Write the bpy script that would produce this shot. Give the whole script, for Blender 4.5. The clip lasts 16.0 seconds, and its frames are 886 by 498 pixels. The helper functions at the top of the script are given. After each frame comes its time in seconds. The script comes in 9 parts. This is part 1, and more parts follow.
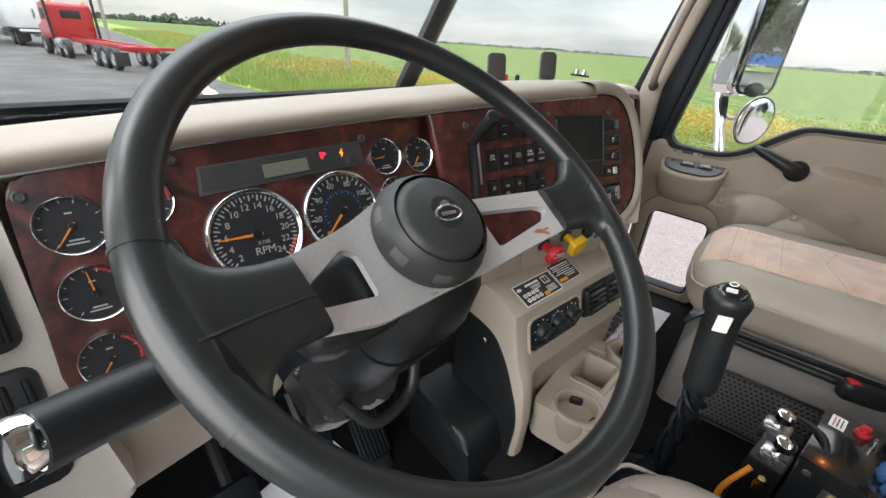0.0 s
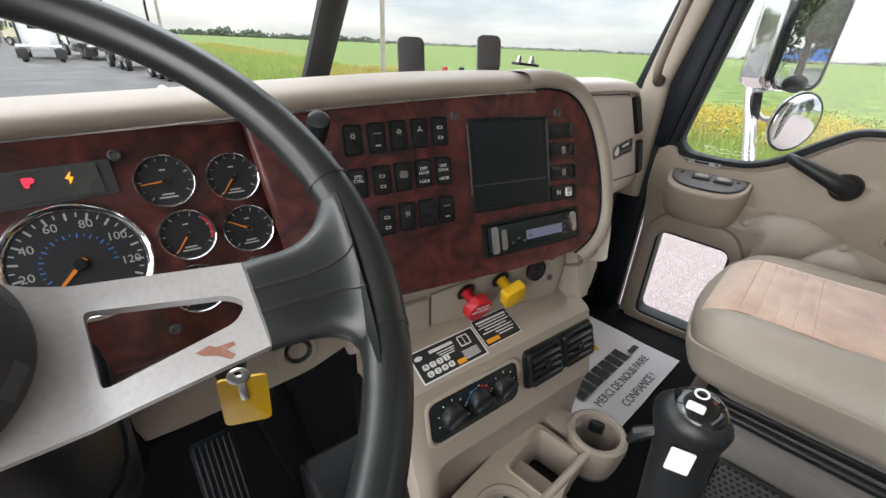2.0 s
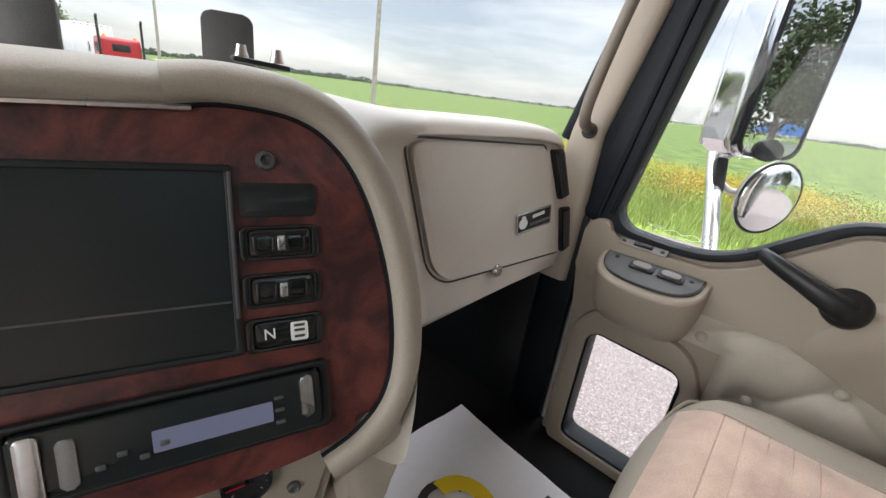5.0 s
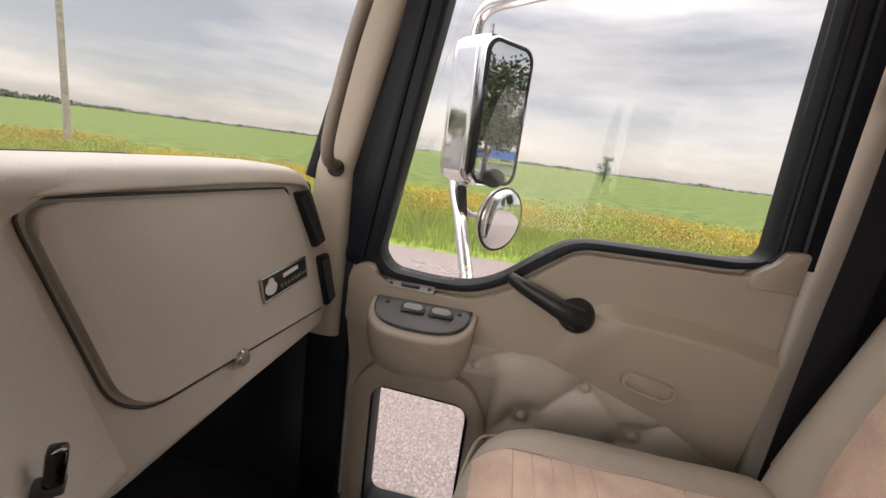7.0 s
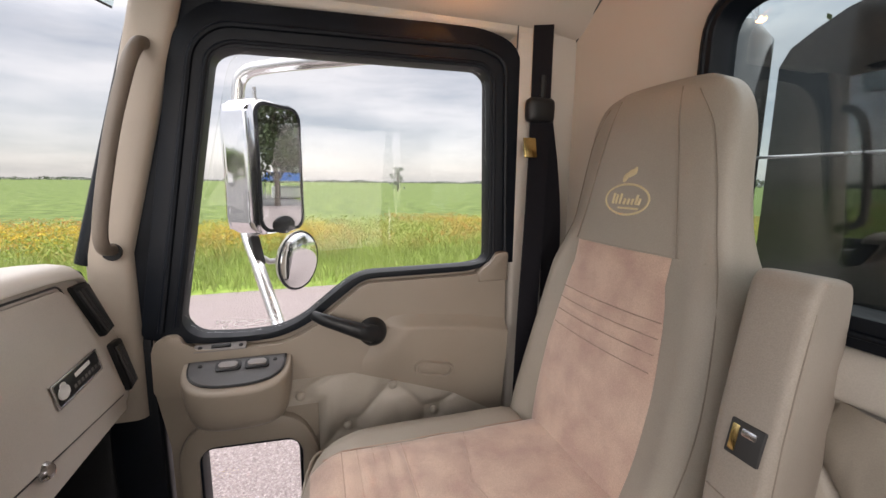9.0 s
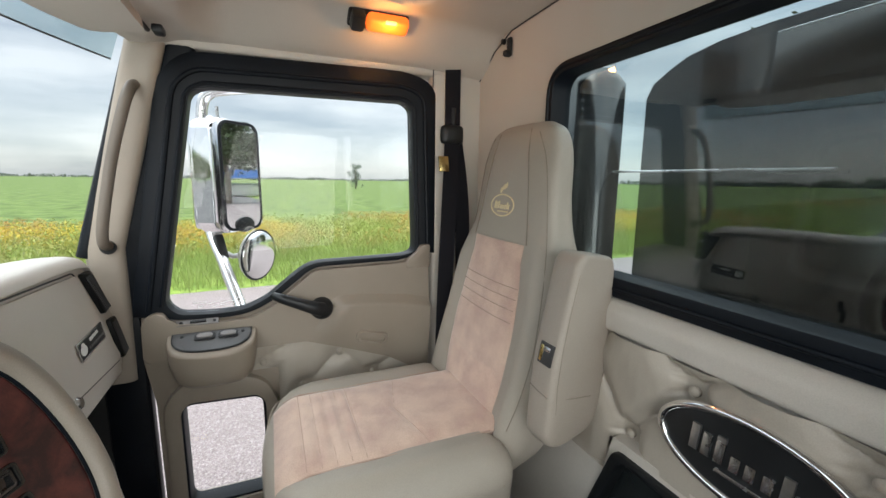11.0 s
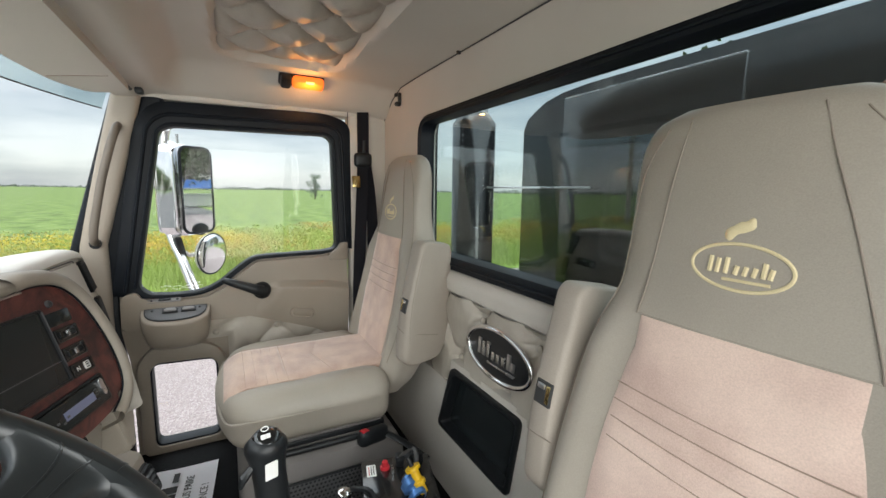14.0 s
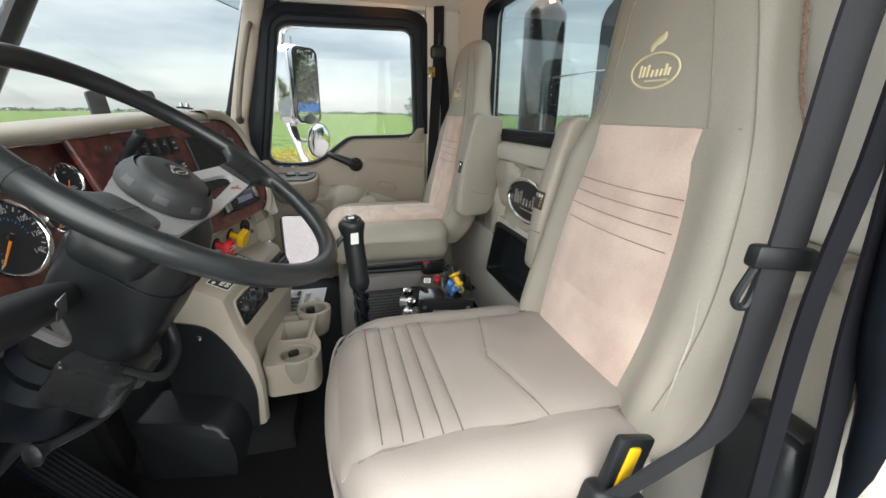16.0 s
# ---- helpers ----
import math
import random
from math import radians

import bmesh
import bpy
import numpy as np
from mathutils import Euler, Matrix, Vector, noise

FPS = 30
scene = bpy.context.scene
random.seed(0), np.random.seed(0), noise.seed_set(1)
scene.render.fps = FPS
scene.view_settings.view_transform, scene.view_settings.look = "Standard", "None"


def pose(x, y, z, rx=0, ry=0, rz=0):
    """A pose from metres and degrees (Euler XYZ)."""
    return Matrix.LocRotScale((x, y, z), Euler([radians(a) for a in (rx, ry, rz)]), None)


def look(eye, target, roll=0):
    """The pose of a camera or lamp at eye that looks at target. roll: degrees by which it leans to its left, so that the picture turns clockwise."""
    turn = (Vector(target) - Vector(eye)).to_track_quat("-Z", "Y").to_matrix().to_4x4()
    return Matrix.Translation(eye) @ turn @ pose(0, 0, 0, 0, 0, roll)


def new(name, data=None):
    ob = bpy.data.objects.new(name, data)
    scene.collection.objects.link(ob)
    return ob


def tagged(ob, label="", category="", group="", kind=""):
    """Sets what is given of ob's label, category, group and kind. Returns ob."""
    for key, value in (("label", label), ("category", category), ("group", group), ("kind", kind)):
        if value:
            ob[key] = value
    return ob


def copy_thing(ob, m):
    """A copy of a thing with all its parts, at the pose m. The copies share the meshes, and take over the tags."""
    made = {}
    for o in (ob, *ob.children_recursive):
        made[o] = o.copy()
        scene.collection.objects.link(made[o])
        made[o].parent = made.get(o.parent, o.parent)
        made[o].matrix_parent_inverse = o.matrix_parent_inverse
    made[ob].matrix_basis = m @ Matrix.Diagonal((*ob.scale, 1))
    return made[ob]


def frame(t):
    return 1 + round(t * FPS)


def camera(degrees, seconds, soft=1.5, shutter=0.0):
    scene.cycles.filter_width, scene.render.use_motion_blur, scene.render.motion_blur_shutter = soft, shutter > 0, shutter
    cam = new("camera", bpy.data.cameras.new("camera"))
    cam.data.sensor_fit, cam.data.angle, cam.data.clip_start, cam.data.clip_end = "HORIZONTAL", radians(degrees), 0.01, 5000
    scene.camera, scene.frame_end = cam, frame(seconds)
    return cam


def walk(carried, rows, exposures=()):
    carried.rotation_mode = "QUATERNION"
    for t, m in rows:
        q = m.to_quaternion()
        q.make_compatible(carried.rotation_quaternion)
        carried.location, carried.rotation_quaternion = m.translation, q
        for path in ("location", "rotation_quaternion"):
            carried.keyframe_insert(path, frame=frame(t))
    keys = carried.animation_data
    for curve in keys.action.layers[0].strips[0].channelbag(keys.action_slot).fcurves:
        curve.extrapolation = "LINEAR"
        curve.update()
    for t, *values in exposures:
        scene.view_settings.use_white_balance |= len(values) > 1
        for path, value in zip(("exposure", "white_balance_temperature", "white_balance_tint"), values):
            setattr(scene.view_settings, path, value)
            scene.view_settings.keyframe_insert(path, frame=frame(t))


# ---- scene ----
cam = camera(94.4, 16.0)
PATH = [
    (0, (-0.871, 0.469, 1.022), (0.565, 1.533, 0.123), 4.3),
    (0.5, (-0.779, 0.473, 1.015), (0.655, 1.531, 0.107), 4.4),
    (1, (-0.683, 0.455, 1.009), (0.718, 1.55, 0.093), 3.7),
    (1.5, (-0.595, 0.432, 1.001), (0.764, 1.584, 0.093), 2.8),
    (2, (-0.506, 0.424, 0.997), (0.82, 1.627, 0.107), 2.7),
    (2.5, (-0.425, 0.425, 0.994), (0.896, 1.663, 0.144), 3.5),
    (3, (-0.337, 0.436, 0.988), (0.987, 1.682, 0.155), 4.6),
    (3.2, (-0.303, 0.438, 0.98), (1.027, 1.69, 0.165), 4.8),
    (5.3, (0.059, 0.483, 0.962), (1.523, 1.664, 0.282), 8.4),
    (5.5, (0.088, 0.491, 0.952), (1.592, 1.628, 0.286), 8.5),
    (6, (0.145, 0.495, 0.946), (1.792, 1.452, 0.34), 8.7),
    (6.5, (0.164, 0.496, 0.962), (1.972, 1.163, 0.427), 8.7),
    (7, (0.157, 0.513, 0.984), (2.082, 0.812, 0.53), 7.5),
    (7.5, (0.133, 0.506, 1.026), (2.095, 0.476, 0.637), 5.0),
    (8, (0.093, 0.502, 1.053), (2.041, 0.198, 0.719), 2.6),
    (8.5, (0.042, 0.49, 1.067), (1.956, 0.004, 0.751), 1.1),
    (9, (-0.024, 0.478, 1.072), (1.864, -0.102, 0.754), 0.6),
    (9.5, (-0.115, 0.476, 1.077), (1.749, -0.175, 0.755), 0.8),
    (9.7, (-0.153, 0.476, 1.083), (1.703, -0.195, 0.757), 0.8),
    (11.8, (-0.436, 0.493, 1.108), (1.375, -0.299, 0.8), 0.8),
    (12, (-0.469, 0.486, 1.106), (1.345, -0.302, 0.813), 0.7),
    (12.5, (-0.577, 0.472, 1.091), (1.248, -0.304, 0.829), 0.1),
    (13, (-0.689, 0.48, 1.107), (1.139, -0.286, 0.842), -0.5),
    (13.5, (-0.761, 0.471, 1.126), (1.01, -0.412, 0.833), -0.1),
    (14, (-0.852, 0.476, 1.122), (0.898, -0.453, 0.846), 0.8),
    (14.5, (-0.966, 0.465, 1.106), (0.807, -0.414, 0.816), 0.9),
    (15, (-1.076, 0.457, 1.072), (0.727, -0.333, 0.718), 1.0),
    (15.5, (-1.158, 0.455, 1.003), (0.671, -0.199, 0.527), 1.5),
    (16, (-1.232, 0.47, 0.961), (0.605, -0.018, 0.339), 0.7),
]
EXPOSURES = [(0.0, 0.82, 6500, 10), (0.6, 0.97, 6500, 11), (3.0, 0.97, 6500, 11), (5.5, 0.88, 6500, 12), (6.0, 0.80, 6750, 15), (6.5, 0.57, 7100, 18), (8.0, 0.52, 7500, 21), (9.0, 0.7, 6900, 18), (9.7, 0.70, 6600, 12), (12.0, 0.82, 6300, 7), (14.0, 0.78, 6400, 7), (15.0, 0.76, 6400, 5), (16.0, 0.73, 6400, 5)]
walk(cam, [(t, look(eye, target, roll)) for t, eye, target, roll in PATH], EXPOSURES)

# ---- sky, sun ----
world = bpy.data.worlds.new("overcast_sky")
scene.world = world
world.use_nodes = True
wn, wl = world.node_tree.nodes, world.node_tree.links
wn.clear()
w_out = wn.new("ShaderNodeOutputWorld")
w_bg = wn.new("ShaderNodeBackground")
sky = wn.new("ShaderNodeTexSky")
sky.sky_type = 'NISHITA'
sky.sun_disc = False
sky.sun_elevation, sky.sun_rotation = radians(57), radians(331)
tc = wn.new("ShaderNodeTexCoord")
mp = wn.new("ShaderNodeMapping")
mp.inputs["Scale"].default_value = (1.0, 1.0, 5.5)
nz = wn.new("ShaderNodeTexNoise")
nz.inputs["Scale"].default_value = 2.1
nz.inputs["Detail"].default_value = 6.0
nz.inputs["Roughness"].default_value = 0.55
ramp = wn.new("ShaderNodeValToRGB")
ramp.color_ramp.elements[0].position, ramp.color_ramp.elements[0].color = 0.36, (0.240, 0.262, 0.288, 1)
ramp.color_ramp.elements[1].position, ramp.color_ramp.elements[1].color = 0.62, (0.465, 0.470, 0.470, 1)
# an overcast sky brightens towards the zenith
sep = wn.new("ShaderNodeSeparateXYZ")
grad = wn.new("ShaderNodeMapRange")
grad.inputs["From Min"].default_value, grad.inputs["From Max"].default_value = 0.25, 0.95
grad.inputs["To Min"].default_value, grad.inputs["To Max"].default_value = 1.0, 8.0
mulc = wn.new("ShaderNodeVectorMath")
mulc.operation = 'SCALE'
sk = wn.new("ShaderNodeVectorMath")
sk.operation = 'SCALE'
sk.inputs["Scale"].default_value = 0.03
addc = wn.new("ShaderNodeVectorMath")
addc.operation = 'ADD'
wl.new(tc.outputs["Generated"], mp.inputs["Vector"])
wl.new(mp.outputs["Vector"], nz.inputs["Vector"])
wl.new(nz.outputs["Fac"], ramp.inputs["Fac"])
wl.new(tc.outputs["Generated"], sep.inputs["Vector"])
wl.new(sep.outputs["Z"], grad.inputs["Value"])
wl.new(ramp.outputs["Color"], mulc.inputs[0])
wl.new(grad.outputs["Result"], mulc.inputs["Scale"])
wl.new(sky.outputs["Color"], sk.inputs[0])
wl.new(mulc.outputs["Vector"], addc.inputs[0])
wl.new(sk.outputs["Vector"], addc.inputs[1])
wl.new(addc.outputs["Vector"], w_bg.inputs["Color"])
w_bg.inputs["Strength"].default_value = 1.0
wl.new(w_bg.outputs["Background"], w_out.inputs["Surface"])
sun_data = bpy.data.lights.new("sun", 'SUN')
sun_data.energy, sun_data.angle, sun_data.color = 0.4, radians(25), (1.0, 0.97, 0.93)
sun = new("sun", sun_data)
sun.matrix_world = look((-2.5, 4.5, 8), (0, 0, 0))
# added fill lamp outside the open driver's doorway, boosting the sky's light from there
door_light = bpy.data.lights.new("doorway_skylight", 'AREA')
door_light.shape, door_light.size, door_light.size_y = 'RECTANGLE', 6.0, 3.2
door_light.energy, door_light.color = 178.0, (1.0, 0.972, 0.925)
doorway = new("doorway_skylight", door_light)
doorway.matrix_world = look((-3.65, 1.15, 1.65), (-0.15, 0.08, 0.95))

# ---- materials ----
def mat(name, color, rough=0.5, metal=0.0, grain=0.0, gscale=400.0, var=0.0, vscale=6.0, bump=0.0, coat=0.0, spec=0.5, color2=None, sheen=0.0, bscale=None):
    """A principled material: colour varied at a broad and a fine scale, and a fine relief."""
    m = bpy.data.materials.new(name)
    m.use_nodes = True
    n, l = m.node_tree.nodes, m.node_tree.links
    b = n["Principled BSDF"]
    b.inputs["Base Color"].default_value = (*color, 1)
    b.inputs["Roughness"].default_value, b.inputs["Metallic"].default_value = rough, metal
    b.inputs["Coat Weight"].default_value, b.inputs["Specular IOR Level"].default_value = coat, spec
    b.inputs["Coat Roughness"].default_value = 0.06
    if sheen:
        b.inputs["Sheen Weight"].default_value = sheen
        b.inputs["Sheen Roughness"].default_value = 0.4
    t = n.new("ShaderNodeTexCoord")
    if var or grain:
        big = n.new("ShaderNodeTexNoise")
        big.inputs["Scale"].default_value, big.inputs["Detail"].default_value = vscale, 5.0
        l.new(t.outputs["Object"], big.inputs["Vector"])
        fine = n.new("ShaderNodeTexNoise")
        fine.inputs["Scale"].default_value, fine.inputs["Detail"].default_value = gscale, 2.0
        l.new(t.outputs["Object"], fine.inputs["Vector"])
        mix = n.new("ShaderNodeMix")
        mix.data_type = 'RGBA'
        dark = color2 or tuple(c * (1 - var) for c in color)
        mix.inputs["A"].default_value, mix.inputs["B"].default_value = (*dark, 1), (*color, 1)
        rng = n.new("ShaderNodeMapRange")
        rng.inputs["From Min"].default_value, rng.inputs["From Max"].default_value = 0.34, 0.62
        l.new(big.outputs["Fac"], rng.inputs["Value"])
        l.new(rng.outputs["Result"], mix.inputs["Factor"])
        mix2 = n.new("ShaderNodeMix")
        mix2.data_type, mix2.blend_type = 'RGBA', 'MULTIPLY'
        mix2.inputs["Factor"].default_value = 1.0
        r2 = n.new("ShaderNodeMapRange")
        r2.inputs["From Min"].default_value, r2.inputs["From Max"].default_value = 0.3, 0.7
        r2.inputs["To Min"].default_value, r2.inputs["To Max"].default_value = 1 - grain, 1.0
        l.new(fine.outputs["Fac"], r2.inputs["Value"])
        l.new(mix.outputs["Result"], mix2.inputs["A"])
        l.new(r2.outputs["Result"], mix2.inputs["B"])
        l.new(mix2.outputs["Result"], b.inputs["Base Color"])
        r3 = n.new("ShaderNodeMapRange")
        r3.inputs["To Min"].default_value, r3.inputs["To Max"].default_value = max(0.02, rough - 0.09), min(1.0, rough + 0.09)
        l.new(big.outputs["Fac"], r3.inputs["Value"])
        l.new(r3.outputs["Result"], b.inputs["Roughness"])
    if bump:
        bn = n.new("ShaderNodeTexNoise")
        bn.inputs["Scale"].default_value, bn.inputs["Detail"].default_value = bscale or gscale, 3.0
        l.new(t.outputs["Object"], bn.inputs["Vector"])
        bu = n.new("ShaderNodeBump")
        bu.inputs["Strength"].default_value, bu.inputs["Distance"].default_value = bump, 0.002
        l.new(bn.outputs["Fac"], bu.inputs["Height"])
        l.new(bu.outputs["Normal"], b.inputs["Normal"])
    return m


def glow(name, color, strength):
    m = bpy.data.materials.new(name)
    m.use_nodes = True
    b = m.node_tree.nodes["Principled BSDF"]
    b.inputs["Base Color"].default_value = (*color, 1)
    b.inputs["Emission Color"].default_value, b.inputs["Emission Strength"].default_value = (*color, 1), strength
    return m


def pane(name, tint, ior=1.45, dirt=0.0):
    """Thin clear glass: straight through, with a mirror-like gloss that grows towards grazing angles."""
    m = bpy.data.materials.new(name)
    m.use_nodes = True
    n, l = m.node_tree.nodes, m.node_tree.links
    n.clear()
    out, mx, tr, gl, lw = (n.new("ShaderNode" + k) for k in ("OutputMaterial", "MixShader", "BsdfTransparent", "BsdfGlossy", "LayerWeight"))
    tr.inputs["Color"].default_value = (*tint, 1)
    gl.inputs["Roughness"].default_value = 0.0
    lw.inputs["Blend"].default_value = 0.5
    pw, ma = n.new("ShaderNodeMath"), n.new("ShaderNodeMath")
    pw.operation, ma.operation = 'POWER', 'MULTIPLY_ADD'
    f0 = ((ior - 1) / (ior + 1)) ** 2
    pw.inputs[1].default_value = 5.0
    ma.inputs[1].default_value, ma.inputs[2].default_value = 1 - f0, f0
    l.new(lw.outputs["Facing"], pw.inputs[0])
    l.new(pw.outputs["Value"], ma.inputs[0])
    l.new(ma.outputs["Value"], mx.inputs["Fac"])
    l.new(tr.outputs["BSDF"], mx.inputs[1])
    l.new(gl.outputs["BSDF"], mx.inputs[2])
    if dirt:
        df, m2 = n.new("ShaderNodeBsdfDiffuse"), n.new("ShaderNodeMixShader")
        df.inputs["Color"].default_value = (0.7, 0.7, 0.68, 1)
        m2.inputs["Fac"].default_value = dirt
        l.new(mx.outputs["Shader"], m2.inputs[1])
        l.new(df.outputs["BSDF"], m2.inputs[2])
        l.new(m2.outputs["Shader"], out.inputs["Surface"])
    else:
        l.new(mx.outputs["Shader"], out.inputs["Surface"])
    return m


M_BEIGE = mat("beige_moulded_plastic", (0.40, 0.348, 0.288), 0.48, grain=0.10, gscale=900, var=0.10, vscale=5, bump=0.12)
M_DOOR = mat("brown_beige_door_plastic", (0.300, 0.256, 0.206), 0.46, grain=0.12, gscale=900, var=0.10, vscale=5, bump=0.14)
M_BEIGE_DARK = mat("taupe_moulded_plastic", (0.33, 0.285, 0.235), 0.5, grain=0.12, gscale=900, var=0.10, vscale=5, bump=0.12)
M_GRAB = mat("taupe_grab_handle", (0.20, 0.17, 0.14), 0.5, grain=0.15, gscale=700, var=0.12, bump=0.12)
# dashboard vinyl where it turns from the light, shade put into the colour
M_PAD = mat("padded_vinyl_shaded", (0.345, 0.305, 0.255), 0.48, grain=0.12, gscale=700, var=0.08, vscale=4, bump=0.22)
M_PEDESTAL = mat("grey_taupe_plastic", (0.19, 0.175, 0.165), 0.6, grain=0.15, gscale=500, var=0.12, vscale=6, bump=0.2)
# the same dashboard vinyl, lightened in colour for the faces that catch light
M_DASHTOP = mat("padded_vinyl_lit", (0.66, 0.62, 0.56), 0.36, grain=0.12, gscale=700, var=0.08, vscale=4, bump=0.22)
M_HEADLINER = mat("cream_headliner_vinyl", (0.60, 0.562, 0.502), 0.6, grain=0.10, gscale=600, var=0.07, vscale=3, bump=0.18)
M_QUILT = mat("tufted_beige_vinyl", (0.44, 0.398, 0.335), 0.42, grain=0.10, gscale=500, var=0.09, vscale=7, bump=0.15)
M_LEATHER = mat("taupe_seat_leather", (0.370, 0.333, 0.280), 0.45, grain=0.12, gscale=550, var=0.10, vscale=5, bump=0.20)
M_SUEDE = mat("worn_pinkish_suede", (0.64, 0.475, 0.375), 0.9, grain=0.18, gscale=500, color2=(0.50, 0.345, 0.28), var=0.2, vscale=15.0, bump=0.25, sheen=0.7)
M_PALE_LEATHER = mat("pale_beige_leather", (0.330, 0.283, 0.252), 0.45, grain=0.08, gscale=550, var=0.08, vscale=5, bump=0.18)
M_FLEECE = mat("taupe_armrest_vinyl", (0.37, 0.325, 0.275), 0.55, grain=0.14, gscale=520, var=0.10, vscale=6, bump=0.25)
M_SEAM = mat("dark_seam_shadow_thread", (0.30, 0.225, 0.175), 0.85)
# driver's copy of the suede, the open door's light put into its colour
M_SUEDE_PALE = mat("door_lit_pink_suede", (0.68, 0.525, 0.445), 0.9, grain=0.16, gscale=500, color2=(0.54, 0.395, 0.335), var=0.2, vscale=10.0, bump=0.25, sheen=0.6)
M_DIAL_PRINT = mat("pale_grey_dial_print", (0.46, 0.47, 0.46), 0.6)
M_SEAM_TAUPE = mat("taupe_seam_thread", (0.24, 0.205, 0.17), 0.85)
M_SHEEPSKIN = mat("brown_fleece_edge", (0.36, 0.25, 0.185), 0.95, grain=0.5, gscale=300, var=0.3, vscale=60, bump=0.9, sheen=0.6)
M_SEAM_SOFT = mat("soft_pink_seam", (0.42, 0.30, 0.24), 0.85)
M_SEAM_DARK = mat("brown_grey_seam", (0.16, 0.135, 0.115), 0.85)
M_GOLD = mat("gold_embroidery", (0.72, 0.62, 0.38), 0.6, grain=0.25, gscale=1500)
M_BLACK = mat("black_plastic", (0.012, 0.014, 0.016), 0.40, spec=0.40, grain=0.2, gscale=700, var=0.2, vscale=9, bump=0.05)
M_RUBBER = mat("black_rubber_seal", (0.005, 0.008, 0.013), 0.48, spec=0.22, grain=0.2, gscale=300, var=0.3, vscale=12, bump=0.1)
M_WHEEL = mat("black_wheel_vinyl", (0.018, 0.021, 0.022), 0.33, spec=0.60, grain=0.2, gscale=900, var=0.25, vscale=14, bump=0.04)
M_HUB = mat("charcoal_hub_plastic", (0.030, 0.032, 0.033), 0.46, grain=0.2, gscale=900, var=0.3, vscale=22, bump=0.06)
M_GREY = mat("grey_plastic", (0.075, 0.076, 0.08), 0.5, grain=0.15, gscale=600, var=0.12, bump=0.1)
M_NET = mat("grey_elastic_net", (0.12, 0.12, 0.122), 0.6, grain=0.2, gscale=500)
M_MIDGREY = mat("mid_grey_plastic", (0.21, 0.20, 0.195), 0.5, grain=0.12, gscale=500, var=0.12)
M_STEEL = mat("satin_steel_spoke", (0.56, 0.55, 0.545), 0.38, metal=0.35, grain=0.10, gscale=300, var=0.18, vscale=9)
M_CHROME = mat("chrome", (0.86, 0.86, 0.87), 0.06, metal=1.0)
M_BRUSHED = mat("brushed_aluminium", (0.62, 0.62, 0.63), 0.28, metal=1.0, grain=0.1, gscale=200)
M_MIRROR = mat("mirror_silver", (0.80, 0.82, 0.82), 0.0, metal=1.0)
M_BRASS = mat("brass", (0.62, 0.47, 0.20), 0.25, metal=1.0)
M_FACE = mat("black_dial_face", (0.016, 0.017, 0.020), 0.6)
M_WHITE = mat("white_print", (0.78, 0.78, 0.76), 0.6)
M_PRINT = mat("grey_white_print", (0.50, 0.50, 0.49), 0.6)
M_ORANGE = mat("orange_needle", (0.80, 0.26, 0.02), 0.5)
M_RED = mat("red_plastic", (0.52, 0.018, 0.030), 0.38, var=0.15, grain=0.1)
M_YELLOW = mat("yellow_plastic", (0.78, 0.47, 0.010), 0.4, var=0.12, grain=0.08)
M_BLUE = mat("blue_anodised_fitting", (0.10, 0.24, 0.55), 0.32, metal=0.5, var=0.15, grain=0.1)
M_ORANGE_PRINT = mat("orange_print", (0.80, 0.36, 0.01), 0.55)
M_RED_PRINT = mat("red_print", (0.55, 0.03, 0.04), 0.6)
M_BLUE_PRINT = mat("blue_print", (0.05, 0.22, 0.62), 0.6)
M_LCD = mat("grey_lcd", (0.20, 0.20, 0.165), 0.18, coat=0.4)
M_SCREEN = mat("dark_panel_blank", (0.015, 0.019, 0.020), 0.24, spec=0.40)
M_RADIO_LCD = mat("blue_grey_lcd", (0.20, 0.22, 0.34), 0.25)
M_PAPER = mat("white_paper", (0.86, 0.85, 0.88), 0.75, grain=0.03, gscale=80, var=0.03, bump=0.1, bscale=12)
M_INK = mat("black_ink", (0.03, 0.03, 0.03), 0.7)
M_PAPER_YELLOW = mat("yellow_ink", (0.80, 0.56, 0.01), 0.7)
M_CARPET = mat("black_floor_rubber", (0.006, 0.006, 0.007), 0.75, spec=0.14, grain=0.4, gscale=260, var=0.3, vscale=8, bump=0.6, bscale=240)
M_WEB = mat("black_seat_belt_webbing", (0.008, 0.008, 0.012), 0.75, spec=0.2, grain=0.35, gscale=700, var=0.2, vscale=20, bump=0.5)
M_BODY = mat("black_glossy_paint", (0.010, 0.011, 0.012), 0.16, coat=0.4, var=0.2, grain=0.1)
M_GLASS = pane("clear_window_glass", (0.985, 0.99, 0.985), 1.24, dirt=0.006)
M_REAR_GLASS = pane("dark_tinted_glass", (0.80, 0.86, 0.855), 1.75, dirt=0.0006)
M_AMBER = glow("amber_lamp_lens", (1.0, 0.16, 0.018), 0.75)
M_AMBER_HOT = glow("amber_bulb_glow", (1.0, 0.46, 0.14), 1.4)
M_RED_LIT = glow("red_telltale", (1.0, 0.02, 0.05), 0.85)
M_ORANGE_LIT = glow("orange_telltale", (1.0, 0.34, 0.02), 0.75)


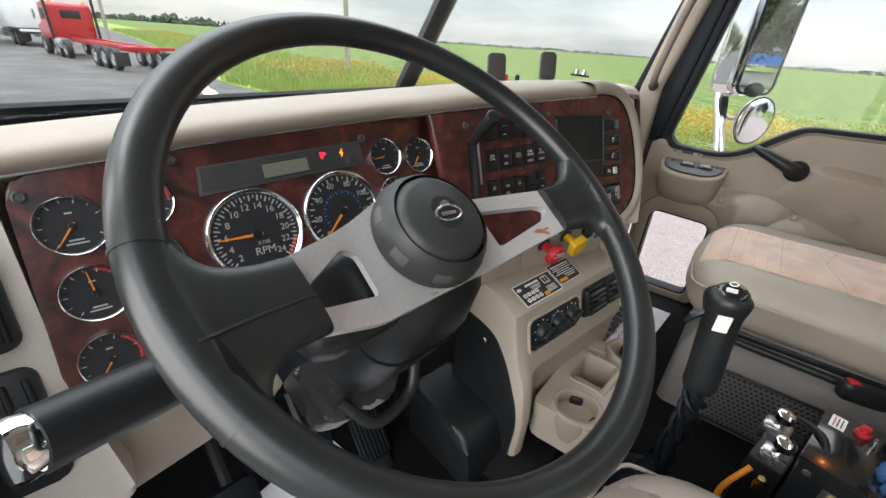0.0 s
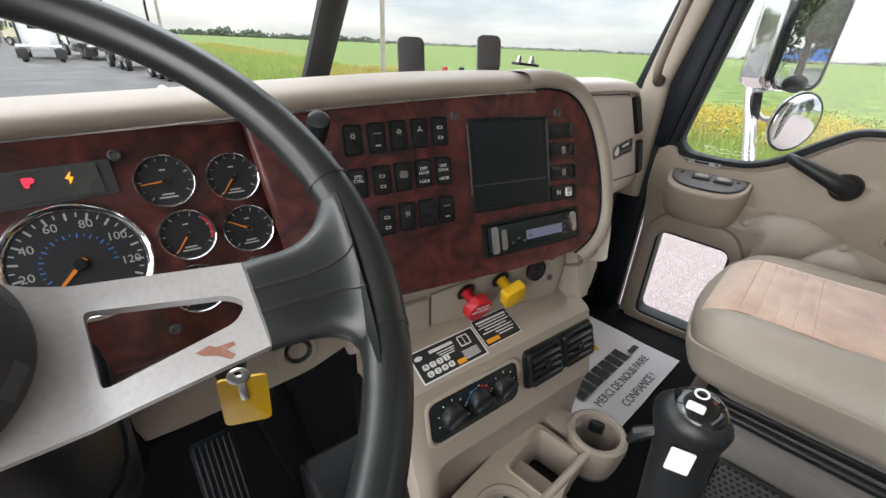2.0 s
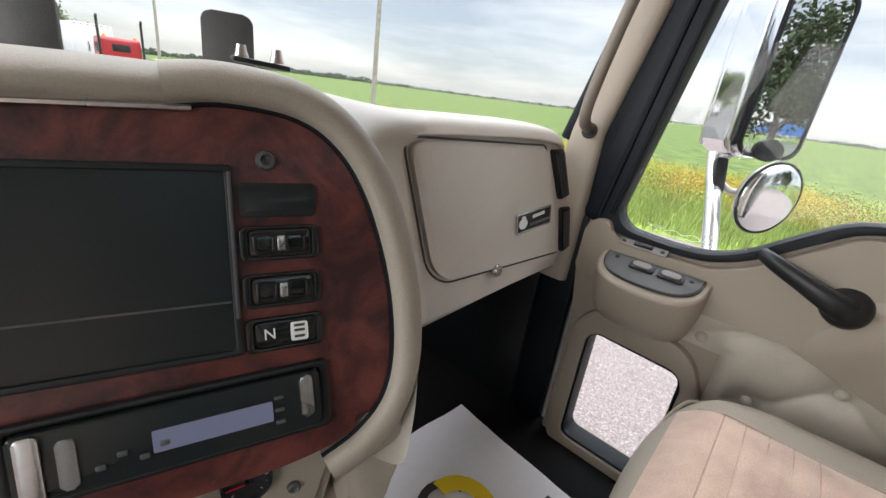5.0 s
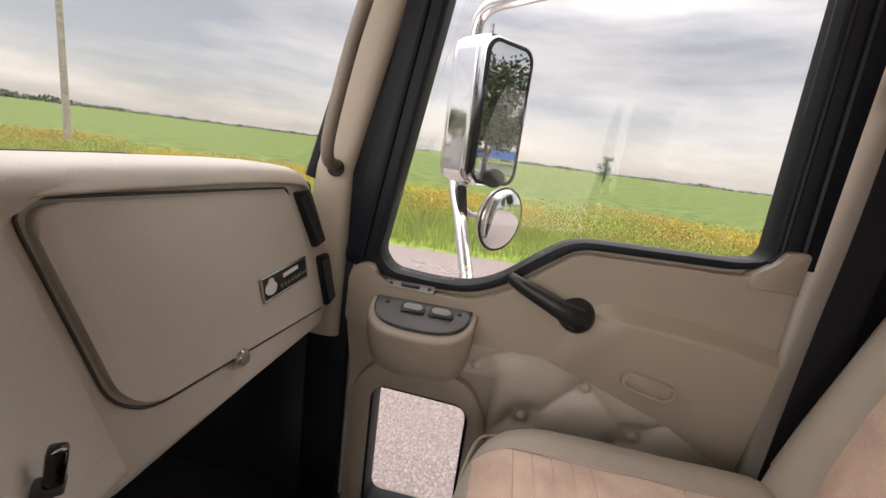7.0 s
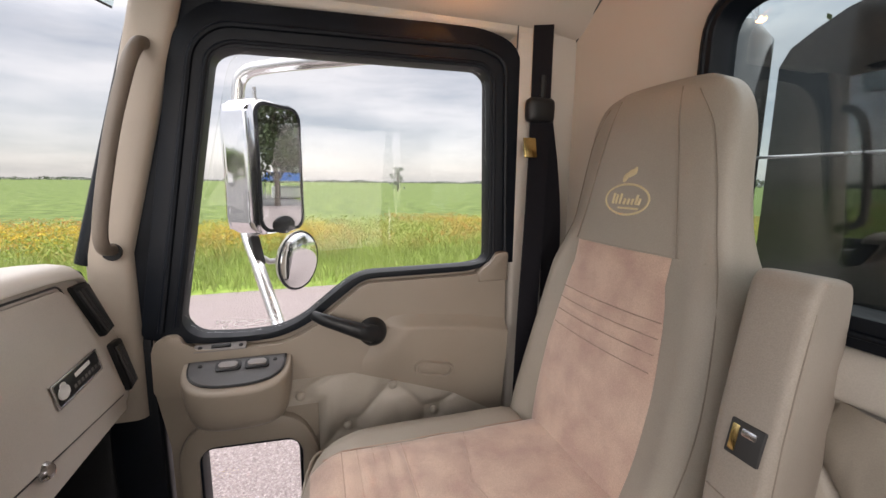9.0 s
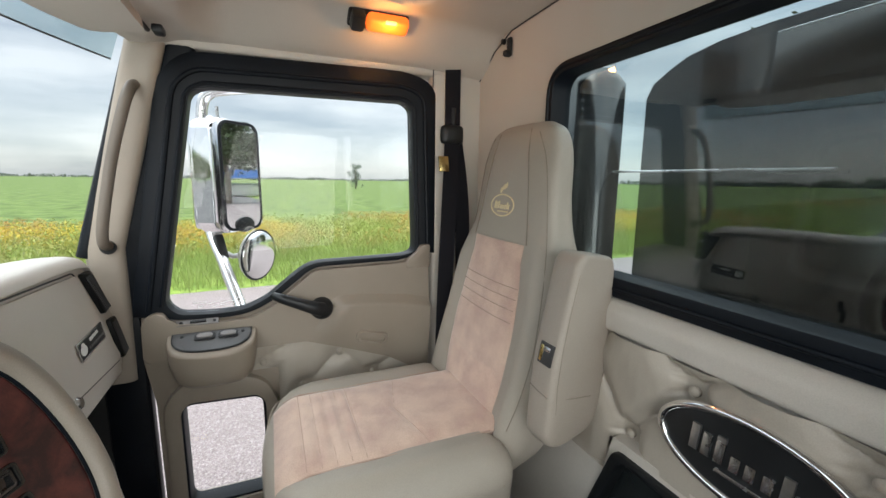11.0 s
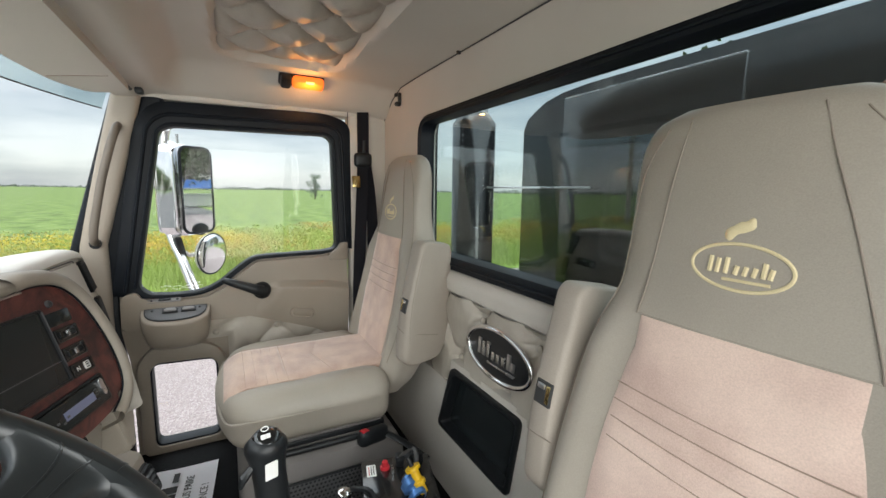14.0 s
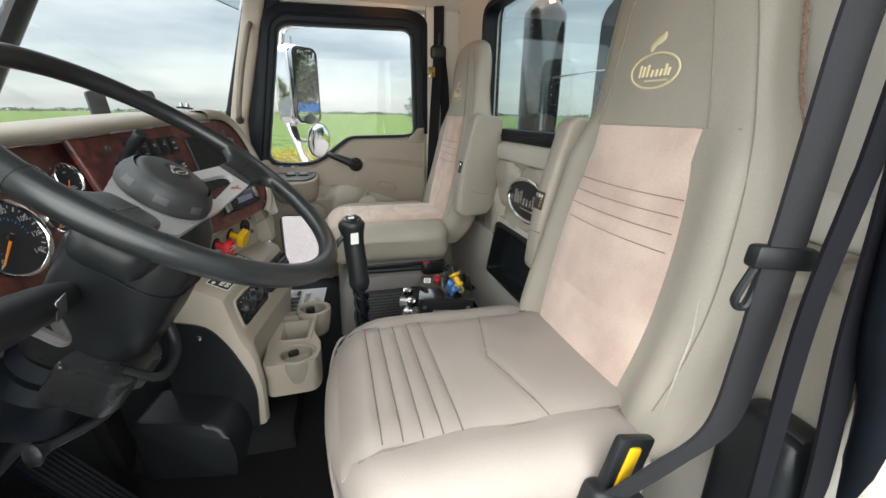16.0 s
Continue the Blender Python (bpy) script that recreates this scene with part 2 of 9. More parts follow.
def burl():
    m = mat("red_burl_wood_veneer", (0.16, 0.030, 0.016), 0.42, coat=0.50, spec=0.35)
    m.node_tree.nodes["Principled BSDF"].inputs["Coat Roughness"].default_value = 0.20
    n, l = m.node_tree.nodes, m.node_tree.links
    b, t = n["Principled BSDF"], n["Texture Coordinate"]
    a = n.new("ShaderNodeTexNoise")
    a.inputs["Scale"].default_value, a.inputs["Detail"].default_value, a.inputs["Distortion"].default_value = 16.0, 8.0, 1.8
    c = n.new("ShaderNodeTexNoise")
    c.inputs["Scale"].default_value, c.inputs["Detail"].default_value, c.inputs["Distortion"].default_value = 120.0, 5.0, 3.0
    r = n.new("ShaderNodeValToRGB")
    e = r.color_ramp.elements
    e[0].position, e[0].color = 0.34, (0.030, 0.010, 0.010, 1)
    e[1].position, e[1].color = 0.72, (0.150, 0.040, 0.032, 1)
    k = r.color_ramp.elements.new(0.50)
    k.color = (0.078, 0.020, 0.018, 1)
    mm = n.new("ShaderNodeMath")
    mm.operation = 'MULTIPLY_ADD'
    mm.inputs[1].default_value, mm.inputs[2].default_value = 0.22, -0.11
    ad = n.new("ShaderNodeMath")
    l.new(t.outputs["Object"], a.inputs["Vector"])
    l.new(t.outputs["Object"], c.inputs["Vector"])
    l.new(c.outputs["Fac"], mm.inputs[0])
    l.new(a.outputs["Fac"], ad.inputs[0])
    l.new(mm.outputs["Value"], ad.inputs[1])
    l.new(ad.outputs["Value"], r.inputs["Fac"])
    l.new(r.outputs["Color"], b.inputs["Base Color"])
    return m


M_BURL = burl()

# ---- mesh helpers ----
ID = Matrix.Identity(4)


def plane_frame(o, yaw=0.0, tilt=0.0):
    """x to the right, y up along a face that leans away by tilt, z out of the face towards the seats; yaw turns it about the vertical."""
    a, b = radians(yaw), radians(tilt)
    u, f = Vector((math.cos(a), math.sin(a), 0)), Vector((-math.sin(a), math.cos(a), 0))
    w = Vector((0, 0, math.cos(b))) + f * math.sin(b)
    n = u.cross(w)
    return Matrix(((u.x, w.x, n.x, o[0]), (u.y, w.y, n.y, o[1]), (u.z, w.z, n.z, o[2]), (0, 0, 0, 1)))


def at(x, y, z=0.0, rx=0, ry=0, rz=0):
    return pose(x, y, z, rx, ry, rz)


def thing(name, label, category, loc=(0, 0, 0), group="", kind=""):
    e = new(name)
    e.empty_display_size = 0.05
    e.location = loc
    return tagged(e, label, category, group, kind)


def finish(bm, name, material, angle=42, smooth=True):
    bmesh.ops.recalc_face_normals(bm, faces=bm.faces)
    me = bpy.data.meshes.new(name)
    bm.to_mesh(me)
    bm.free()
    if smooth:
        me.shade_smooth()
        me.set_sharp_from_angle(angle=radians(angle))
    me.materials.append(material)
    return me


def part(name, bm, material, parent=None, label="", angle=42, smooth=True):
    """Links a bmesh, in world metres, as one mesh object, under a thing or a part."""
    me = finish(bm, name, material, angle, smooth)
    ob = new(name, me)
    if parent is not None:
        ob.parent = parent
        base = Matrix.Identity(4)
        p, chain = parent, []
        while p:
            chain.append(p.matrix_basis.copy())
            p = p.parent
        for m in reversed(chain):
            base = base @ m
        ob.matrix_basis = base.inverted()
    if label:
        ob["label"] = label
    return ob


def rrect(cx, cy, w, h, r, n=6):
    r = min(r, w / 2, h / 2)
    out = []
    for sx, sy, a0 in ((1, -1, -90), (1, 1, 0), (-1, 1, 90), (-1, -1, 180)):
        for i in range(n + 1):
            a = radians(a0 + 90 * i / n)
            out.append((cx + sx * (w / 2 - r) + r * math.cos(a), cy + sy * (h / 2 - r) + r * math.sin(a)))
    return out


def ellipse(cx, cy, a, b=None, n=40):
    b = b or a
    return [(cx + a * math.cos(2 * math.pi * i / n), cy + b * math.sin(2 * math.pi * i / n)) for i in range(n)]


def rounded(pts, r, n=5):
    """A polygon with its corners rounded; r: one radius, or one for each corner."""
    out, m = [], len(pts)
    for i, p in enumerate(pts):
        p, a, b = Vector(p), Vector(pts[i - 1]), Vector(pts[(i + 1) % m])
        rr = r[i] if isinstance(r, (list, tuple)) else r
        da, db = (a - p), (b - p)
        d = min(rr, da.length * 0.48, db.length * 0.48)
        if d < 1e-5:
            out.append(tuple(p))
            continue
        s, e = p + da.normalized() * d, p + db.normalized() * d
        for k in range(n + 1):
            t = k / n
            q = s * (1 - t) ** 2 + p * 2 * t * (1 - t) + e * t * t
            out.append(tuple(q))
    return out


def spline(pts, n=6, closed=False):
    """A smooth line through the points."""
    P = [Vector(p) for p in pts]
    out, m = [], len(P)
    for i in range(m if closed else m - 1):
        p0 = P[i - 1] if (closed or i) else P[0] * 2 - P[1]
        p1, p2 = P[i], P[(i + 1) % m]
        p3 = P[(i + 2) % m] if (closed or i + 2 < m) else P[-1] * 2 - P[-2]
        for k in range(n):
            t = k / n
            out.append(0.5 * ((2 * p1) + (p2 - p0) * t + (2 * p0 - 5 * p1 + 4 * p2 - p3) * t * t + (3 * p1 - p0 - 3 * p2 + p3) * t ** 3))
    if not closed:
        out.append(P[-1])
    return out


def slab(poly, d0, d1, M=ID, bev=0.0, seg=2, bm=None):
    """A polygon drawn in M's x and y and given thickness from d0 to d1 along M's z, its front edge rounded."""
    own = bmesh.new()
    top = [own.verts.new((x, y, d1)) for x, y in poly]
    bot = [own.verts.new((x, y, d0)) for x, y in poly]
    f = own.faces.new(top)
    own.faces.new(bot[::-1])
    k = len(poly)
    for i in range(k):
        own.faces.new((top[i], bot[i], bot[(i + 1) % k], top[(i + 1) % k]))
    if bev:
        bmesh.ops.bevel(own, geom=[e for e in f.edges], offset=bev, segments=seg, affect='EDGES', profile=0.5, clamp_overlap=True)
    own.transform(M)
    return join(bm, own)


def join(bm, own):
    if bm is None:
        return own
    me = bpy.data.meshes.new("joined")
    own.to_mesh(me)
    own.free()
    bm.from_mesh(me)
    bpy.data.meshes.remove(me)
    return bm


def plate(outer, holes, d0, d1, M=ID, bm=None):
    """A slab with openings that go through it."""
    own = bmesh.new()
    edges = []
    for loop in (outer, *holes):
        vs = [own.verts.new((x, y, d1)) for x, y in loop]
        edges += [own.edges.new((vs[i], vs[(i + 1) % len(vs)])) for i in range(len(vs))]
    got = bmesh.ops.triangle_fill(own, edges=edges, use_beauty=True, use_dissolve=False)
    faces = [g for g in got["geom"] if isinstance(g, bmesh.types.BMFace)]
    ext = bmesh.ops.extrude_face_region(own, geom=faces)
    for v in (g for g in ext["geom"] if isinstance(g, bmesh.types.BMVert)):
        v.co.z = d0
    own.transform(M)
    return join(bm, own)


def ring(outer, inner, d0, d1, M=ID, bev=0.0, bm=None):
    """A frame between two loops of equally many points."""
    own = bmesh.new()
    k = len(outer)
    lo, li = [own.verts.new((*p, d1)) for p in outer], [own.verts.new((*p, d1)) for p in inner]
    bo, bi = [own.verts.new((*p, d0)) for p in outer], [own.verts.new((*p, d0)) for p in inner]
    for i in range(k):
        j = (i + 1) % k
        own.faces.new((lo[i], lo[j], li[j], li[i]))
        own.faces.new((bo[j], bo[i], bi[i], bi[j]))
        own.faces.new((lo[j], lo[i], bo[i], bo[j]))
        own.faces.new((li[i], li[j], bi[j], bi[i]))
    if bev:
        own.edges.ensure_lookup_table()
        es = [e for e in own.edges if abs(e.verts[0].co.z - d1) < 1e-6 and abs(e.verts[1].co.z - d1) < 1e-6 and
              (({e.verts[0], e.verts[1]} <= set(lo)) or ({e.verts[0], e.verts[1]} <= set(li)))]
        bmesh.ops.bevel(own, geom=es, offset=bev, segments=2, affect='EDGES', profile=0.5, clamp_overlap=True)
    own.transform(M)
    return join(bm, own)


def box(sx, sy, sz, M=ID, bev=0.004, seg=2, bm=None):
    own = bmesh.new()
    bmesh.ops.create_cube(own, size=1.0)
    own.transform(Matrix.Diagonal((sx, sy, sz, 1)))
    if bev:
        bmesh.ops.bevel(own, geom=own.edges[:], offset=min(bev, 0.45 * min(sx, sy, sz)), segments=seg, affect='EDGES', profile=0.5)
    own.transform(M)
    return join(bm, own)


def lathe(profile, M=ID, n=40, bm=None):
    """Turns a profile of (radius, height) about M's z."""
    own = bmesh.new()
    rows = []
    for r, h in profile:
        if r < 1e-6:
            rows.append([own.verts.new((0, 0, h))])
        else:
            rows.append([own.verts.new((r * math.cos(2 * math.pi * i / n), r * math.sin(2 * math.pi * i / n), h)) for i in range(n)])
    for a, b in zip(rows, rows[1:]):
        for i in range(n):
            j = (i + 1) % n
            if len(a) == 1 and len(b) > 1:
                own.faces.new((a[0], b[i], b[j]))
            elif len(b) == 1 and len(a) > 1:
                own.faces.new((a[j], a[i], b[0]))
            elif len(a) > 1:
                own.faces.new((a[i], b[i], b[j], a[j]))
    own.transform(M)
    return join(bm, own)


def tube(pts, r, n=12, M=ID, closed=False, flat=1.0, up=None, bm=None):
    """A round (or, with flat, oval) bar along a line; r may change along it."""
    own = bmesh.new()
    P = [Vector(p) for p in pts]
    k = len(P)
    rs = r if isinstance(r, (list, tuple)) else [r] * k
    prev = None
    rows = []
    for i, p in enumerate(P):
        if closed:
            t = (P[(i + 1) % k] - P[i - 1]).normalized()
        else:
            t = (P[min(i + 1, k - 1)] - P[max(i - 1, 0)]).normalized()
        if prev is None:
            ref = Vector(up) if up else (Vector((0, 0, 1)) if abs(t.z) < 0.9 else Vector((1, 0, 0)))
        else:
            ref = prev
        a = (ref - t * ref.dot(t)).normalized()
        prev = a
        b = t.cross(a)
        rows.append([own.verts.new(p + (a * math.cos(2 * math.pi * j / n) * flat + b * math.sin(2 * math.pi * j / n)) * rs[i]) for j in range(n)])
    pairs = list(zip(rows, rows[1:])) + ([(rows[-1], rows[0])] if closed else [])
    for a, b in pairs:
        for j in range(n):
            own.faces.new((a[j], a[(j + 1) % n], b[(j + 1) % n], b[j]))
    if not closed:
        own.faces.new(rows[0][::-1])
        own.faces.new(rows[-1])
    own.transform(M)
    return join(bm, own)


def loft(rows, closed_ring=True, caps=True, bm=None, M=ID):
    """Skins rows of equally many points."""
    own = bmesh.new()
    vs = [[own.verts.new(p) for p in row] for row in rows]
    k = len(rows[0])
    for a, b in zip(vs, vs[1:]):
        for j in range(k if closed_ring else k - 1):
            own.faces.new((a[j], a[(j + 1) % k], b[(j + 1) % k], b[j]))
    if caps and closed_ring:
        own.faces.new(vs[0][::-1])
        own.faces.new(vs[-1])
    own.transform(M)
    return join(bm, own)


def grid(nx, ny, fn, bm=None, thick=None, M=ID):
    """A sheet of nx by ny cells; fn(s, t) gives the place for s and t from 0 to 1."""
    own = bmesh.new()
    vs = [[own.verts.new(fn(i / nx, j / ny)) for i in range(nx + 1)] for j in range(ny + 1)]
    for j in range(ny):
        for i in range(nx):
            own.faces.new((vs[j][i], vs[j][i + 1], vs[j + 1][i + 1], vs[j + 1][i]))
    if thick:
        bmesh.ops.recalc_face_normals(own, faces=own.faces)
        bmesh.ops.solidify(own, geom=own.faces[:], thickness=thick)
    own.transform(M)
    return join(bm, own)


def pad(sx, sy, sz, r, M=ID, crown=0.0, n=10, fn=None, bm=None):
    """An upholstered block: rounded edges of radius r, its faces crowned; fn may move each point."""
    own = bmesh.new()
    bmesh.ops.create_cube(own, size=2.0)
    bmesh.ops.subdivide_edges(own, edges=own.edges[:], cuts=n, use_grid_fill=True)
    hx, hy, hz = sx / 2, sy / 2, sz / 2
    for v in own.verts:
        q = [math.copysign(abs(c) ** 0.8, c) for c in v.co]
        p = Vector((q[0] * hx, q[1] * hy, q[2] * hz))
        c = Vector((max(-hx + r, min(hx - r, p.x)), max(-hy + r, min(hy - r, p.y)), max(-hz + r, min(hz - r, p.z))))
        d = p - c
        if d.length > 1e-9:
            p = c + d.normalized() * r if sum(1 for k in d if abs(k) > 1e-9) > 1 or True else p
        bx, by, bz = 1 - (p.x / hx) ** 2, 1 - (p.y / hy) ** 2, 1 - (p.z / hz) ** 2
        p = p + Vector((math.copysign(crown * by * bz, p.x) * abs(p.x / hx) ** 3, math.copysign(crown * bx * bz, p.y) * abs(p.y / hy) ** 3,
                        math.copysign(crown * bx * by, p.z) * abs(p.z / hz) ** 3))
        v.co = fn(p) if fn else p
    own.transform(M)
    return join(bm, own)


def words(text, size, M, name, material, parent, d=0.0006, align='CENTER', stretch=1.0):
    """Raised print in the built-in letters."""
    cu = bpy.data.curves.new("print", 'FONT')
    cu.body, cu.size, cu.align_x, cu.align_y, cu.extrude = text, size, align, 'CENTER', d / 2
    cu.resolution_u = 3
    ob = bpy.data.objects.new("print", cu)
    scene.collection.objects.link(ob)
    me = bpy.data.meshes.new_from_object(ob.evaluated_get(bpy.context.evaluated_depsgraph_get()))
    bpy.data.objects.remove(ob)
    bpy.data.curves.remove(cu)
    bm = bmesh.new()
    bm.from_mesh(me)
    bpy.data.meshes.remove(me)
    bm.transform(M @ Matrix.Diagonal((stretch, 1, 1, 1)))
    return part(name, bm, material, parent, smooth=False)

# ---- the cab: floor, walls, roof, pillars ----
DP = plane_frame((0.97, 0, 0), -90)      # passenger door, seen from inside: x = -world y, y = height, z = inwards
DB = plane_frame((0, -0.18, 0), 180)     # rear wall: x = -world x
GROUND = -1.25


def tuft(M, x0, x1, y0, y1, a, b, puff, inside, nx=70, ny=40, base=0.0):
    """Diamond-tufted upholstery with a button at each crossing of the creases."""
    def f(s, t):
        x, y = x0 + (x1 - x0) * s, y0 + (y1 - y0) * t
        p, q = (x / a + y / b) * math.pi, (x / a - y / b) * math.pi
        h = (abs(math.sin(p)) * abs(math.sin(q))) ** 0.42
        w = 0.25 * noise.noise(Vector((x * 30, y * 30, 3.1))) + 0.18 * noise.noise(Vector((x * 75, y * 75, 1.7)))
        e = min(1.0, min(s, 1 - s) * 14, min(t, 1 - t) * 9)
        return Vector((x, y, base + puff * (h * (1 + w * 0.6)) * e ** 0.5))
    bm = grid(nx, ny, f)
    if inside:
        bad = [fc for fc in bm.faces if not inside(*fc.calc_center_median()[:2])]
        bmesh.ops.delete(bm, geom=bad, context='FACES')
    bm.transform(M)
    return bm


def tuft_buttons(M, x0, x1, y0, y1, a, b, inside, base, parent, r=0.009, name="button"):
    kmax = int(2 * (max(abs(x0), abs(x1)) / a + max(abs(y0), abs(y1)) / b)) + 3
    seen = set()
    for i in range(-kmax, kmax):
        for j in range(-kmax, kmax):
            x, y = a * (i + j) / 2, b * (i - j) / 2
            if x0 + 0.015 < x < x1 - 0.015 and y0 + 0.012 < y < y1 - 0.012 and (not inside or inside(x, y)) and (i, j) not in seen:
                seen.add((i, j))
                part(name, lathe([(0, 0.006), (r * 0.6, 0.005), (r, 0.001), (r * 0.9, -0.004)], M @ at(x, y, base), 14), M_QUILT, parent)


def upholstered(x0, x1, y0, y1, buttons, creases, inside, nx, ny, depth=0.020, border=None, fold=1.0):
    """Soft padding drawn in at its buttons, with narrow creases running between them."""
    def f(s, t):
        x, y = x0 + (x1 - x0) * s, y0 + (y1 - y0) * t
        p = Vector((x, y))
        h = depth + 0.003 * noise.noise(Vector((x * 14, y * 14, 2.0))) + 0.0012 * noise.noise(Vector((x * 60, y * 25, 5.0)))
        for b in buttons:
            r = math.hypot(x - b[0], y - b[1])
            if r < 0.12:
                a = math.atan2(y - b[1], x - b[0])
                h -= 0.015 * math.exp(-(r / 0.030) ** 1.2) + 0.0022 * fold ** 2 * math.exp(-((r - 0.022) / 0.018) ** 2) * max(0.0, math.sin(7 * a + b[0] * 40)) ** 2
        for a, b in creases:
            va, vb = Vector(a), Vector(b)
            k = max(0.0, min(1.0, (p - va).dot(vb - va) / (vb - va).length_squared))
            r = (p - va.lerp(vb, k) - Vector((0, 0.006 * math.sin(k * 6.0)))).length
            if r < 0.06:
                h -= fold * (0.0070 * math.exp(-(r / 0.0050) ** 2) + 0.0070 * math.exp(-(r / 0.022) ** 2))
        if border:
            h *= max(0.0, min(1.0, border(x, y) / 0.022)) ** 0.5
        return Vector((x, y, max(0.001, h)))
    bm = grid(nx, ny, f)
    if inside:
        bmesh.ops.delete(bm, geom=[fc for fc in bm.faces if not inside(*fc.calc_center_median()[:2])], context='FACES')
    return bm


# floor, firewall and the lower body
floor = part("floor", box(2.0, 1.75, 0.06, at(0, 0.66, 0.07), 0), M_CARPET)
tagged(floor, "black ribbed rubber cab floor", "floor", kind="structure")
firewall = part("firewall", box(1.98, 0.05, 0.92, at(0, 1.40, 0.43), 0), M_CARPET)
tagged(firewall, "black insulated firewall behind the dashboard", "wall", kind="structure")
tunnel = part("floor_tunnel", slab(rounded([(-0.30, 0.05), (0.26, 0.05), (0.22, 0.16), (-0.24, 0.16)], 0.05), -1.36, -0.62, plane_frame((0, 0, 0)), 0.03), M_CARPET)
tagged(tunnel, "black rubber-covered hump in the cab floor", "floor hump", kind="structure")

# roof
def smooth01(v):
    v = max(0.0, min(1.0, v))
    return v * v * (3 - 2 * v)


def in_panel(x, y, m=0.0):
    """Distance inside the rounded outline of the tufted roof panel."""
    r = 0.10
    u, v = abs(x) - (0.765 - r), abs(y - 0.278) - (0.200 - r)
    return r - m - (math.hypot(max(0.0, u), max(0.0, v)) + min(0.0, max(u, v)))


def roof_z(x, y):
    side, front = max(0.0, abs(x) - 0.80) / 0.17, max(0.0, y - 0.575) / 0.095
    z = 1.560 - 0.012 * (max(0.0, abs(x) - 0.5) / 0.4) ** 2 - 0.020 * min(1.0, max(0.0, (0.05 - y) / 0.25)) ** 2
    z -= 0.092 * smooth01(math.hypot(side, front)) + 0.022 * smooth01((y - 0.66) / 0.10)
    return z + 0.032 * smooth01(in_panel(x, y, -0.012) / 0.022)


def roof_pt(s, t):
    x = -1.0 + 2.0 * s
    y = -0.24 + (0.935 - 0.16 * (x / 0.98) ** 2 + 0.24) * t
    return Vector((x, y, roof_z(x, y)))


ceiling = part("ceiling", grid(150, 96, roof_pt, thick=-0.03), M_HEADLINER)
tagged(ceiling, "cream vinyl headliner with a raised middle", "ceiling", kind="structure")
roof_skin = part("roof", slab(rrect(0, 0.36, 2.10, 1.36, 0.12), 1.66, 1.72, ID, 0.03), M_BODY)
tagged(roof_skin, "black painted cab roof", "roof", kind="structure")

# rear wall with the wide window
RW = [(-0.57, 0.885), (0.715, 0.885), (0.715, 1.385), (-0.57, 1.385)]
rw_hole = rounded(RW, 0.075, 6)
wall_rear = part("wall_rear", plate([(-1.02, -0.05), (1.02, -0.05), (1.02, 1.60), (-1.02, 1.60)], [rw_hole], -0.06, 0.0, DB), M_HEADLINER, smooth=False)
tagged(wall_rear, "cream rear wall of the cab with a wide window", "wall", kind="structure")
# unseen dark skin, added so no pale wall reflects in the dump body
cab_back = part("wall_rear_outside", plate([(-1.02, -0.30), (1.02, -0.30), (1.02, 1.62), (-1.02, 1.62)], [rounded([(-0.60, 0.86), (0.745, 0.86), (0.745, 1.41), (-0.60, 1.41)], 0.08, 6)], -0.085, -0.062, DB), M_BODY, smooth=False)
tagged(cab_back, "unseen black skin added behind the cab's rear wall", "wall", kind="structure")
window_1 = thing("window_1", "wide dark rear window in a black rubber seal", "window", (0.1, -0.2, 0.9), kind="structure")
rw_in = rounded([(-0.550, 0.912), (0.692, 0.912), (0.692, 1.366), (-0.550, 1.366)], 0.05, 6)
rw_out = rounded([(-0.576, 0.868), (0.722, 0.868), (0.722, 1.392), (-0.576, 1.392)], 0.080, 6)
part("window_seal", ring(rw_out, rw_in, -0.045, 0.012, DB, 0.006), M_RUBBER, window_1)
part("window_pane", slab(rounded([(-0.56, 0.902), (0.703, 0.902), (0.703, 1.376), (-0.56, 1.376)], 0.055, 6), -0.036, -0.031, DB), M_REAR_GLASS, window_1, smooth=False)
part("seal_lip", tube([DB @ Vector((x, y, 0.012)) for x, y in rounded([(-0.564, 0.888), (0.708, 0.888), (0.708, 1.380), (-0.564, 1.380)], 0.066, 6)], 0.005, 8, closed=True), M_RUBBER, window_1)

# ledge below the rear window and the tufted panel
ledge = part("trim_ledge", slab(rounded([(-0.02, 0.795), (0.028, 0.80), (0.030, 0.845), (0.012, 0.868), (-0.02, 0.868)], 0.012), -0.95, 0.95, Matrix(((0, 0, 1, 0), (1, 0, 0, -0.18), (0, 1, 0, 0), (0, 0, 0, 1)))), M_HEADLINER)
tagged(ledge, "cream padded ledge below the rear window", "trim", kind="structure")
rear_pad = thing("rear_quilted_panel", "beige button-tufted vinyl panel on the rear wall", "wall panel", (0, -0.18, 0.58))
REAR_BUTTONS = [(-0.468 + 0.12 * k, 0.752 if k % 2 else 0.600) for k in range(12)]
REAR_CREASES = [(REAR_BUTTONS[k], REAR_BUTTONS[k + 1]) for k in range(11)] + [(b, (b[0] + 0.06 * sg, 0.81 if b[1] > 0.7 else 0.49)) for b in REAR_BUTTONS for sg in (1, -1)]
rear_quilt = upholstered(-0.42, 0.93, 0.50, 0.80, REAR_BUTTONS, REAR_CREASES, None, 320, 80, 0.034, fold=1.7)
bmesh.ops.delete(rear_quilt, geom=[f for f in rear_quilt.faces if f.calc_center_median().y < 0.575 and -0.27 < f.calc_center_median().x < 0.13], context='FACES')
rear_quilt.transform(DB)
part("padding", rear_quilt, M_QUILT, rear_pad, angle=80)
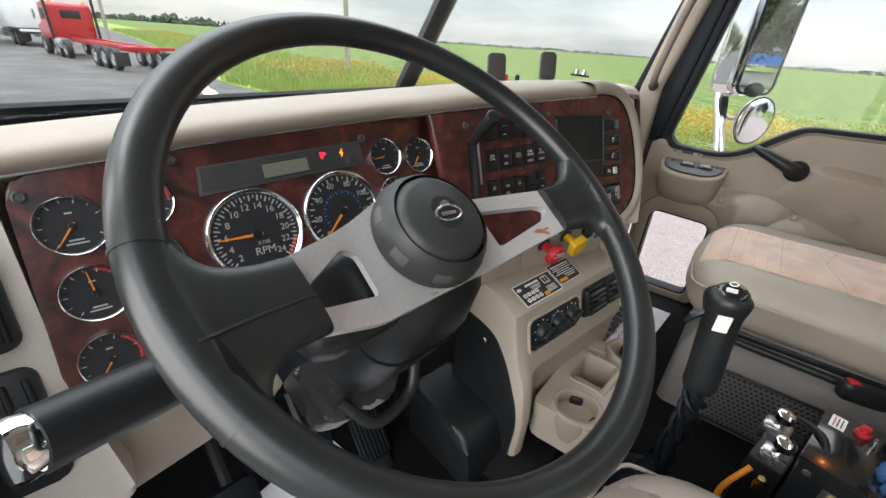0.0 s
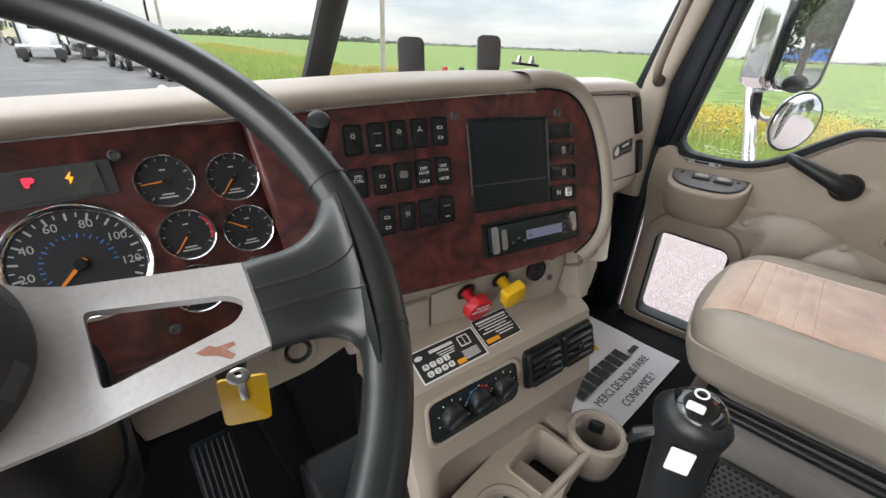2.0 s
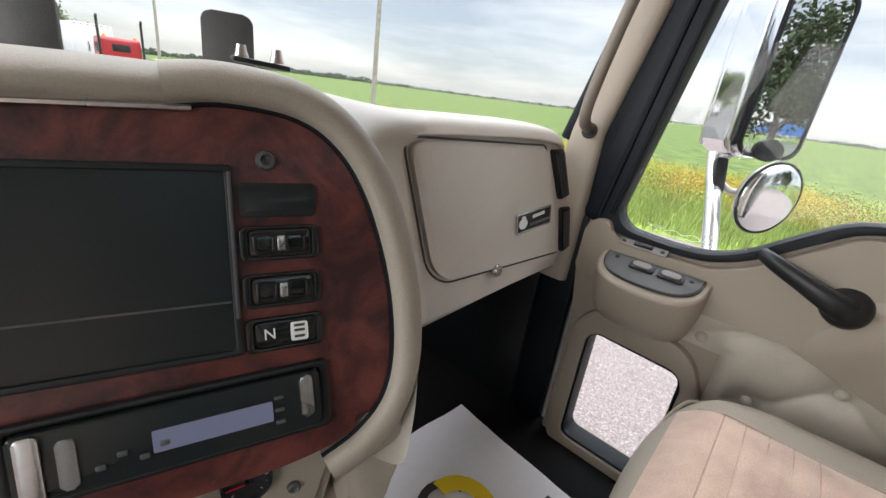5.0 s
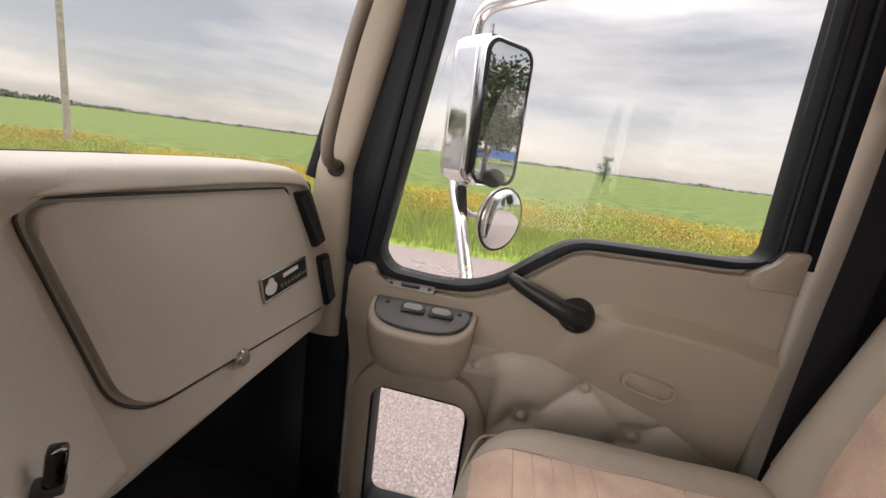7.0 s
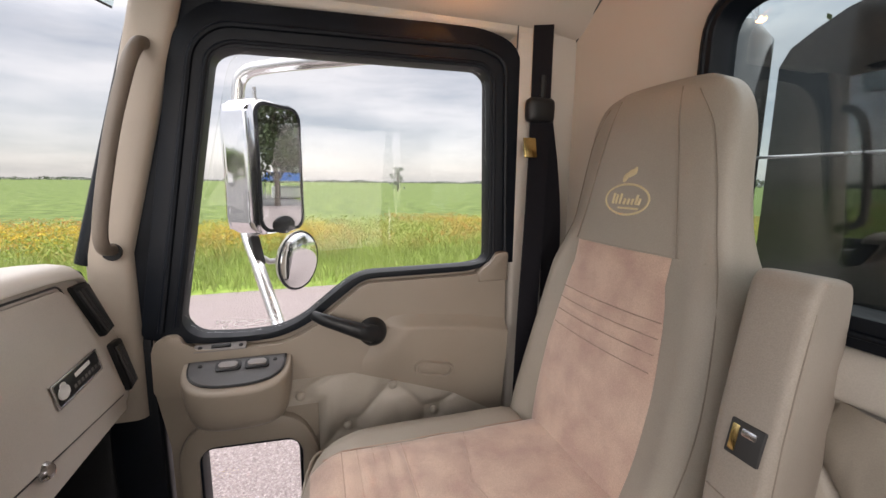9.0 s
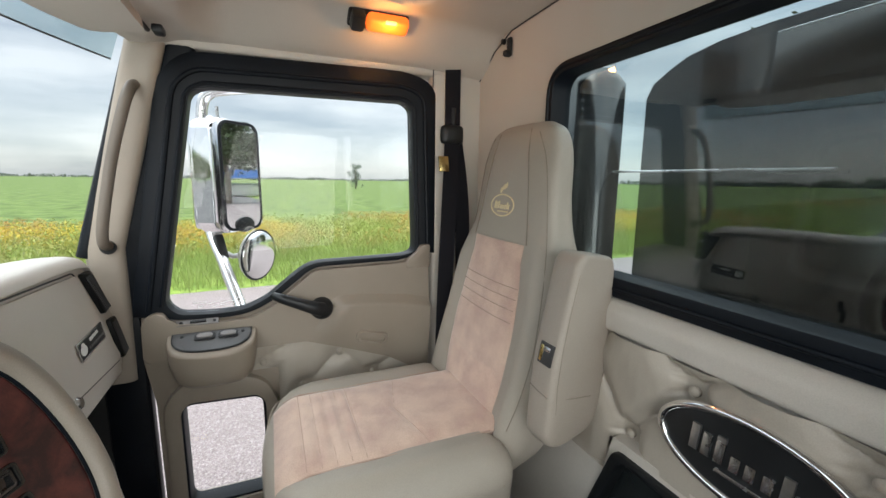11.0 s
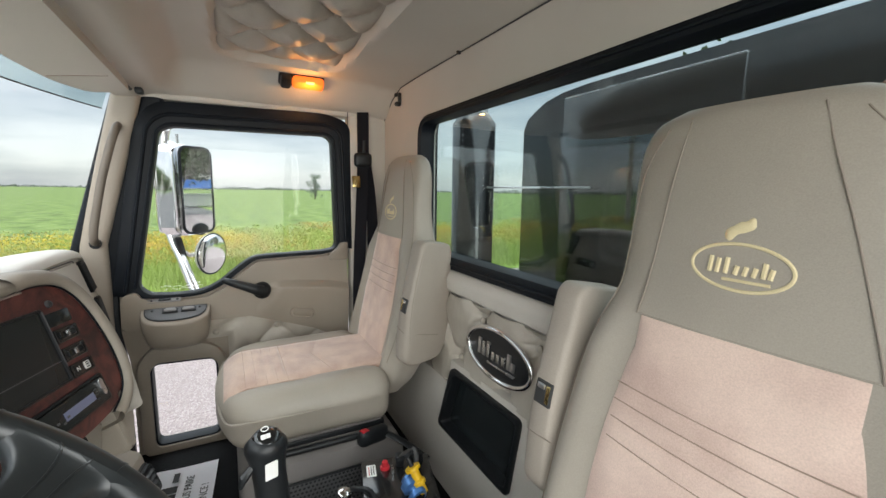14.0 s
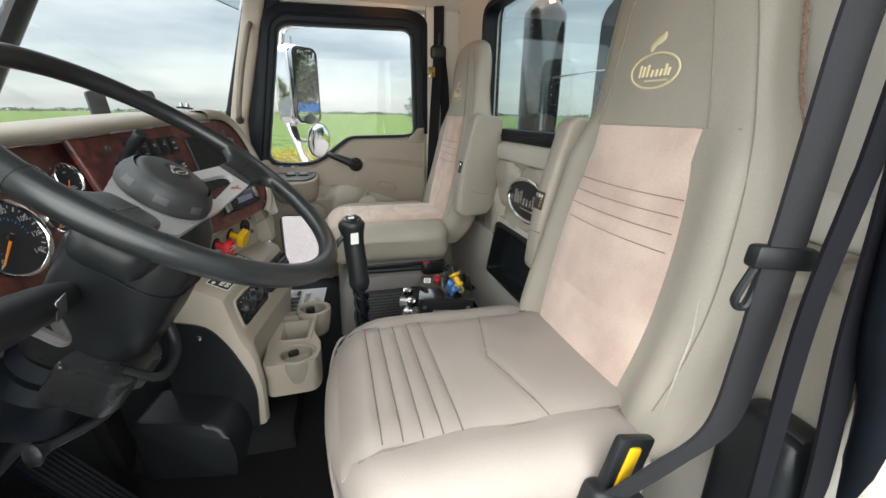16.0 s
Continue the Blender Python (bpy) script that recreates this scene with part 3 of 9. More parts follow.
for bx, by in REAR_BUTTONS:
    part("button", lathe([(0, 0.007), (0.006, 0.0055), (0.010, 0.001), (0.009, -0.006)], DB @ at(bx, by, 0.009), 14), M_QUILT, rear_pad)
low = part("wall_rear_lower", plate([(-0.90, 0.0), (0.90, 0.0), (0.90, 0.52), (0.14, 0.585), (-0.25, 0.585), (-0.27, 0.50), (-0.90, 0.50)],
           [rounded([(-0.225, 0.555), (0.10, 0.555), (0.06, 0.335), (-0.315, 0.335)], 0.02)], 0.0, 0.034, DB), M_HEADLINER, smooth=False)
tagged(low, "cream lower rear wall panel around a storage pocket", "wall panel", kind="structure")
pocket = thing("storage_pocket", "black open storage pocket set into the rear wall", "pocket", (0.1, -0.16, 0.34))
po = rounded([(-0.24, 0.565), (0.115, 0.565), (0.07, 0.325), (-0.33, 0.325)], 0.022)
pi_ = rounded([(-0.222, 0.548), (0.095, 0.548), (0.055, 0.342), (-0.305, 0.342)], 0.018)
part("pocket_rim", ring(po, pi_, 0.002, 0.044, DB, 0.004), M_BLACK, pocket)
part("pocket_back", slab(pi_, 0.001, 0.006, DB), M_SCREEN, pocket, smooth=False)

# oval badge on the rear panel: plain shapes
def oval_badge(M, a, b, parent, dark, rim, mark, depth=0.012):
    part("badge_plate", slab(ellipse(0, 0, a * 0.95, b * 0.92, 56), 0, depth * 0.7, M, 0.002), dark, parent)
    part("badge_rim", tube([M @ Vector((a * math.cos(i * math.pi / 32), b * math.sin(i * math.pi / 32), depth * 0.6)) for i in range(64)], b * 0.11, 10, closed=True), rim, parent)
    # a plain wordless mark: slanted strokes over an underline
    for k, (x, h) in enumerate(((-0.56, 1.0), (-0.42, 0.85), (-0.27, 1.0), (-0.10, 0.55), (0.05, 0.55), (0.22, 0.55), (0.38, 0.9), (0.50, 0.5))):
        hh, ww = b * 0.34 * h, a * 0.05
        y0 = -b * 0.10
        part("mark_stroke", slab([(a * x - ww, y0 - b * 0.17), (a * x + ww, y0 - b * 0.17), (a * x + ww + hh * 0.18, y0 - b * 0.17 + 2 * hh), (a * x - ww + hh * 0.18, y0 - b * 0.17 + 2 * hh)],
             depth * 0.7, depth, M, 0.001), mark, parent)
    part("mark_underline", slab([(-a * 0.30, -b * 0.50), (a * 0.52, -b * 0.50), (a * 0.58, -b * 0.40), (-a * 0.28, -b * 0.40)], depth * 0.7, depth, M, 0.001), mark, parent)


badge = thing("oval_badge", "black oval emblem with a chrome rim on the tufted panel", "badge", (0, -0.15, 0.69))
oval_badge(DB @ at(0.0, 0.692, 0.030), 0.142, 0.068, badge, M_BLACK, M_CHROME, M_BRUSHED)

# ---- passenger door ----
door_1 = thing("door_1", "beige moulded passenger door, closed", "door", (0.97, 0.8, 0.06), kind="structure")
GL = [(-0.640, 1.345), (-0.062, 1.352), (-0.048, 0.868), (-0.10, 0.864), (-0.385, 0.858), (-0.452, 0.808), (-0.515, 0.755), (-0.575, 0.728), (-0.655, 0.724), (-0.742, 0.731), (-0.772, 0.775), (-0.705, 1.06)][::-1]
glass_loop = rounded(GL, [0.03, 0.03, 0.04, 0.03, 0.05, 0.05, 0.05, 0.08, 0.02, 0.01, 0.05, 0.05], 4)
panel_top = [(-0.83, 0.735), (-0.80, 0.758), (-0.768, 0.758), (-0.752, 0.722), (-0.655, 0.714), (-0.570, 0.716), (-0.508, 0.744), (-0.445, 0.797), (-0.380, 0.847), (-0.10, 0.853), (-0.052, 0.862), (-0.035, 0.892), (-0.004, 0.894)]
panel_poly = [(-0.835, 0.60), (-0.83, 0.735)] + panel_top[1:] + [(0.004, 0.66), (-0.01, 0.05), (-0.77, 0.05), (-0.815, 0.10), (-0.815, 0.47)]
kick_hole = rounded([(-0.756, 0.130), (-0.537, 0.130), (-0.537, 0.453), (-0.756, 0.461)], 0.03, 5)
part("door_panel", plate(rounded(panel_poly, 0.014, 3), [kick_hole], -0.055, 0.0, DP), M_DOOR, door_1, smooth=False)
# raised upper trim
up_poly = [(-0.828, 0.60), (-0.825, 0.725), (-0.80, 0.742), (-0.775, 0.742), (-0.758, 0.708), (-0.655, 0.700), (-0.562, 0.702), (-0.497, 0.732), (-0.435, 0.785), (-0.376, 0.832), (-0.10, 0.838), (-0.045, 0.848), (-0.03, 0.874), (-0.010, 0.874), (-0.004, 0.66), (-0.022, 0.455), (-0.20, 0.575), (-0.37, 0.612), (-0.56, 0.612)]
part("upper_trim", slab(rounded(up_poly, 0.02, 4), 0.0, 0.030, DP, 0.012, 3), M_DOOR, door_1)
# swelling below the pull, its crest running back from the handle
def step_face(s_, t_):
    crest = spline_y((-0.345, 0.722), (-0.229, 0.719), (-0.097, 0.706), (-0.008, 0.688), s_)
    foot = spline_y((-0.450, 0.625), (-0.305, 0.578), (-0.151, 0.523), (-0.012, 0.440), s_)
    u = max(0.0, t_ - 0.16) / 0.84
    p = crest.lerp(foot, u)
    fade = min(1.0, s_ / 0.22)
    fade = fade * fade * (3 - 2 * fade)
    if t_ < 0.16:
        k = t_ / 0.16
        return Vector((p.x, p.y + 0.030 * (1 - k) ** 1.6, 0.0285 + 0.026 * fade * math.sin(k * math.pi / 2) ** 1.3))
    return Vector((p.x, p.y, 0.0285 + fade * (0.026 - 0.024 * u ** 1.4) - 0.004 * (1 - fade)))


def spline_y(a, b, c, d, s_):
    pts = [Vector(q) for q in (a, b, c, d)]
    k = min(2, int(s_ * 3))
    return pts[k].lerp(pts[k + 1], s_ * 3 - k)


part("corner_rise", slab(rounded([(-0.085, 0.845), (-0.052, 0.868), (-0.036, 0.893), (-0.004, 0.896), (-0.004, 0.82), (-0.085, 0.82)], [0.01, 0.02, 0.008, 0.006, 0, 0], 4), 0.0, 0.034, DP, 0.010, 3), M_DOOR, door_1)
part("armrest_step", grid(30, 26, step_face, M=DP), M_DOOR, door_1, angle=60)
# tufted insert in the lower half
dq = lambda x, y: y < 0.622 - max(0.0, (x + 0.42)) ** 1.3 * 0.42 and y > 0.33 and (x > -0.495 or y > 0.532)
DOOR_BUTTONS = ((-0.534, 0.555), (-0.307, 0.554), (-0.423, 0.460), (-0.197, 0.466), (-0.307, 0.372))
CREASES = [(DOOR_BUTTONS[i], DOOR_BUTTONS[j]) for i, j in ((1, 2), (1, 3), (2, 4), (3, 4))] + [((-0.534, 0.555), (-0.44, 0.63)), ((-0.197, 0.466), (-0.10, 0.54)), ((-0.534, 0.555), (-0.62, 0.49)), ((-0.423, 0.460), (-0.54, 0.36))]


quilt = upholstered(-0.60, -0.01, 0.30, 0.635, DOOR_BUTTONS, CREASES, dq, 110, 64, 0.020, lambda x, y: min(max(x + 0.492, y - 0.534), x + 0.585))
quilt.transform(DP)
part("tufted_insert", quilt, M_QUILT, door_1, "button-tufted beige vinyl insert", angle=80)
for bx, by in DOOR_BUTTONS:
    part("button", lathe([(0, 0.008), (0.007, 0.0065), (0.0115, 0.001), (0.010, -0.006)], DP @ at(bx, by, 0.006), 16), M_QUILT, door_1)
# switch pod: a half-round bin with a slanting top
def pod_row(w, d, z, slant, lift=0.0):
    row = []
    for k in range(25):
        a = math.pi * k / 24
        q = d * math.sin(a) ** 0.62 + 0.004
        c = math.copysign(abs(math.cos(a)) ** 0.80, math.cos(a))
        row.append(Vector((-0.657 - w * c, z + lift - slant * q, 0.024 + q)))
    return row


pod = part("switch_pod", loft([pod_row(*r) for r in ((0.055, 0.030, 0.527, 0), (0.078, 0.048, 0.534, 0), (0.092, 0.062, 0.546, 0), (0.100, 0.072, 0.562, 0), (0.106, 0.080, 0.590, 0), (0.110, 0.085, 0.622, 0.05),
                                                     (0.1115, 0.088, 0.664, 0.36), (0.1115, 0.088, 0.674, 0.43), (0.1095, 0.086, 0.679, 0.45), (0.106, 0.0825, 0.6805, 0.455))], M=DP), M_DOOR, door_1, "taupe half-round switch pod", angle=50)
podM = DP @ at(-0.657, 0.6815, 0.026, -65.5)
half_disc = lambda a, b, y0: [(-a * math.copysign(abs(math.cos(math.pi * k / 24)) ** 0.8, math.cos(math.pi * k / 24)), y0 - b * math.sin(math.pi * k / 24) ** 0.62) for k in range(25)]
part("switch_plate_edge", slab(half_disc(0.100, 0.078, -0.006), 0, 0.0025, podM, 0.001), M_BLACK, pod)
part("switch_plate", slab(half_disc(0.096, 0.073, -0.008), 0.001, 0.0042, podM, 0.001), M_GREY, pod)
for sx in (-0.018, 0.040):
    part("switch_bezel", slab(rrect(sx, -0.030, 0.050, 0.026, 0.006), 0.003, 0.0085, podM, 0.002), M_BLACK, pod)
    part("window_switch", slab(rrect(sx, -0.030, 0.038, 0.016, 0.006), 0.006, 0.0125, podM, 0.003), M_MIDGREY, pod, "grey window switch")
for sx, sy in ((-0.074, -0.022), (0.076, -0.022)):
    part("switch_screw", lathe([(0, 0.003), (0.004, 0.002), (0.005, 0)], podM @ at(sx, sy, 0.004), 10), M_BLACK, pod)
# inner release slide on the sill
lockM = DP @ at(-0.695, 0.705, 0.020, -62)
part("lock_slide_plate", box(0.105, 0.022, 0.006, lockM, 0.002), M_MIDGREY, door_1)
part("lock_slide", box(0.040, 0.009, 0.006, lockM @ at(0.002, 0, 0.005), 0.002), M_BLACK, door_1)
for sx in (-0.040, 0.042):
    part("plate_screw", lathe([(0, 0.002), (0.004, 0.0015), (0.005, 0)], lockM @ at(sx, 0, 0.003), 10), M_BLACK, door_1)
# pull handle
hp_ = [DP @ Vector(p) for p in ((-0.495, 0.768, 0.040), (-0.47, 0.761, 0.060), (-0.42, 0.742, 0.068), (-0.385, 0.727, 0.066), (-0.362, 0.716, 0.055))]
handle = part("door_handle", tube(spline(hp_, 5), [0.0115 + 0.0006 * k for k in range(21)], 12, flat=0.8, up=(-1, 0, 0)), M_BLACK, door_1, "black pull handle")
part("handle_boss", lathe([(0, 0.034), (0.022, 0.031), (0.032, 0.02), (0.036, 0)], DP @ at(-0.360, 0.714, 0.026), 28), M_BLACK, handle)
part("handle_bolt", lathe([(0, 0.0362), (0.004, 0.0358), (0.0055, 0.033)], DP @ at(-0.362, 0.712, 0.026), 10), M_GREY, handle)
GRIP = DP @ at(-0.206, 0.602, 0.043, 10, 0, -12)
part("recess_trim", ring(rrect(0, 0, 0.104, 0.042, 0.0205, 8), rrect(0, 0, 0.084, 0.026, 0.0125, 8), -0.010, 0.008, GRIP, 0.004), M_DOOR, door_1)
part("recess_cover", slab(rrect(0, 0, 0.084, 0.026, 0.0125, 8), -0.010, 0.003, GRIP, 0.001), M_DOOR, door_1)
# low window
part("low_window_frame", ring(rounded([(-0.80, 0.082), (-0.50, 0.082), (-0.485, 0.40), (-0.535, 0.52), (-0.74, 0.535), (-0.80, 0.47)], 0.06, 5), rounded([(-0.758, 0.127), (-0.535, 0.127), (-0.533, 0.43), (-0.555, 0.458), (-0.735, 0.464), (-0.758, 0.44)], 0.03, 5), 0.0, 0.022, DP, 0.007), M_DOOR, door_1)
part("low_window_seal", ring(rounded([(-0.762, 0.123), (-0.531, 0.123), (-0.531, 0.458), (-0.762, 0.466)], 0.034, 5), rounded([(-0.752, 0.134), (-0.541, 0.134), (-0.541, 0.449), (-0.752, 0.457)], 0.028, 5), -0.045, 0.014, DP, 0.004), M_RUBBER, door_1)
part("low_window_pane", slab(kick_hole, -0.030, -0.026, DP), M_GLASS, door_1, smooth=False)
# seal round the big window: wide ribbed black frame
so = [(-0.680, 1.428), (-0.080, 1.442), (0.022, 1.41), (0.040, 0.86), (-0.02, 0.868), (-0.10, 0.846), (-0.376, 0.840), (-0.440, 0.792), (-0.505, 0.740), (-0.572, 0.712), (-0.655, 0.708), (-0.742, 0.715), (-0.848, 0.735), (-0.744, 1.360)][::-1]
si = [(-0.635, 1.343), (-0.085, 1.350), (-0.060, 1.33), (-0.050, 0.885), (-0.060, 0.868), (-0.10, 0.860), (-0.388, 0.854), (-0.454, 0.805), (-0.517, 0.752), (-0.577, 0.726), (-0.655, 0.722), (-0.742, 0.729), (-0.770, 0.76), (-0.672, 1.325)][::-1]
ra, rb = [0.07, 0.02, 0.02, 0.05, 0.03, 0.03, 0.03, 0.03, 0.02, 0.01, 0.02, 0.08, 0.05, 0.05], [0.02, 0.02, 0.02, 0.03, 0.05, 0.05, 0.05, 0.05, 0.02, 0.02, 0.02, 0.03, 0.03, 0.02]
part("window_seal", ring(rounded(so, ra, 4), rounded(si, rb, 4), -0.040, 0.012, DP, 0.004), M_RUBBER, door_1)
for off, rr in ((0.50, 0.007), (0.88, 0.005)):
    mid = [(a[0] * (1 - off) + b[0] * off, a[1] * (1 - off) + b[1] * off) for a, b in zip(so, si)]
    sub = [p for k, p in enumerate(mid)]
    path = [DP @ Vector((x, y, 0.013)) for x, y in rounded([sub[k] for k in (1, 0, 13, 12, 11, 10, 9)], [0.0, 0.04, 0.04, 0.05, 0.05, 0.02, 0.0], 5)]
    part("seal_rib", tube(path, rr, 8), M_RUBBER, door_1)
part("window_pane", slab(glass_loop, -0.018, -0.013, DP), M_GLASS, door_1, smooth=False)
# small print low on the pane
for ln, (tx, tz, txt) in enumerate(((-0.690, 0.752, "BUCKLE"), (-0.690, 0.740, "UP"), (-0.585, 0.758, "FOR"), (-0.585, 0.746, "SAFETY"))):
    words(txt, 0.0095, DP @ at(tx, tz, -0.0122), "print", M_WHITE, door_1, 0.0003)
part("printed_clasp", tube([DP @ Vector((x, z, -0.0124)) for x, z in spline([(-0.672, 0.745), (-0.65, 0.752), (-0.635, 0.746), (-0.615, 0.752), (-0.60, 0.746), (-0.615, 0.740), (-0.635, 0.742), (-0.655, 0.738)], 4, True)], 0.0006, 5, closed=True), M_WHITE, door_1)

# ---- pillars ----
def pillar(name, pts, w, d, material, label):
    rows = []
    for p in pts:
        p = Vector(p)
        rows.append([p + Vector((dx, dy, 0)) for dx, dy in rounded([(-d, -w), (d, -w), (d, w), (-d, w)], min(w, d) * 0.6, 4)])
    ob = part(name, loft(rows), material)
    return tagged(ob, label, "pillar", kind="structure")


for sgn in (1, -1):
    b_ = 0.014 if sgn > 0 else 0.0
    pillar("pillar_front", [(sgn * 1.005, 0.912 - b_, 0.55), (sgn * 1.005, 0.906 - b_, 0.92), (sgn * 0.995, 0.838 - b_, 1.18), (sgn * 0.985, 0.763 - b_, 1.47), (sgn * 0.975, 0.72, 1.56)], 0.030 + b_, 0.042, M_BEIGE, "beige trimmed windscreen pillar")
    pillar("pillar_front_seal", [(sgn * 1.01, 0.866, 0.0), (sgn * 1.01, 0.866, 0.72), (sgn * 1.005, 0.862 - 2 * b_, 0.92), (sgn * 0.998, 0.80 - 3 * b_, 1.17), (sgn * 0.985, 0.725 - 3 * b_, 1.44)], 0.034, 0.026, M_RUBBER, "black rubber door seal along the pillar")
    pillar("pillar_rear", [(sgn * 0.985, -0.10 if sgn > 0 else -0.15, -0.05), (sgn * 0.985, -0.10 if sgn > 0 else -0.15, 1.58)], 0.09 if sgn > 0 else 0.04, 0.028, M_HEADLINER, "cream rear cab pillar")
for sgn in (1, -1):
    rail = part("roof_rail", box(0.10, 1.00, 0.13, at(sgn * 1.005, 0.27, 1.500), 0.012, 3), M_HEADLINER)
    tagged(rail, "cream roof rail above the door opening", "roof rail", kind="structure")
lower_r = part("wall_right", box(0.04, 0.10, 0.80, at(1.0, 0.885, 0.33), 0.01), M_RUBBER)
tagged(lower_r, "black lower side wall ahead of the door", "wall", kind="structure")
lower_l = part("wall_left", box(0.05, 0.50, 0.90, at(-1.0, 1.14, 0.40), 0.01), M_BLACK)
tagged(lower_l, "black lower side wall beside the dashboard", "wall", kind="structure")
lower_r2 = part("wall_right_front", box(0.05, 0.50, 0.92, at(1.0, 1.18, 0.38), 0.01), M_BLACK)
tagged(lower_r2, "black side wall beside the glove box", "wall", kind="structure")

# ---- windscreen ----
window_2 = thing("window_2", "two-piece raked windscreen with a black centre post", "windscreen", (0, 1.2, 0.9), kind="structure")
WB, WT = (1.30, 0.90), (0.93, 1.50)      # foot and head of the glass on the middle line


def ws(x, t):
    """A place on the curved windscreen: t from foot to head."""
    c = (x / 0.98) ** 2
    return Vector((x, WB[0] + (WT[0] - WB[0]) * t - ((0.36 - 0.20 * t) if x > 0 else 0.10) * c, WB[1] + (WT[1] - WB[1]) * t))


for x0, x1 in ((-0.975, -0.03), (0.03, 0.975)):
    part("window_pane", grid(16, 8, lambda s, t: ws(x0 + (x1 - x0) * s, t), thick=0.004), M_GLASS, window_2)
part("centre_post", tube([ws(0, t / 6) + Vector((0, -0.01, 0)) for t in range(7)], 0.030, 10, flat=0.7), M_BLACK, window_2)
part("lower_seal", tube([ws(-0.98 + 1.96 * i / 30, 0.0) + Vector((0, 0.012, -0.032)) for i in range(31)], 0.020, 10), M_RUBBER, window_2)
part("upper_seal", tube([ws(-0.98 + 1.96 * i / 30, 1.0) for i in range(31)], 0.028, 10), M_RUBBER, window_2)
for sgn in (1, -1):
    part("side_seal", tube([ws(sgn * 0.982, i / 8) for i in range(9)], 0.018, 10), M_RUBBER, window_2)
for sgn in (1, -1):
    sill = part("door_sill", box(0.10, 0.92, 0.12, at(sgn * 1.00, 0.40, 0.0), 0.012), M_BLACK)
    tagged(sill, "black door sill at the cab floor", "sill", kind="structure")
for p in bpy.data.objects:
    if p.name.startswith(("window_pane", "low_window_pane")):
        p.visible_shadow = False

# ---- dashboard ----
PI = plane_frame((-0.322, 0.947, 0.839), -10.2, 17.5)   # instrument panel
PC = plane_frame((0, 0.815, 0.839), -19.3, 17.0)        # centre panel
GAUGES = "gauges in the wood panel"
dash = thing("dashboard", "beige moulded dashboard with red burl wood panels", "dashboard", (0, 1.1, 0.6))

# wood panels
burl_left = rounded([(-0.530, -0.212), (0.080, -0.186), (0.062, 0.073), (-0.28, 0.056), (-0.520, 0.038)], [0.03, 0.004, 0.004, 0.0, 0.03], 4)
instr_panel = part("instrument_panel", slab(burl_left, -0.012, 0.0, PI, 0.003), M_BURL, dash, "glossy red burl wood veneer")
burl_c = spline([(-0.290, -0.190), (-0.328, 0.076)], 1) + [Vector(p) for p in spline([(-0.115, 0.090), (0.06, 0.100), (0.136, 0.104), (0.182, 0.097), (0.214, 0.074), (0.237, 0.032), (0.253, -0.033), (0.256, -0.097), (0.245, -0.140), (0.219, -0.167), (0.165, -0.182), (0.05, -0.188)], 4)]
burl_c = [(p[0], p[1]) for p in burl_c]
centre_panel = part("centre_panel", slab(burl_c[::-1], -0.012, 0.0, PC, 0.009, 4), M_BURL, dash, "glossy red burl wood veneer")

# padded top that runs along both panels, and the hood round the right end
top_line = [PI @ Vector(p) for p in ((-0.62, 0.036, 0), (-0.52, 0.040, 0), (-0.28, 0.058, 0), (-0.05, 0.070, 0))] + [PC @ Vector(p) for p in ((-0.29, 0.080, 0), (-0.115, 0.092, 0), (0.06, 0.101, 0), (0.136, 0.103, 0), (0.180, 0.096, 0))]
prof = [(p[0], p[1]) for p in spline([(0.004, -0.008), (-0.008, 0.001), (-0.013, 0.010), (-0.008, 0.020), (0.010, 0.0275), (0.045, 0.030), (0.10, 0.026), (0.19, 0.012), (0.30, -0.012), (0.42, -0.05)], 3)]
rows = []
tl = spline(top_line, 5)
for i, p in enumerate(tl):
    drop = max(0.0, (p.x - 0.19) / 0.10)
    sink = smooth01((i - len(tl) + 17) / 15)       # the end tucks in under the hood
    rows.append([Vector((p.x + a * 0.25, min(p.y + a + 0.021 * sink, 1.24 - (0.3 if p.x > 0 else 0.05) * (p.x / 0.98) ** 2), p.z + b * (1 - 0.25 * min(1, drop)) - 0.009 * sink)) for a, b in prof])
part("padded_top", loft(rows, closed_ring=False, caps=False), M_PAD, dash, "beige padded vinyl top")
# bright line between pad and wood
part("trim_strip", tube([p + Vector((0, -0.004, -0.002)) for p in tl[:-7]], 0.0022, 6), M_BRUSHED, dash)
hood_pts = [Vector((p[0], p[1])) for p in spline([(0.10, 0.101), (0.136, 0.105), (0.184, 0.098), (0.216, 0.075), (0.239, 0.033), (0.255, -0.033), (0.258, -0.097), (0.247, -0.141), (0.221, -0.168), (0.190, -0.183)], 5)]
rows = []
for i, p in enumerate(hood_pts):
    a, b = hood_pts[max(i - 1, 0)], hood_pts[min(i + 1, len(hood_pts) - 1)]
    t = (b - a).normalized()
    nrm = Vector((-t.y, t.x))
    sec = [(0.0, -0.02), (0.0005, 0.004), (0.003, 0.010), (0.008, 0.0135), (0.014, 0.0140), (0.020, 0.0115), (0.026, 0.0065), (0.031, -0.002), (0.036, -0.020), (0.042, -0.05), (0.05, -0.13)]
    rows.append([PC @ Vector((p.x + nrm.x * o, p.y + nrm.y * o, d)) for o, d in sec])
part("panel_hood", loft(rows, closed_ring=False, caps=False), M_PAD, dash, angle=80)
part("hood_gap", tube([PC @ Vector((p.x, p.y, 0.0015)) for p in hood_pts], 0.0022, 6), M_RUBBER, dash)

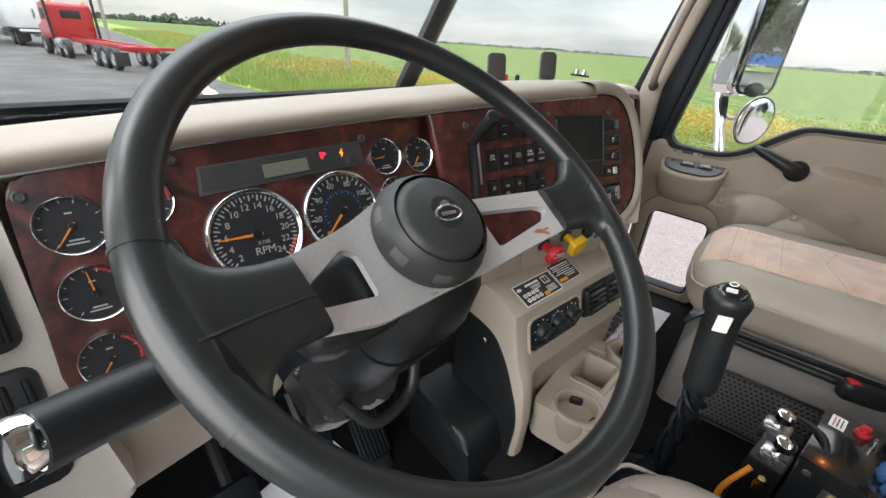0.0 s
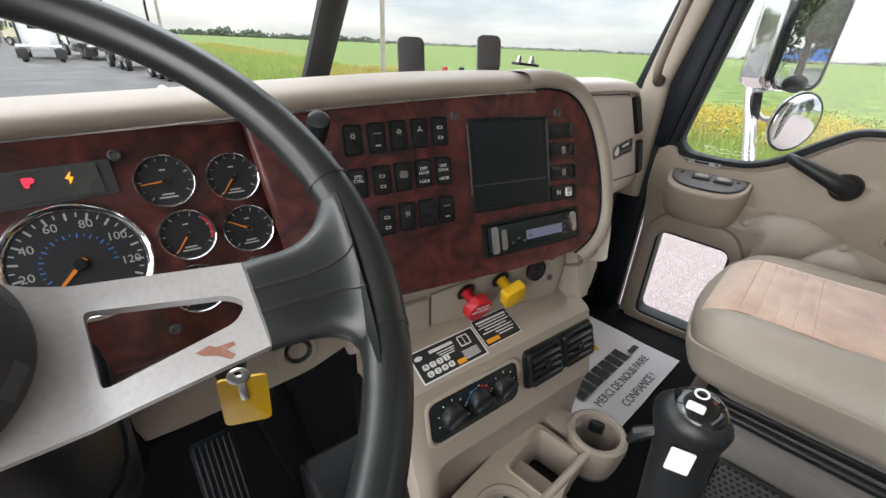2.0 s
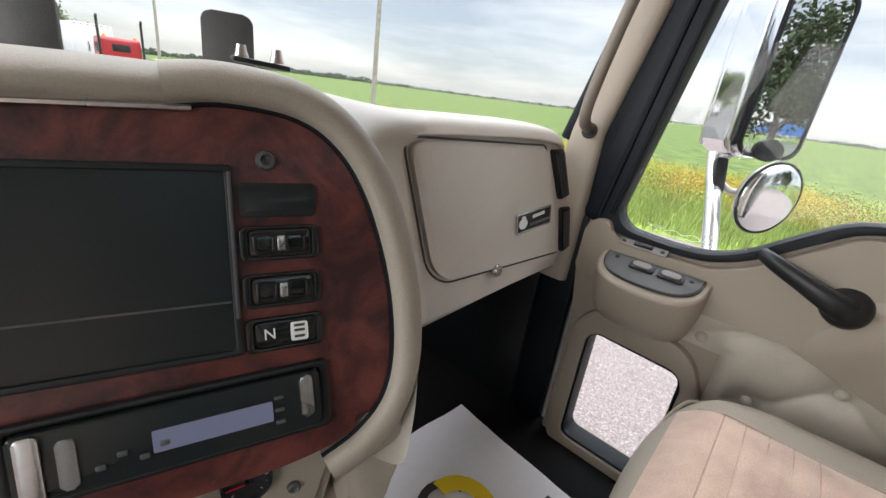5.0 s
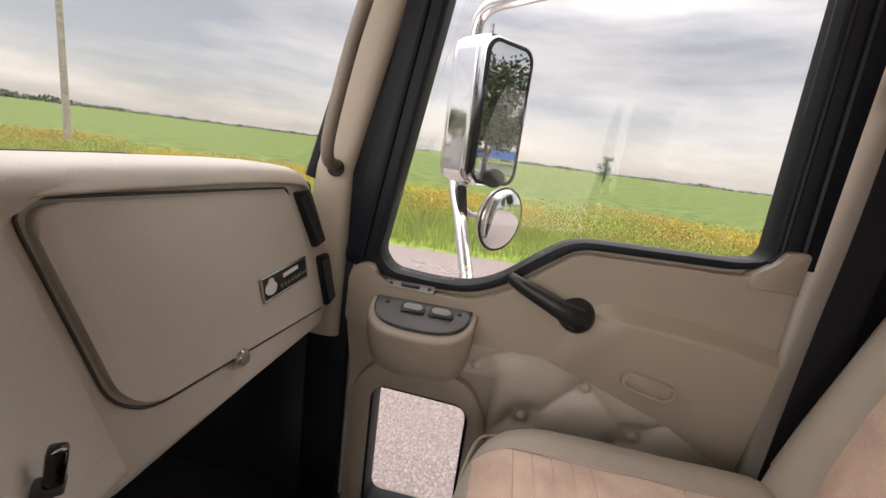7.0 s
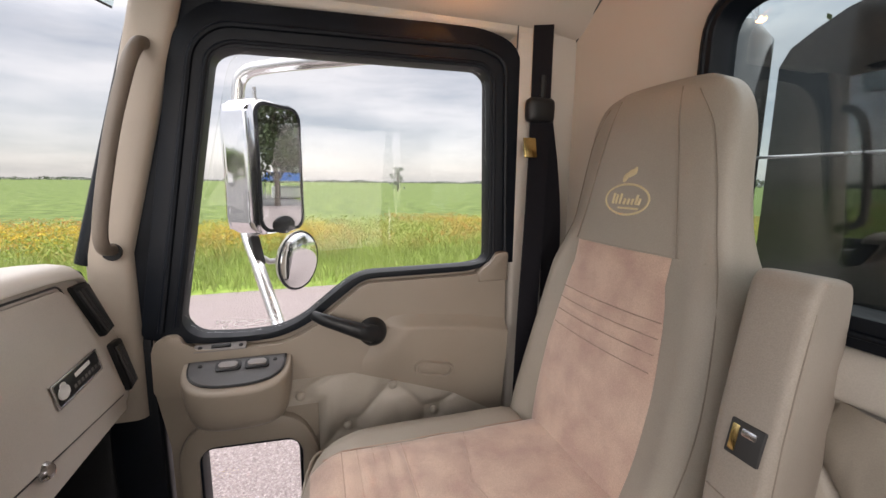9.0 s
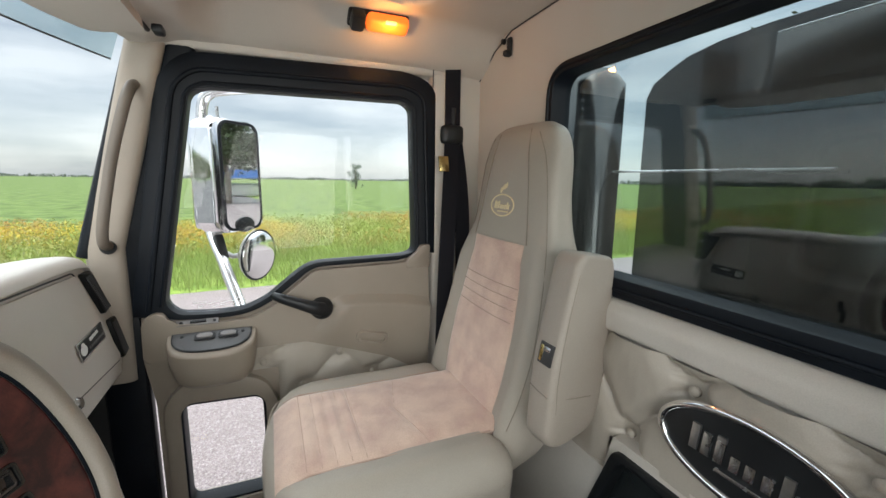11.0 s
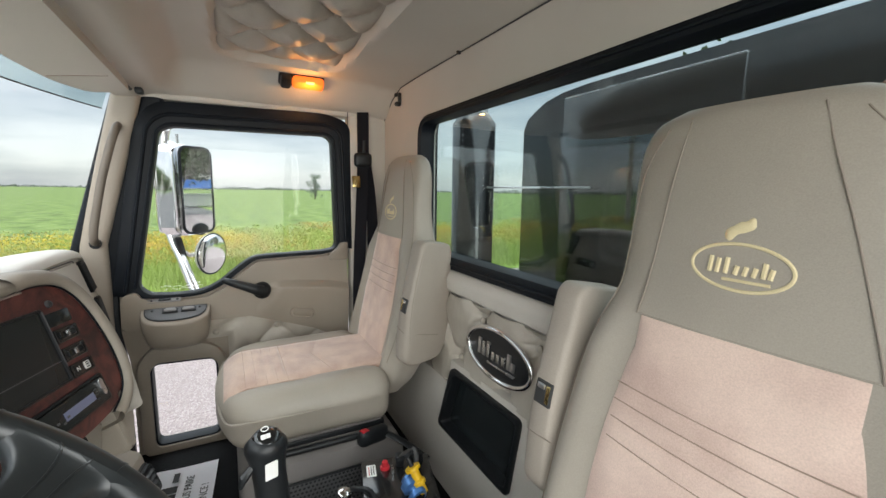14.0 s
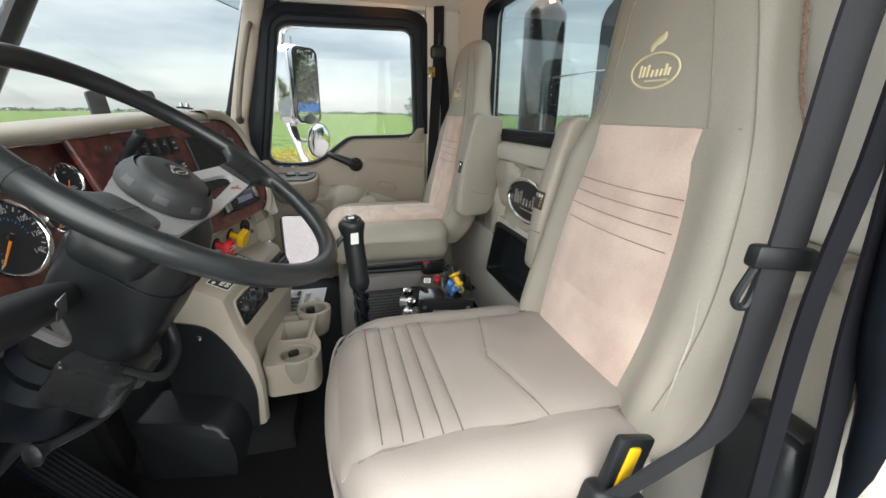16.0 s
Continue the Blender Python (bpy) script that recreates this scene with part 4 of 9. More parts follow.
# passenger side with the glove box
PG = plane_frame((0, 0.900, 0.80), 0, 9)
face = rounded([(0.385, -0.20), (0.46, -0.215), (0.965, -0.195), (0.975, -0.08), (0.898, 0.098), (0.875, 0.104), (0.63, 0.110), (0.44, 0.112), (0.385, 0.112)], [0.0, 0.0, 0.05, 0.05, 0.02, 0.012, 0, 0, 0], 5)
part("passenger_fascia", slab(face, -0.30, 0.0, PG, 0.024, 5), M_DASHTOP, dash)
glove = part("glove_box_lid", slab(rounded([(0.425, 0.098), (0.825, 0.083), (0.850, 0.02), (0.915, -0.160), (0.510, -0.135), (0.472, -0.105)], [0.03, 0.012, 0.02, 0.012, 0.03, 0.03], 5), 0.0, 0.010, PG, 0.006, 3), M_DASHTOP, dash)
part("lid_groove", tube([PG @ Vector((x, y, 0.001)) for x, y in rounded([(0.418, 0.104), (0.832, 0.089), (0.857, 0.02), (0.922, -0.167), (0.508, -0.142), (0.466, -0.109)], [0.03, 0.012, 0.02, 0.012, 0.03, 0.03], 5)], 0.0019, 6, closed=True), M_GREY, glove)
part("lid_latch", lathe([(0, 0.008), (0.010, 0.006), (0.014, 0.0), (0.014, -0.004)], PG @ at(0.655, -0.150, 0.010), 16), M_BRUSHED, glove)
PQ = PG @ at(0.784, -0.064, 0.0115, 0, 0, 3)
plaque = part("plaque", box(0.138, 0.040, 0.003, PQ, 0.001), M_BLACK, glove)
part("plaque_edge", ring(rrect(0, 0, 0.140, 0.042, 0.003), rrect(0, 0, 0.133, 0.035, 0.002), 0.0, 0.0028, PQ, 0.0006), M_BRUSHED, plaque)
part("plaque_emblem", slab(ellipse(-0.046, -0.002, 0.016, 0.011, 24), 0, 0.0024, PQ), M_WHITE, plaque)
part("plaque_emblem", slab(ellipse(-0.044, 0.009, 0.008, 0.005, 16), 0, 0.0024, PQ), M_WHITE, plaque)
part("plaque_bar", box(0.048, 0.007, 0.001, PQ @ at(0.016, 0.008, 0.0020, 0, 0, 2), 0), M_WHITE, plaque)
for k in range(8):
    part("plaque_bar", box(0.006, 0.006, 0.001, PQ @ at(-0.016 + 0.0115 * k, -0.008, 0.0020), 0), M_MIDGREY, plaque)
for quad in ([(0.853, 0.080), (0.903, 0.080), (0.950, -0.028), (0.905, -0.036)], [(0.915, -0.056), (0.958, -0.056), (0.975, -0.160), (0.932, -0.168)]):
    v = part("side_vent", slab(rounded(quad, 0.008, 3), -0.004, 0.010, PG, 0.003), M_BLACK, dash)
    for k in range(3):
        f = 0.25 + 0.25 * k
        part("vane", tube([PG @ Vector((quad[0][0] * (1 - f) + quad[1][0] * f, quad[0][1] - 0.010, 0.011)), PG @ Vector((quad[3][0] * (1 - f) + quad[2][0] * f, quad[3][1] + 0.010, 0.011))], 0.0025, 6), M_GREY, v)
# side return of the centre panel
part("side_return", slab(rounded([(0.215, -0.30), (0.262, -0.26), (0.285, -0.10), (0.280, 0.04), (0.22, 0.08)], 0.03, 4), -0.30, -0.02, PC, 0.01), M_PAD, dash)
# the face and the top sweep from the hood into the glove box side in one hollow curve
SWEEP = [((0.150, 0.104), 0.30, -0.020, 1.20, 0.899), ((0.158, 0.106), 0.16, 0.010, 1.06, 0.923), ((0.168, 0.107), 0.075, 0.016, 0.990, 0.9335), ((0.184, 0.107), 0.025, 0.010, 0.952, 0.9355),
         ((0.206, 0.098), 0.004, 0.003, 0.921, 0.9295), ((0.228, 0.080), 0.0, 0.0, 0.906, 0.912), ((0.247, 0.052), 0.0, 0.0, 0.908, 0.884), ((0.264, 0.010), 0.0, 0.0, 0.904, 0.845), ((0.277, -0.045), 0.0, 0.0, 0.895, 0.790),
         ((0.281, -0.100), 0.0, 0.0, 0.886, 0.730), ((0.278, -0.150), 0.0, 0.0, 0.878, 0.680), ((0.270, -0.190), 0.0, 0.0, 0.873, 0.640), ((0.258, -0.214), 0.0, 0.004, 0.870, 0.608), ((0.248, -0.222), 0.04, 0.0, 0.900, 0.594)]


def sweep_end(z):
    """Where the hollow side meets the glove box face, by height."""
    return 0.412 + max(0.0, 0.88 - z) * 0.21 + 0.058 * smooth01((z - 0.880) / 0.050)


starts = spline([(PC @ Vector((*p, 0.006))) + Vector((0, b, u)) for p, b, u, y, z in SWEEP], 5)
ends = spline([Vector((sweep_end(z), y - 0.002, z)) for p, b, u, y, z in SWEEP], 5)
rows = []
for a, b in zip(starts, ends):
    row = []
    for k in range(27):
        q = k / 26
        ease = 1 - (1 - q) ** 1.9
        drop = q * q * (3 - 2 * q)
        row.append(Vector((a.x + (b.x - a.x) * q, a.y + (b.y - a.y) * ease, a.z + (b.z - a.z) * drop)))
    rows.append(row)
part("swept_side", loft(rows, closed_ring=False, caps=False), M_DASHTOP, dash, "hollow-curved beige side of the panel", angle=80)
# the rounded top roll runs on over the glove box and turns down at its end
ROLL = spline([Vector((y - 0.002, z)) for p, b, u, y, z in SWEEP[:6]] + [Vector((0.905, 0.9045)), Vector((0.935, 0.900))], 5)
rows = []
for x, dz in ((0.470, 0.0), (0.54, 0.0), (0.62, -0.001), (0.70, -0.002), (0.78, -0.005), (0.84, -0.010), (0.872, -0.014), (0.888, -0.018), (0.898, -0.025), (0.904, -0.034), (0.906, -0.046)):
    rows.append([Vector((sweep_end(z) if x == 0.470 else x - (0.010 if y > 0.95 and x > 0.86 else 0.0), min(y, 1.28 - 0.36 * (x / 0.98) ** 2), max(z + dz, 0.86 + 0.02 * k / len(ROLL)))) for k, (y, z) in enumerate((v[0], v[1]) for v in ROLL)])
rows.insert(0, [p + Vector((-0.014, 0.0, -0.0015)) for p in rows[0]])
part("passenger_top", loft(rows, closed_ring=False, caps=False), M_DASHTOP, dash, "rounded top roll over the glove box", angle=80)
clip = thing("cable_clip", "small black plastic cable clip on the dashboard side", "clip", (0.377, 0.82, 0.69))
CLM = plane_frame((0.377, 0.836, 0.692), -45)
part("upper_jaw", box(0.014, 0.034, 0.016, CLM @ at(0.005, 0.017, 0.006, 0, 0, -8), 0.004), M_BODY, clip)
part("lower_jaw", box(0.014, 0.040, 0.018, CLM @ at(-0.006, -0.020, 0.007, 0, 0, -4), 0.004), M_BODY, clip)
part("bridge", box(0.020, 0.008, 0.020, CLM @ at(0.0, 0.0, 0.006), 0.002), M_GREY, clip)

# lower beige strip below the centre panel
PS = plane_frame((0, 0.815, 0.60), -19.3, 4)
part("lower_strip", slab(rounded([(-0.232, -0.060), (-0.232, 0.062), (0.205, 0.062), (0.218, 0.03), (0.200, -0.060)], 0.01, 3), -0.10, 0.0, PS @ at(0, 0, 0.014), 0.004), M_PAD, dash)
part("knob_panel", slab(rounded([(-0.086, -0.046), (-0.086, 0.020), (0.196, 0.056), (0.205, 0.02), (0.190, -0.046)], 0.006, 3), 0.010, 0.020, PS, 0.003), M_PAD, dash)
drawer = part("ash_drawer", slab(rounded([(-0.226, -0.050), (-0.226, 0.006), (-0.091, 0.018), (-0.091, -0.046)], 0.006, 3), 0.010, 0.026, PS, 0.004), M_PAD, dash)
part("drawer_pull", pad(0.052, 0.040, 0.018, 0.008, PS @ at(-0.196, -0.022, 0.028), 0.002, 5), M_PAD, drawer)
# left lower panel below the instruments
part("lower_panel", slab(rounded([(-0.66, -0.44), (-0.66, -0.20), (-0.30, -0.190), (-0.275, -0.30), (-0.29, -0.36), (-0.40, -0.386), (-0.531, -0.415)], 0.02, 4), -0.05, 0.006, PI @ at(0, 0, 0, 14), 0.008), M_BEIGE, dash)
PLW = plane_frame((-0.295, 0.897, 0.582), -14, 10)
part("lower_panel", slab(rounded([(0.086, 0.046), (0.086, -0.014), (0.010, -0.040), (-0.15, -0.056), (-0.25, -0.062), (-0.25, 0.046)], [0.008, 0.014, 0.02, 0.02, 0.0, 0.0], 4), -0.06, 0.0, PLW, 0.012, 3), M_PAD, dash)
part("backing", slab(rounded([(-0.40, -0.34), (-0.40, -0.19), (-0.05, -0.19), (-0.05, -0.26)], 0.01, 3), -0.10, -0.055, PI @ at(0, 0, 0, 14), 0.004), M_BLACK, dash)
part("socket_bezel", ring(rrect(-0.002, 0.0, 0.062, 0.050, 0.022, 7), rrect(0.0, 0.0, 0.040, 0.036, 0.018, 7), -0.002, 0.005, PLW, 0.003), M_PAD, dash)
part("power_socket", lathe([(0.0, -0.02), (0.013, -0.02), (0.014, 0.002), (0.0175, 0.005), (0.019, 0.0)], PLW @ at(0, 0, 0.001), 24), M_BLACK, dash)
# left end of the dash with two vents
part("left_end", slab(rounded([(-0.70, -0.36), (-0.70, 0.045), (-0.53, 0.045), (-0.525, -0.20), (-0.50, -0.36)], 0.02, 4), -0.20, -0.002, PI, 0.01), M_DASHTOP, dash)
for y0, y1 in ((-0.135, -0.025), (-0.290, -0.155)):
    v = part("side_vent", slab(rrect(-0.582, (y0 + y1) / 2, 0.075, y1 - y0, 0.014), -0.004, 0.006, PI, 0.003), M_BLACK, dash)
    for k in range(4):
        part("vane", box(0.006, (y1 - y0) * 0.82, 0.010, PI @ at(-0.609 + 0.018 * k, (y0 + y1) / 2, 0.006, 0, 20), 0.002), M_BLACK, v)

# ---- dials ----
def dial(M, r, label, big=None, needle=200.0, red=None, blue=None, text=(), ticks=9, sweep=(225, -45), bars=False):
    g = thing("dial_gauge", label, "gauge", tuple(M.translation), group=GAUGES)
    part("face", slab(ellipse(0, 0, r * 0.93, n=44), -0.004, 0.0015, M), M_FACE, g, smooth=False)
    part("bezel", lathe([(r * 0.90, 0.002), (r * 0.93, 0.005), (r * 0.985, 0.0065), (r * 1.02, 0.0045), (r * 1.03, 0.0)], M, 48), M_CHROME, g)
    part("tick_ring", dial_ticks(M, r, ticks, sweep, 0.86), M_DIAL_PRINT, g, smooth=False)
    if red:
        part("red_arc", arc(M, r * 0.80, r * 0.88, red[0], red[1], 0.0018), M_RED_PRINT, g, smooth=False)
    if blue:
        part("blue_scale", dial_ticks(M, r * 0.60, 23, blue, 0.86), M_BLUE_PRINT, g, smooth=False)
    a = radians(needle)
    d, q = Vector((math.cos(a), math.sin(a), 0)), Vector((-math.sin(a), math.cos(a), 0))
    w = r * 0.035
    part("needle", slab([tuple((d * s + q * k)[:2]) for s, k in ((-0.12 * r, -w), (0.80 * r, -w * 0.4), (0.80 * r, w * 0.4), (-0.12 * r, w))], 0.0035, 0.0045, M), M_ORANGE, g, smooth=False)
    part("hub", lathe([(0, 0.0062), (r * 0.09, 0.0058), (r * 0.11, 0.0035), (r * 0.11, 0.0015)], M, 18), M_BLACK, g)
    if bars:
        for y, w_ in ((-0.50, 0.42), (-0.62, 0.62), (0.42, 0.20)):
            part("print_bar", box(w_ * r, 0.055 * r, 0.0004, M @ at(0, y * r, 0.0017), 0), M_PRINT, g)
    for (x, y, s, txt) in text:
        words(txt, s * r, M @ at(x * r, y * r, 0.002), "print", M_DIAL_PRINT, g, 0.0003)
    return g


def dial_ticks(M, r, n, sweep, k):
    bm = bmesh.new()
    for i in range(n):
        a = radians(sweep[0] + (sweep[1] - sweep[0]) * i / (n - 1))
        L = 0.12 if i % 2 == 0 else 0.07
        d, q = Vector((math.cos(a), math.sin(a))), Vector((-math.sin(a), math.cos(a)))
        w = r * (0.016 if i % 2 == 0 else 0.010)
        slab([tuple(d * r * (k - L) - q * w), tuple(d * r * k - q * w), tuple(d * r * k + q * w), tuple(d * r * (k - L) + q * w)], 0.0015, 0.0020, M, bm=bm)
    return bm


def arc(M, r0, r1, a0, a1, d, n=10):
    pts = [(r1 * math.cos(radians(a0 + (a1 - a0) * i / n)), r1 * math.sin(radians(a0 + (a1 - a0) * i / n))) for i in range(n + 1)]
    pts += [(r0 * math.cos(radians(a1 + (a0 - a1) * i / n)), r0 * math.sin(radians(a1 + (a0 - a1) * i / n))) for i in range(n + 1)]
    return slab(pts, d - 0.0004, d, M)


tach_text = [(0.62 * math.cos(radians(225 - 270 * i / 11)), 0.62 * math.sin(radians(225 - 270 * i / 11)), 0.20, str(2 + 2 * i)) for i in range(12)] + [(0.10, -0.38, 0.24, "RPM"), (0.10, -0.20, 0.12, "X100")]
dial(PI @ at(-0.296, -0.074), 0.063, "large black engine speed dial with an orange needle", needle=178, red=(-15, -45), text=tach_text, ticks=45)
speed_text = [(0.68 * math.cos(radians(225 - 270 * i / 7)), 0.68 * math.sin(radians(225 - 270 * i / 7)), 0.19, str(20 * i)) for i in range(8)]
dial(PI @ at(-0.163, -0.068), 0.063, "large black speed dial with white figures and a blue inner scale", needle=225, blue=(225, 0), text=speed_text, ticks=29)
for (x, y, nd, red) in ((-0.478, -0.021, 232, None), (-0.478, -0.098, 95, (80, 40)), (-0.483, -0.178, 232, (60, -20)),
                             (-0.412, -0.007, 215, (60, 0)), (-0.416, -0.079, 100, None),
                             (-0.070, 0.006, 185, None), (0.0, 0.001, 232, None), (-0.062, -0.058, 232, (45, -20)), (0.004, -0.064, 150, None),
                             (-0.066, -0.123, 232, None), (0.002, -0.130, 225, (60, -20))):
    r = 0.032 if x < -0.4 else 0.0295
    dial(PI @ at(x, y), r, "small round black dial in a chrome ring", needle=nd, red=red, ticks=11, sweep=(230, -30), bars=True)
# information display
disp = thing("message_display", "grey message display with lit telltales above the dials", "display", tuple(PI @ Vector((-0.232, 0.0, 0))), group="")
part("surround", slab([(-0.352, -0.012), (-0.112, 0.000), (-0.114, 0.036), (-0.348, 0.024)], 0.0, 0.003, PI, 0.001), M_GREY, disp)
part("dark_glass", slab([(-0.348, -0.008), (-0.124, 0.003), (-0.126, 0.033), (-0.345, 0.022)], 0.003, 0.0045, PI), mat("smoky_display_window", (0.055, 0.058, 0.058), 0.25, coat=0.3, var=0.2, vscale=20), disp, smooth=False)
part("grey_lcd", slab([(-0.270, -0.001), (-0.205, 0.002), (-0.206, 0.020), (-0.270, 0.017)], 0.0045, 0.0055, PI), M_LCD, disp, smooth=False)
part("red_telltale", slab(rounded([(-0.1835, 0.015), (-0.1805, 0.015), (-0.180, 0.0185), (-0.1765, 0.0195), (-0.1755, 0.0225), (-0.178, 0.0245), (-0.1850, 0.0240), (-0.1845, 0.019)], 0.0008), 0.0046, 0.0056, PI), M_RED_LIT, disp, smooth=False)
part("orange_telltale", slab([(-0.150, 0.014), (-0.146, 0.021), (-0.149, 0.0215), (-0.147, 0.027), (-0.153, 0.020), (-0.150, 0.0195)], 0.0046, 0.0056, PI), M_ORANGE_LIT, disp, smooth=False)


def screw(M, parent, r=0.006):
    s = part("panel_screw", lathe([(0, 0.0035), (r * 0.5, 0.003), (r * 0.7, 0.0042), (r, 0.003), (r * 1.1, 0.0)], M, 16), M_GREY, parent)
    return s


for x, y in ((-0.108, 0.039), (-0.372, 0.036), (-0.51, 0.015), (-0.10, -0.165)):
    screw(PI @ at(x, y), instr_panel)
for x, y in ((-0.252, 0.051), (-0.040, 0.066), (-0.236, -0.172)):
    screw(PC @ at(x, y), centre_panel)
part("socket_knob", lathe([(0, 0.002), (0.0035, 0.002), (0.004, 0.0045), (0.0065, 0.004), (0.0075, 0.0)], PC @ at(0.160, 0.066), 18), M_GREY, centre_panel)

# ---- rocker switches ----
def rocker(M, w, h, label, group, icon=None, text=()):
    s = thing("rocker_switch", label, "switch", tuple(M.translation), group=group)
    part("bezel", ring(rrect(0, 0, w, h, 0.004), rrect(0, 0, w * 0.84, h * 0.88, 0.003), -0.001, 0.003, M, 0.001), M_BLACK, s)
    rock = part("rocker", slab(rrect(0, 0, w * 0.80, h * 0.84, 0.003), -0.001, 0.0045, M @ at(0, 0, 0, 4), 0.0015), M_BLACK, s)
    if icon == "ring":
        part("symbol", ring(ellipse(0, h * 0.12, w * 0.10, n=16), ellipse(0, h * 0.12, w * 0.065, n=16), 0.0046, 0.0056, M), M_PRINT, s, smooth=False)
        for k in range(6):
            a = math.pi * k / 3
            part("symbol_ray", box(w * 0.05, w * 0.022, 0.0006, M @ at(w * 0.155 * math.cos(a), h * 0.12 + w * 0.155 * math.sin(a), 0.0056, 0, 0, 60 * k), 0), M_PRINT, s)
    elif icon == "bar":
        part("symbol", box(w * 0.40, h * 0.05, 0.0006, M @ at(0, h * 0.13, 0.0056), 0), M_MIDGREY, s)
        part("symbol", box(w * 0.28, h * 0.04, 0.0006, M @ at(0, -h * 0.25, 0.0048), 0), M_PRINT, s)
    elif icon == "two":
        for yy in (0.12, -0.22):
            part("symbol", ring(rrect(0, h * yy, w * 0.30, h * 0.10, 0.001), rrect(0, h * yy, w * 0.22, h * 0.06, 0.001), 0.0046, 0.0058, M), M_PRINT, s, smooth=False)
    elif icon == "fan":
        for k in range(3):
            part("symbol", slab(ellipse(0, w * 0.09, w * 0.035, w * 0.08, 12), 0.0046, 0.0056, M @ at(0, h * 0.12, 0, 0, 0, 120 * k)), M_PRINT, s, smooth=False)
    for (yy, sz, txt) in text:
        words(txt, sz, M @ at(0, h * yy, 0.0054), "print", M_WHITE, s, 0.0004)
    return s


COLS, ROWS_ = (-0.197, -0.163, -0.131, -0.099, -0.067), (0.040, -0.017, -0.075)
icons = (("ring", "bar", "ring", "fan", "two"), (None, "two", None, None, None), ("ring", "two", "ring", "fan", "bar"))
for j, wy in enumerate(ROWS_):
    for i, ux in enumerate(COLS):
        tx = ()
        lab = "black rocker switch with a white symbol in the wood panel"
        if j == 1 and i >= 3:
            tx, lab = ((0.17, 0.0062, "DIFF"), (0.02, 0.0062, "LOCK"), (-0.27, 0.0062, "LOCK")), "black rocker switch lettered for the differential lock"
        if j == 1 and i == 0:
            tx = ((0.20, 0.0062, "SPD"), (0.06, 0.0062, "CTRL"))
        s = rocker(PC @ at(ux, wy + 0.0015 * i), 0.027, 0.042, lab, "rocker switches in the wood panel", icons[j][i], text=tx)
        if j == 1 and i == 2:
            part("red_guard", slab(rrect(0, 0.006, 0.012, 0.010, 0.003), 0.004, 0.007, PC @ at(ux, wy)), M_MIDGREY, s)
        if j == 2 and i == 3:
            part("mirror_knob", lathe([(0, 0.018), (0.006, 0.017), (0.008, 0.012), (0.008, 0.0)], PC @ at(ux, wy + 0.006, 0.004), 16), M_BLACK, s)

for k, wy in enumerate((0.036, 0.003, -0.034, -0.069)):
    M = PC @ at(0.167, wy)
    if k == 0:
        b = thing("switch_blank", "plain black blank plate in the wood panel", "blank plate", tuple(M.translation))
        part("plate", slab(rrect(0, 0, 0.056, 0.026, 0.003), 0, 0.002, M, 0.001), M_SCREEN, b)
        part("plate_face", slab(rrect(0, 0, 0.047, 0.019, 0.002), 0.002, 0.0026, M, 0.0003), M_SCREEN, b)
        continue
    s = thing("brake_switch", "glossy black rocker with two square dimples" if k < 3 else "black transmission rocker lettered N with a small lamp", "switch", tuple(M.translation), group="side rockers")
    part("bezel", ring(rrect(0, 0, 0.058, 0.027, 0.005), rrect(0, 0, 0.047, 0.021, 0.003), 0, 0.004, M, 0.001), M_BODY, s)
    part("rocker", slab(rrect(0, 0, 0.045, 0.020, 0.003), 0, 0.003, M, 0.001), M_BODY, s)
    if k < 3:
        for sx in (-0.012, 0.011):
            part("dimple", ring(rrect(sx, 0, 0.016, 0.015, 0.003), rrect(sx, 0, 0.011, 0.011, 0.002), 0.003, 0.006, M, 0.001), M_BODY, s)
        part("finger_rest", box(0.006, 0.012, 0.004, M @ at(0.0, 0, 0.005), 0.001), M_BRUSHED, s)
    else:
        words("N", 0.012, M @ at(-0.012, 0, 0.0036), "print", M_WHITE, s, 0.0005)
        part("lamp_plate", slab(rrect(0.010, 0, 0.013, 0.015, 0.002), 0.003, 0.005, M), M_WHITE, s)
        for yy in (-0.004, 0.001, 0.005):
            part("lamp_mark", box(0.008, 0.002, 0.0008, M @ at(0.010, yy, 0.0053), 0), M_INK, s)
    words("ON" if k == 3 else "TRAILER" if k == 2 else "", 0.006, M @ at(-0.034, 0, 0.001, 0, 0, 90), "print", M_WHITE, s, 0.0004) if k > 1 else None

# blank screen recess and radio
scr = thing("screen_recess", "large dark blank panel where a screen would sit", "panel", tuple(PC @ Vector((0.06, -0.01, 0))))
part("surround", ring(rrect(0.058, -0.010, 0.156, 0.144, 0.003), rrect(0.058, -0.010, 0.146, 0.134, 0.002), 0, 0.0045, PC, 0.001), M_BLACK, scr)
part("panel", slab(rrect(0.058, -0.010, 0.147, 0.135, 0.002), 0.0, 0.0015, PC), M_SCREEN, scr, smooth=False)
part("edge_bead", box(0.003, 0.110, 0.003, PC @ at(-0.0195, 0.0, 0.004), 0.001), M_GREY, scr)
part("edge_bead", box(0.003, 0.110, 0.003, PC @ at(0.134, 0.002, 0.004), 0.001), M_GREY, scr)
part("cover_seam", box(0.144, 0.0015, 0.0006, PC @ at(0.058, -0.040, 0.0018), 0), M_GREY, scr)
rad = thing("car_radio", "black single-height radio with silver end buttons", "radio", tuple(PC @ Vector((0.096, -0.128, 0))))
RM = PC @ at(0.096, -0.128, 0, 0, 0, 1.5)
part("bezel", ring(rrect(0, 0, 0.204, 0.058, 0.004), rrect(0, 0, 0.190, 0.048, 0.003), 0, 0.006, RM, 0.002), M_BLACK, rad)
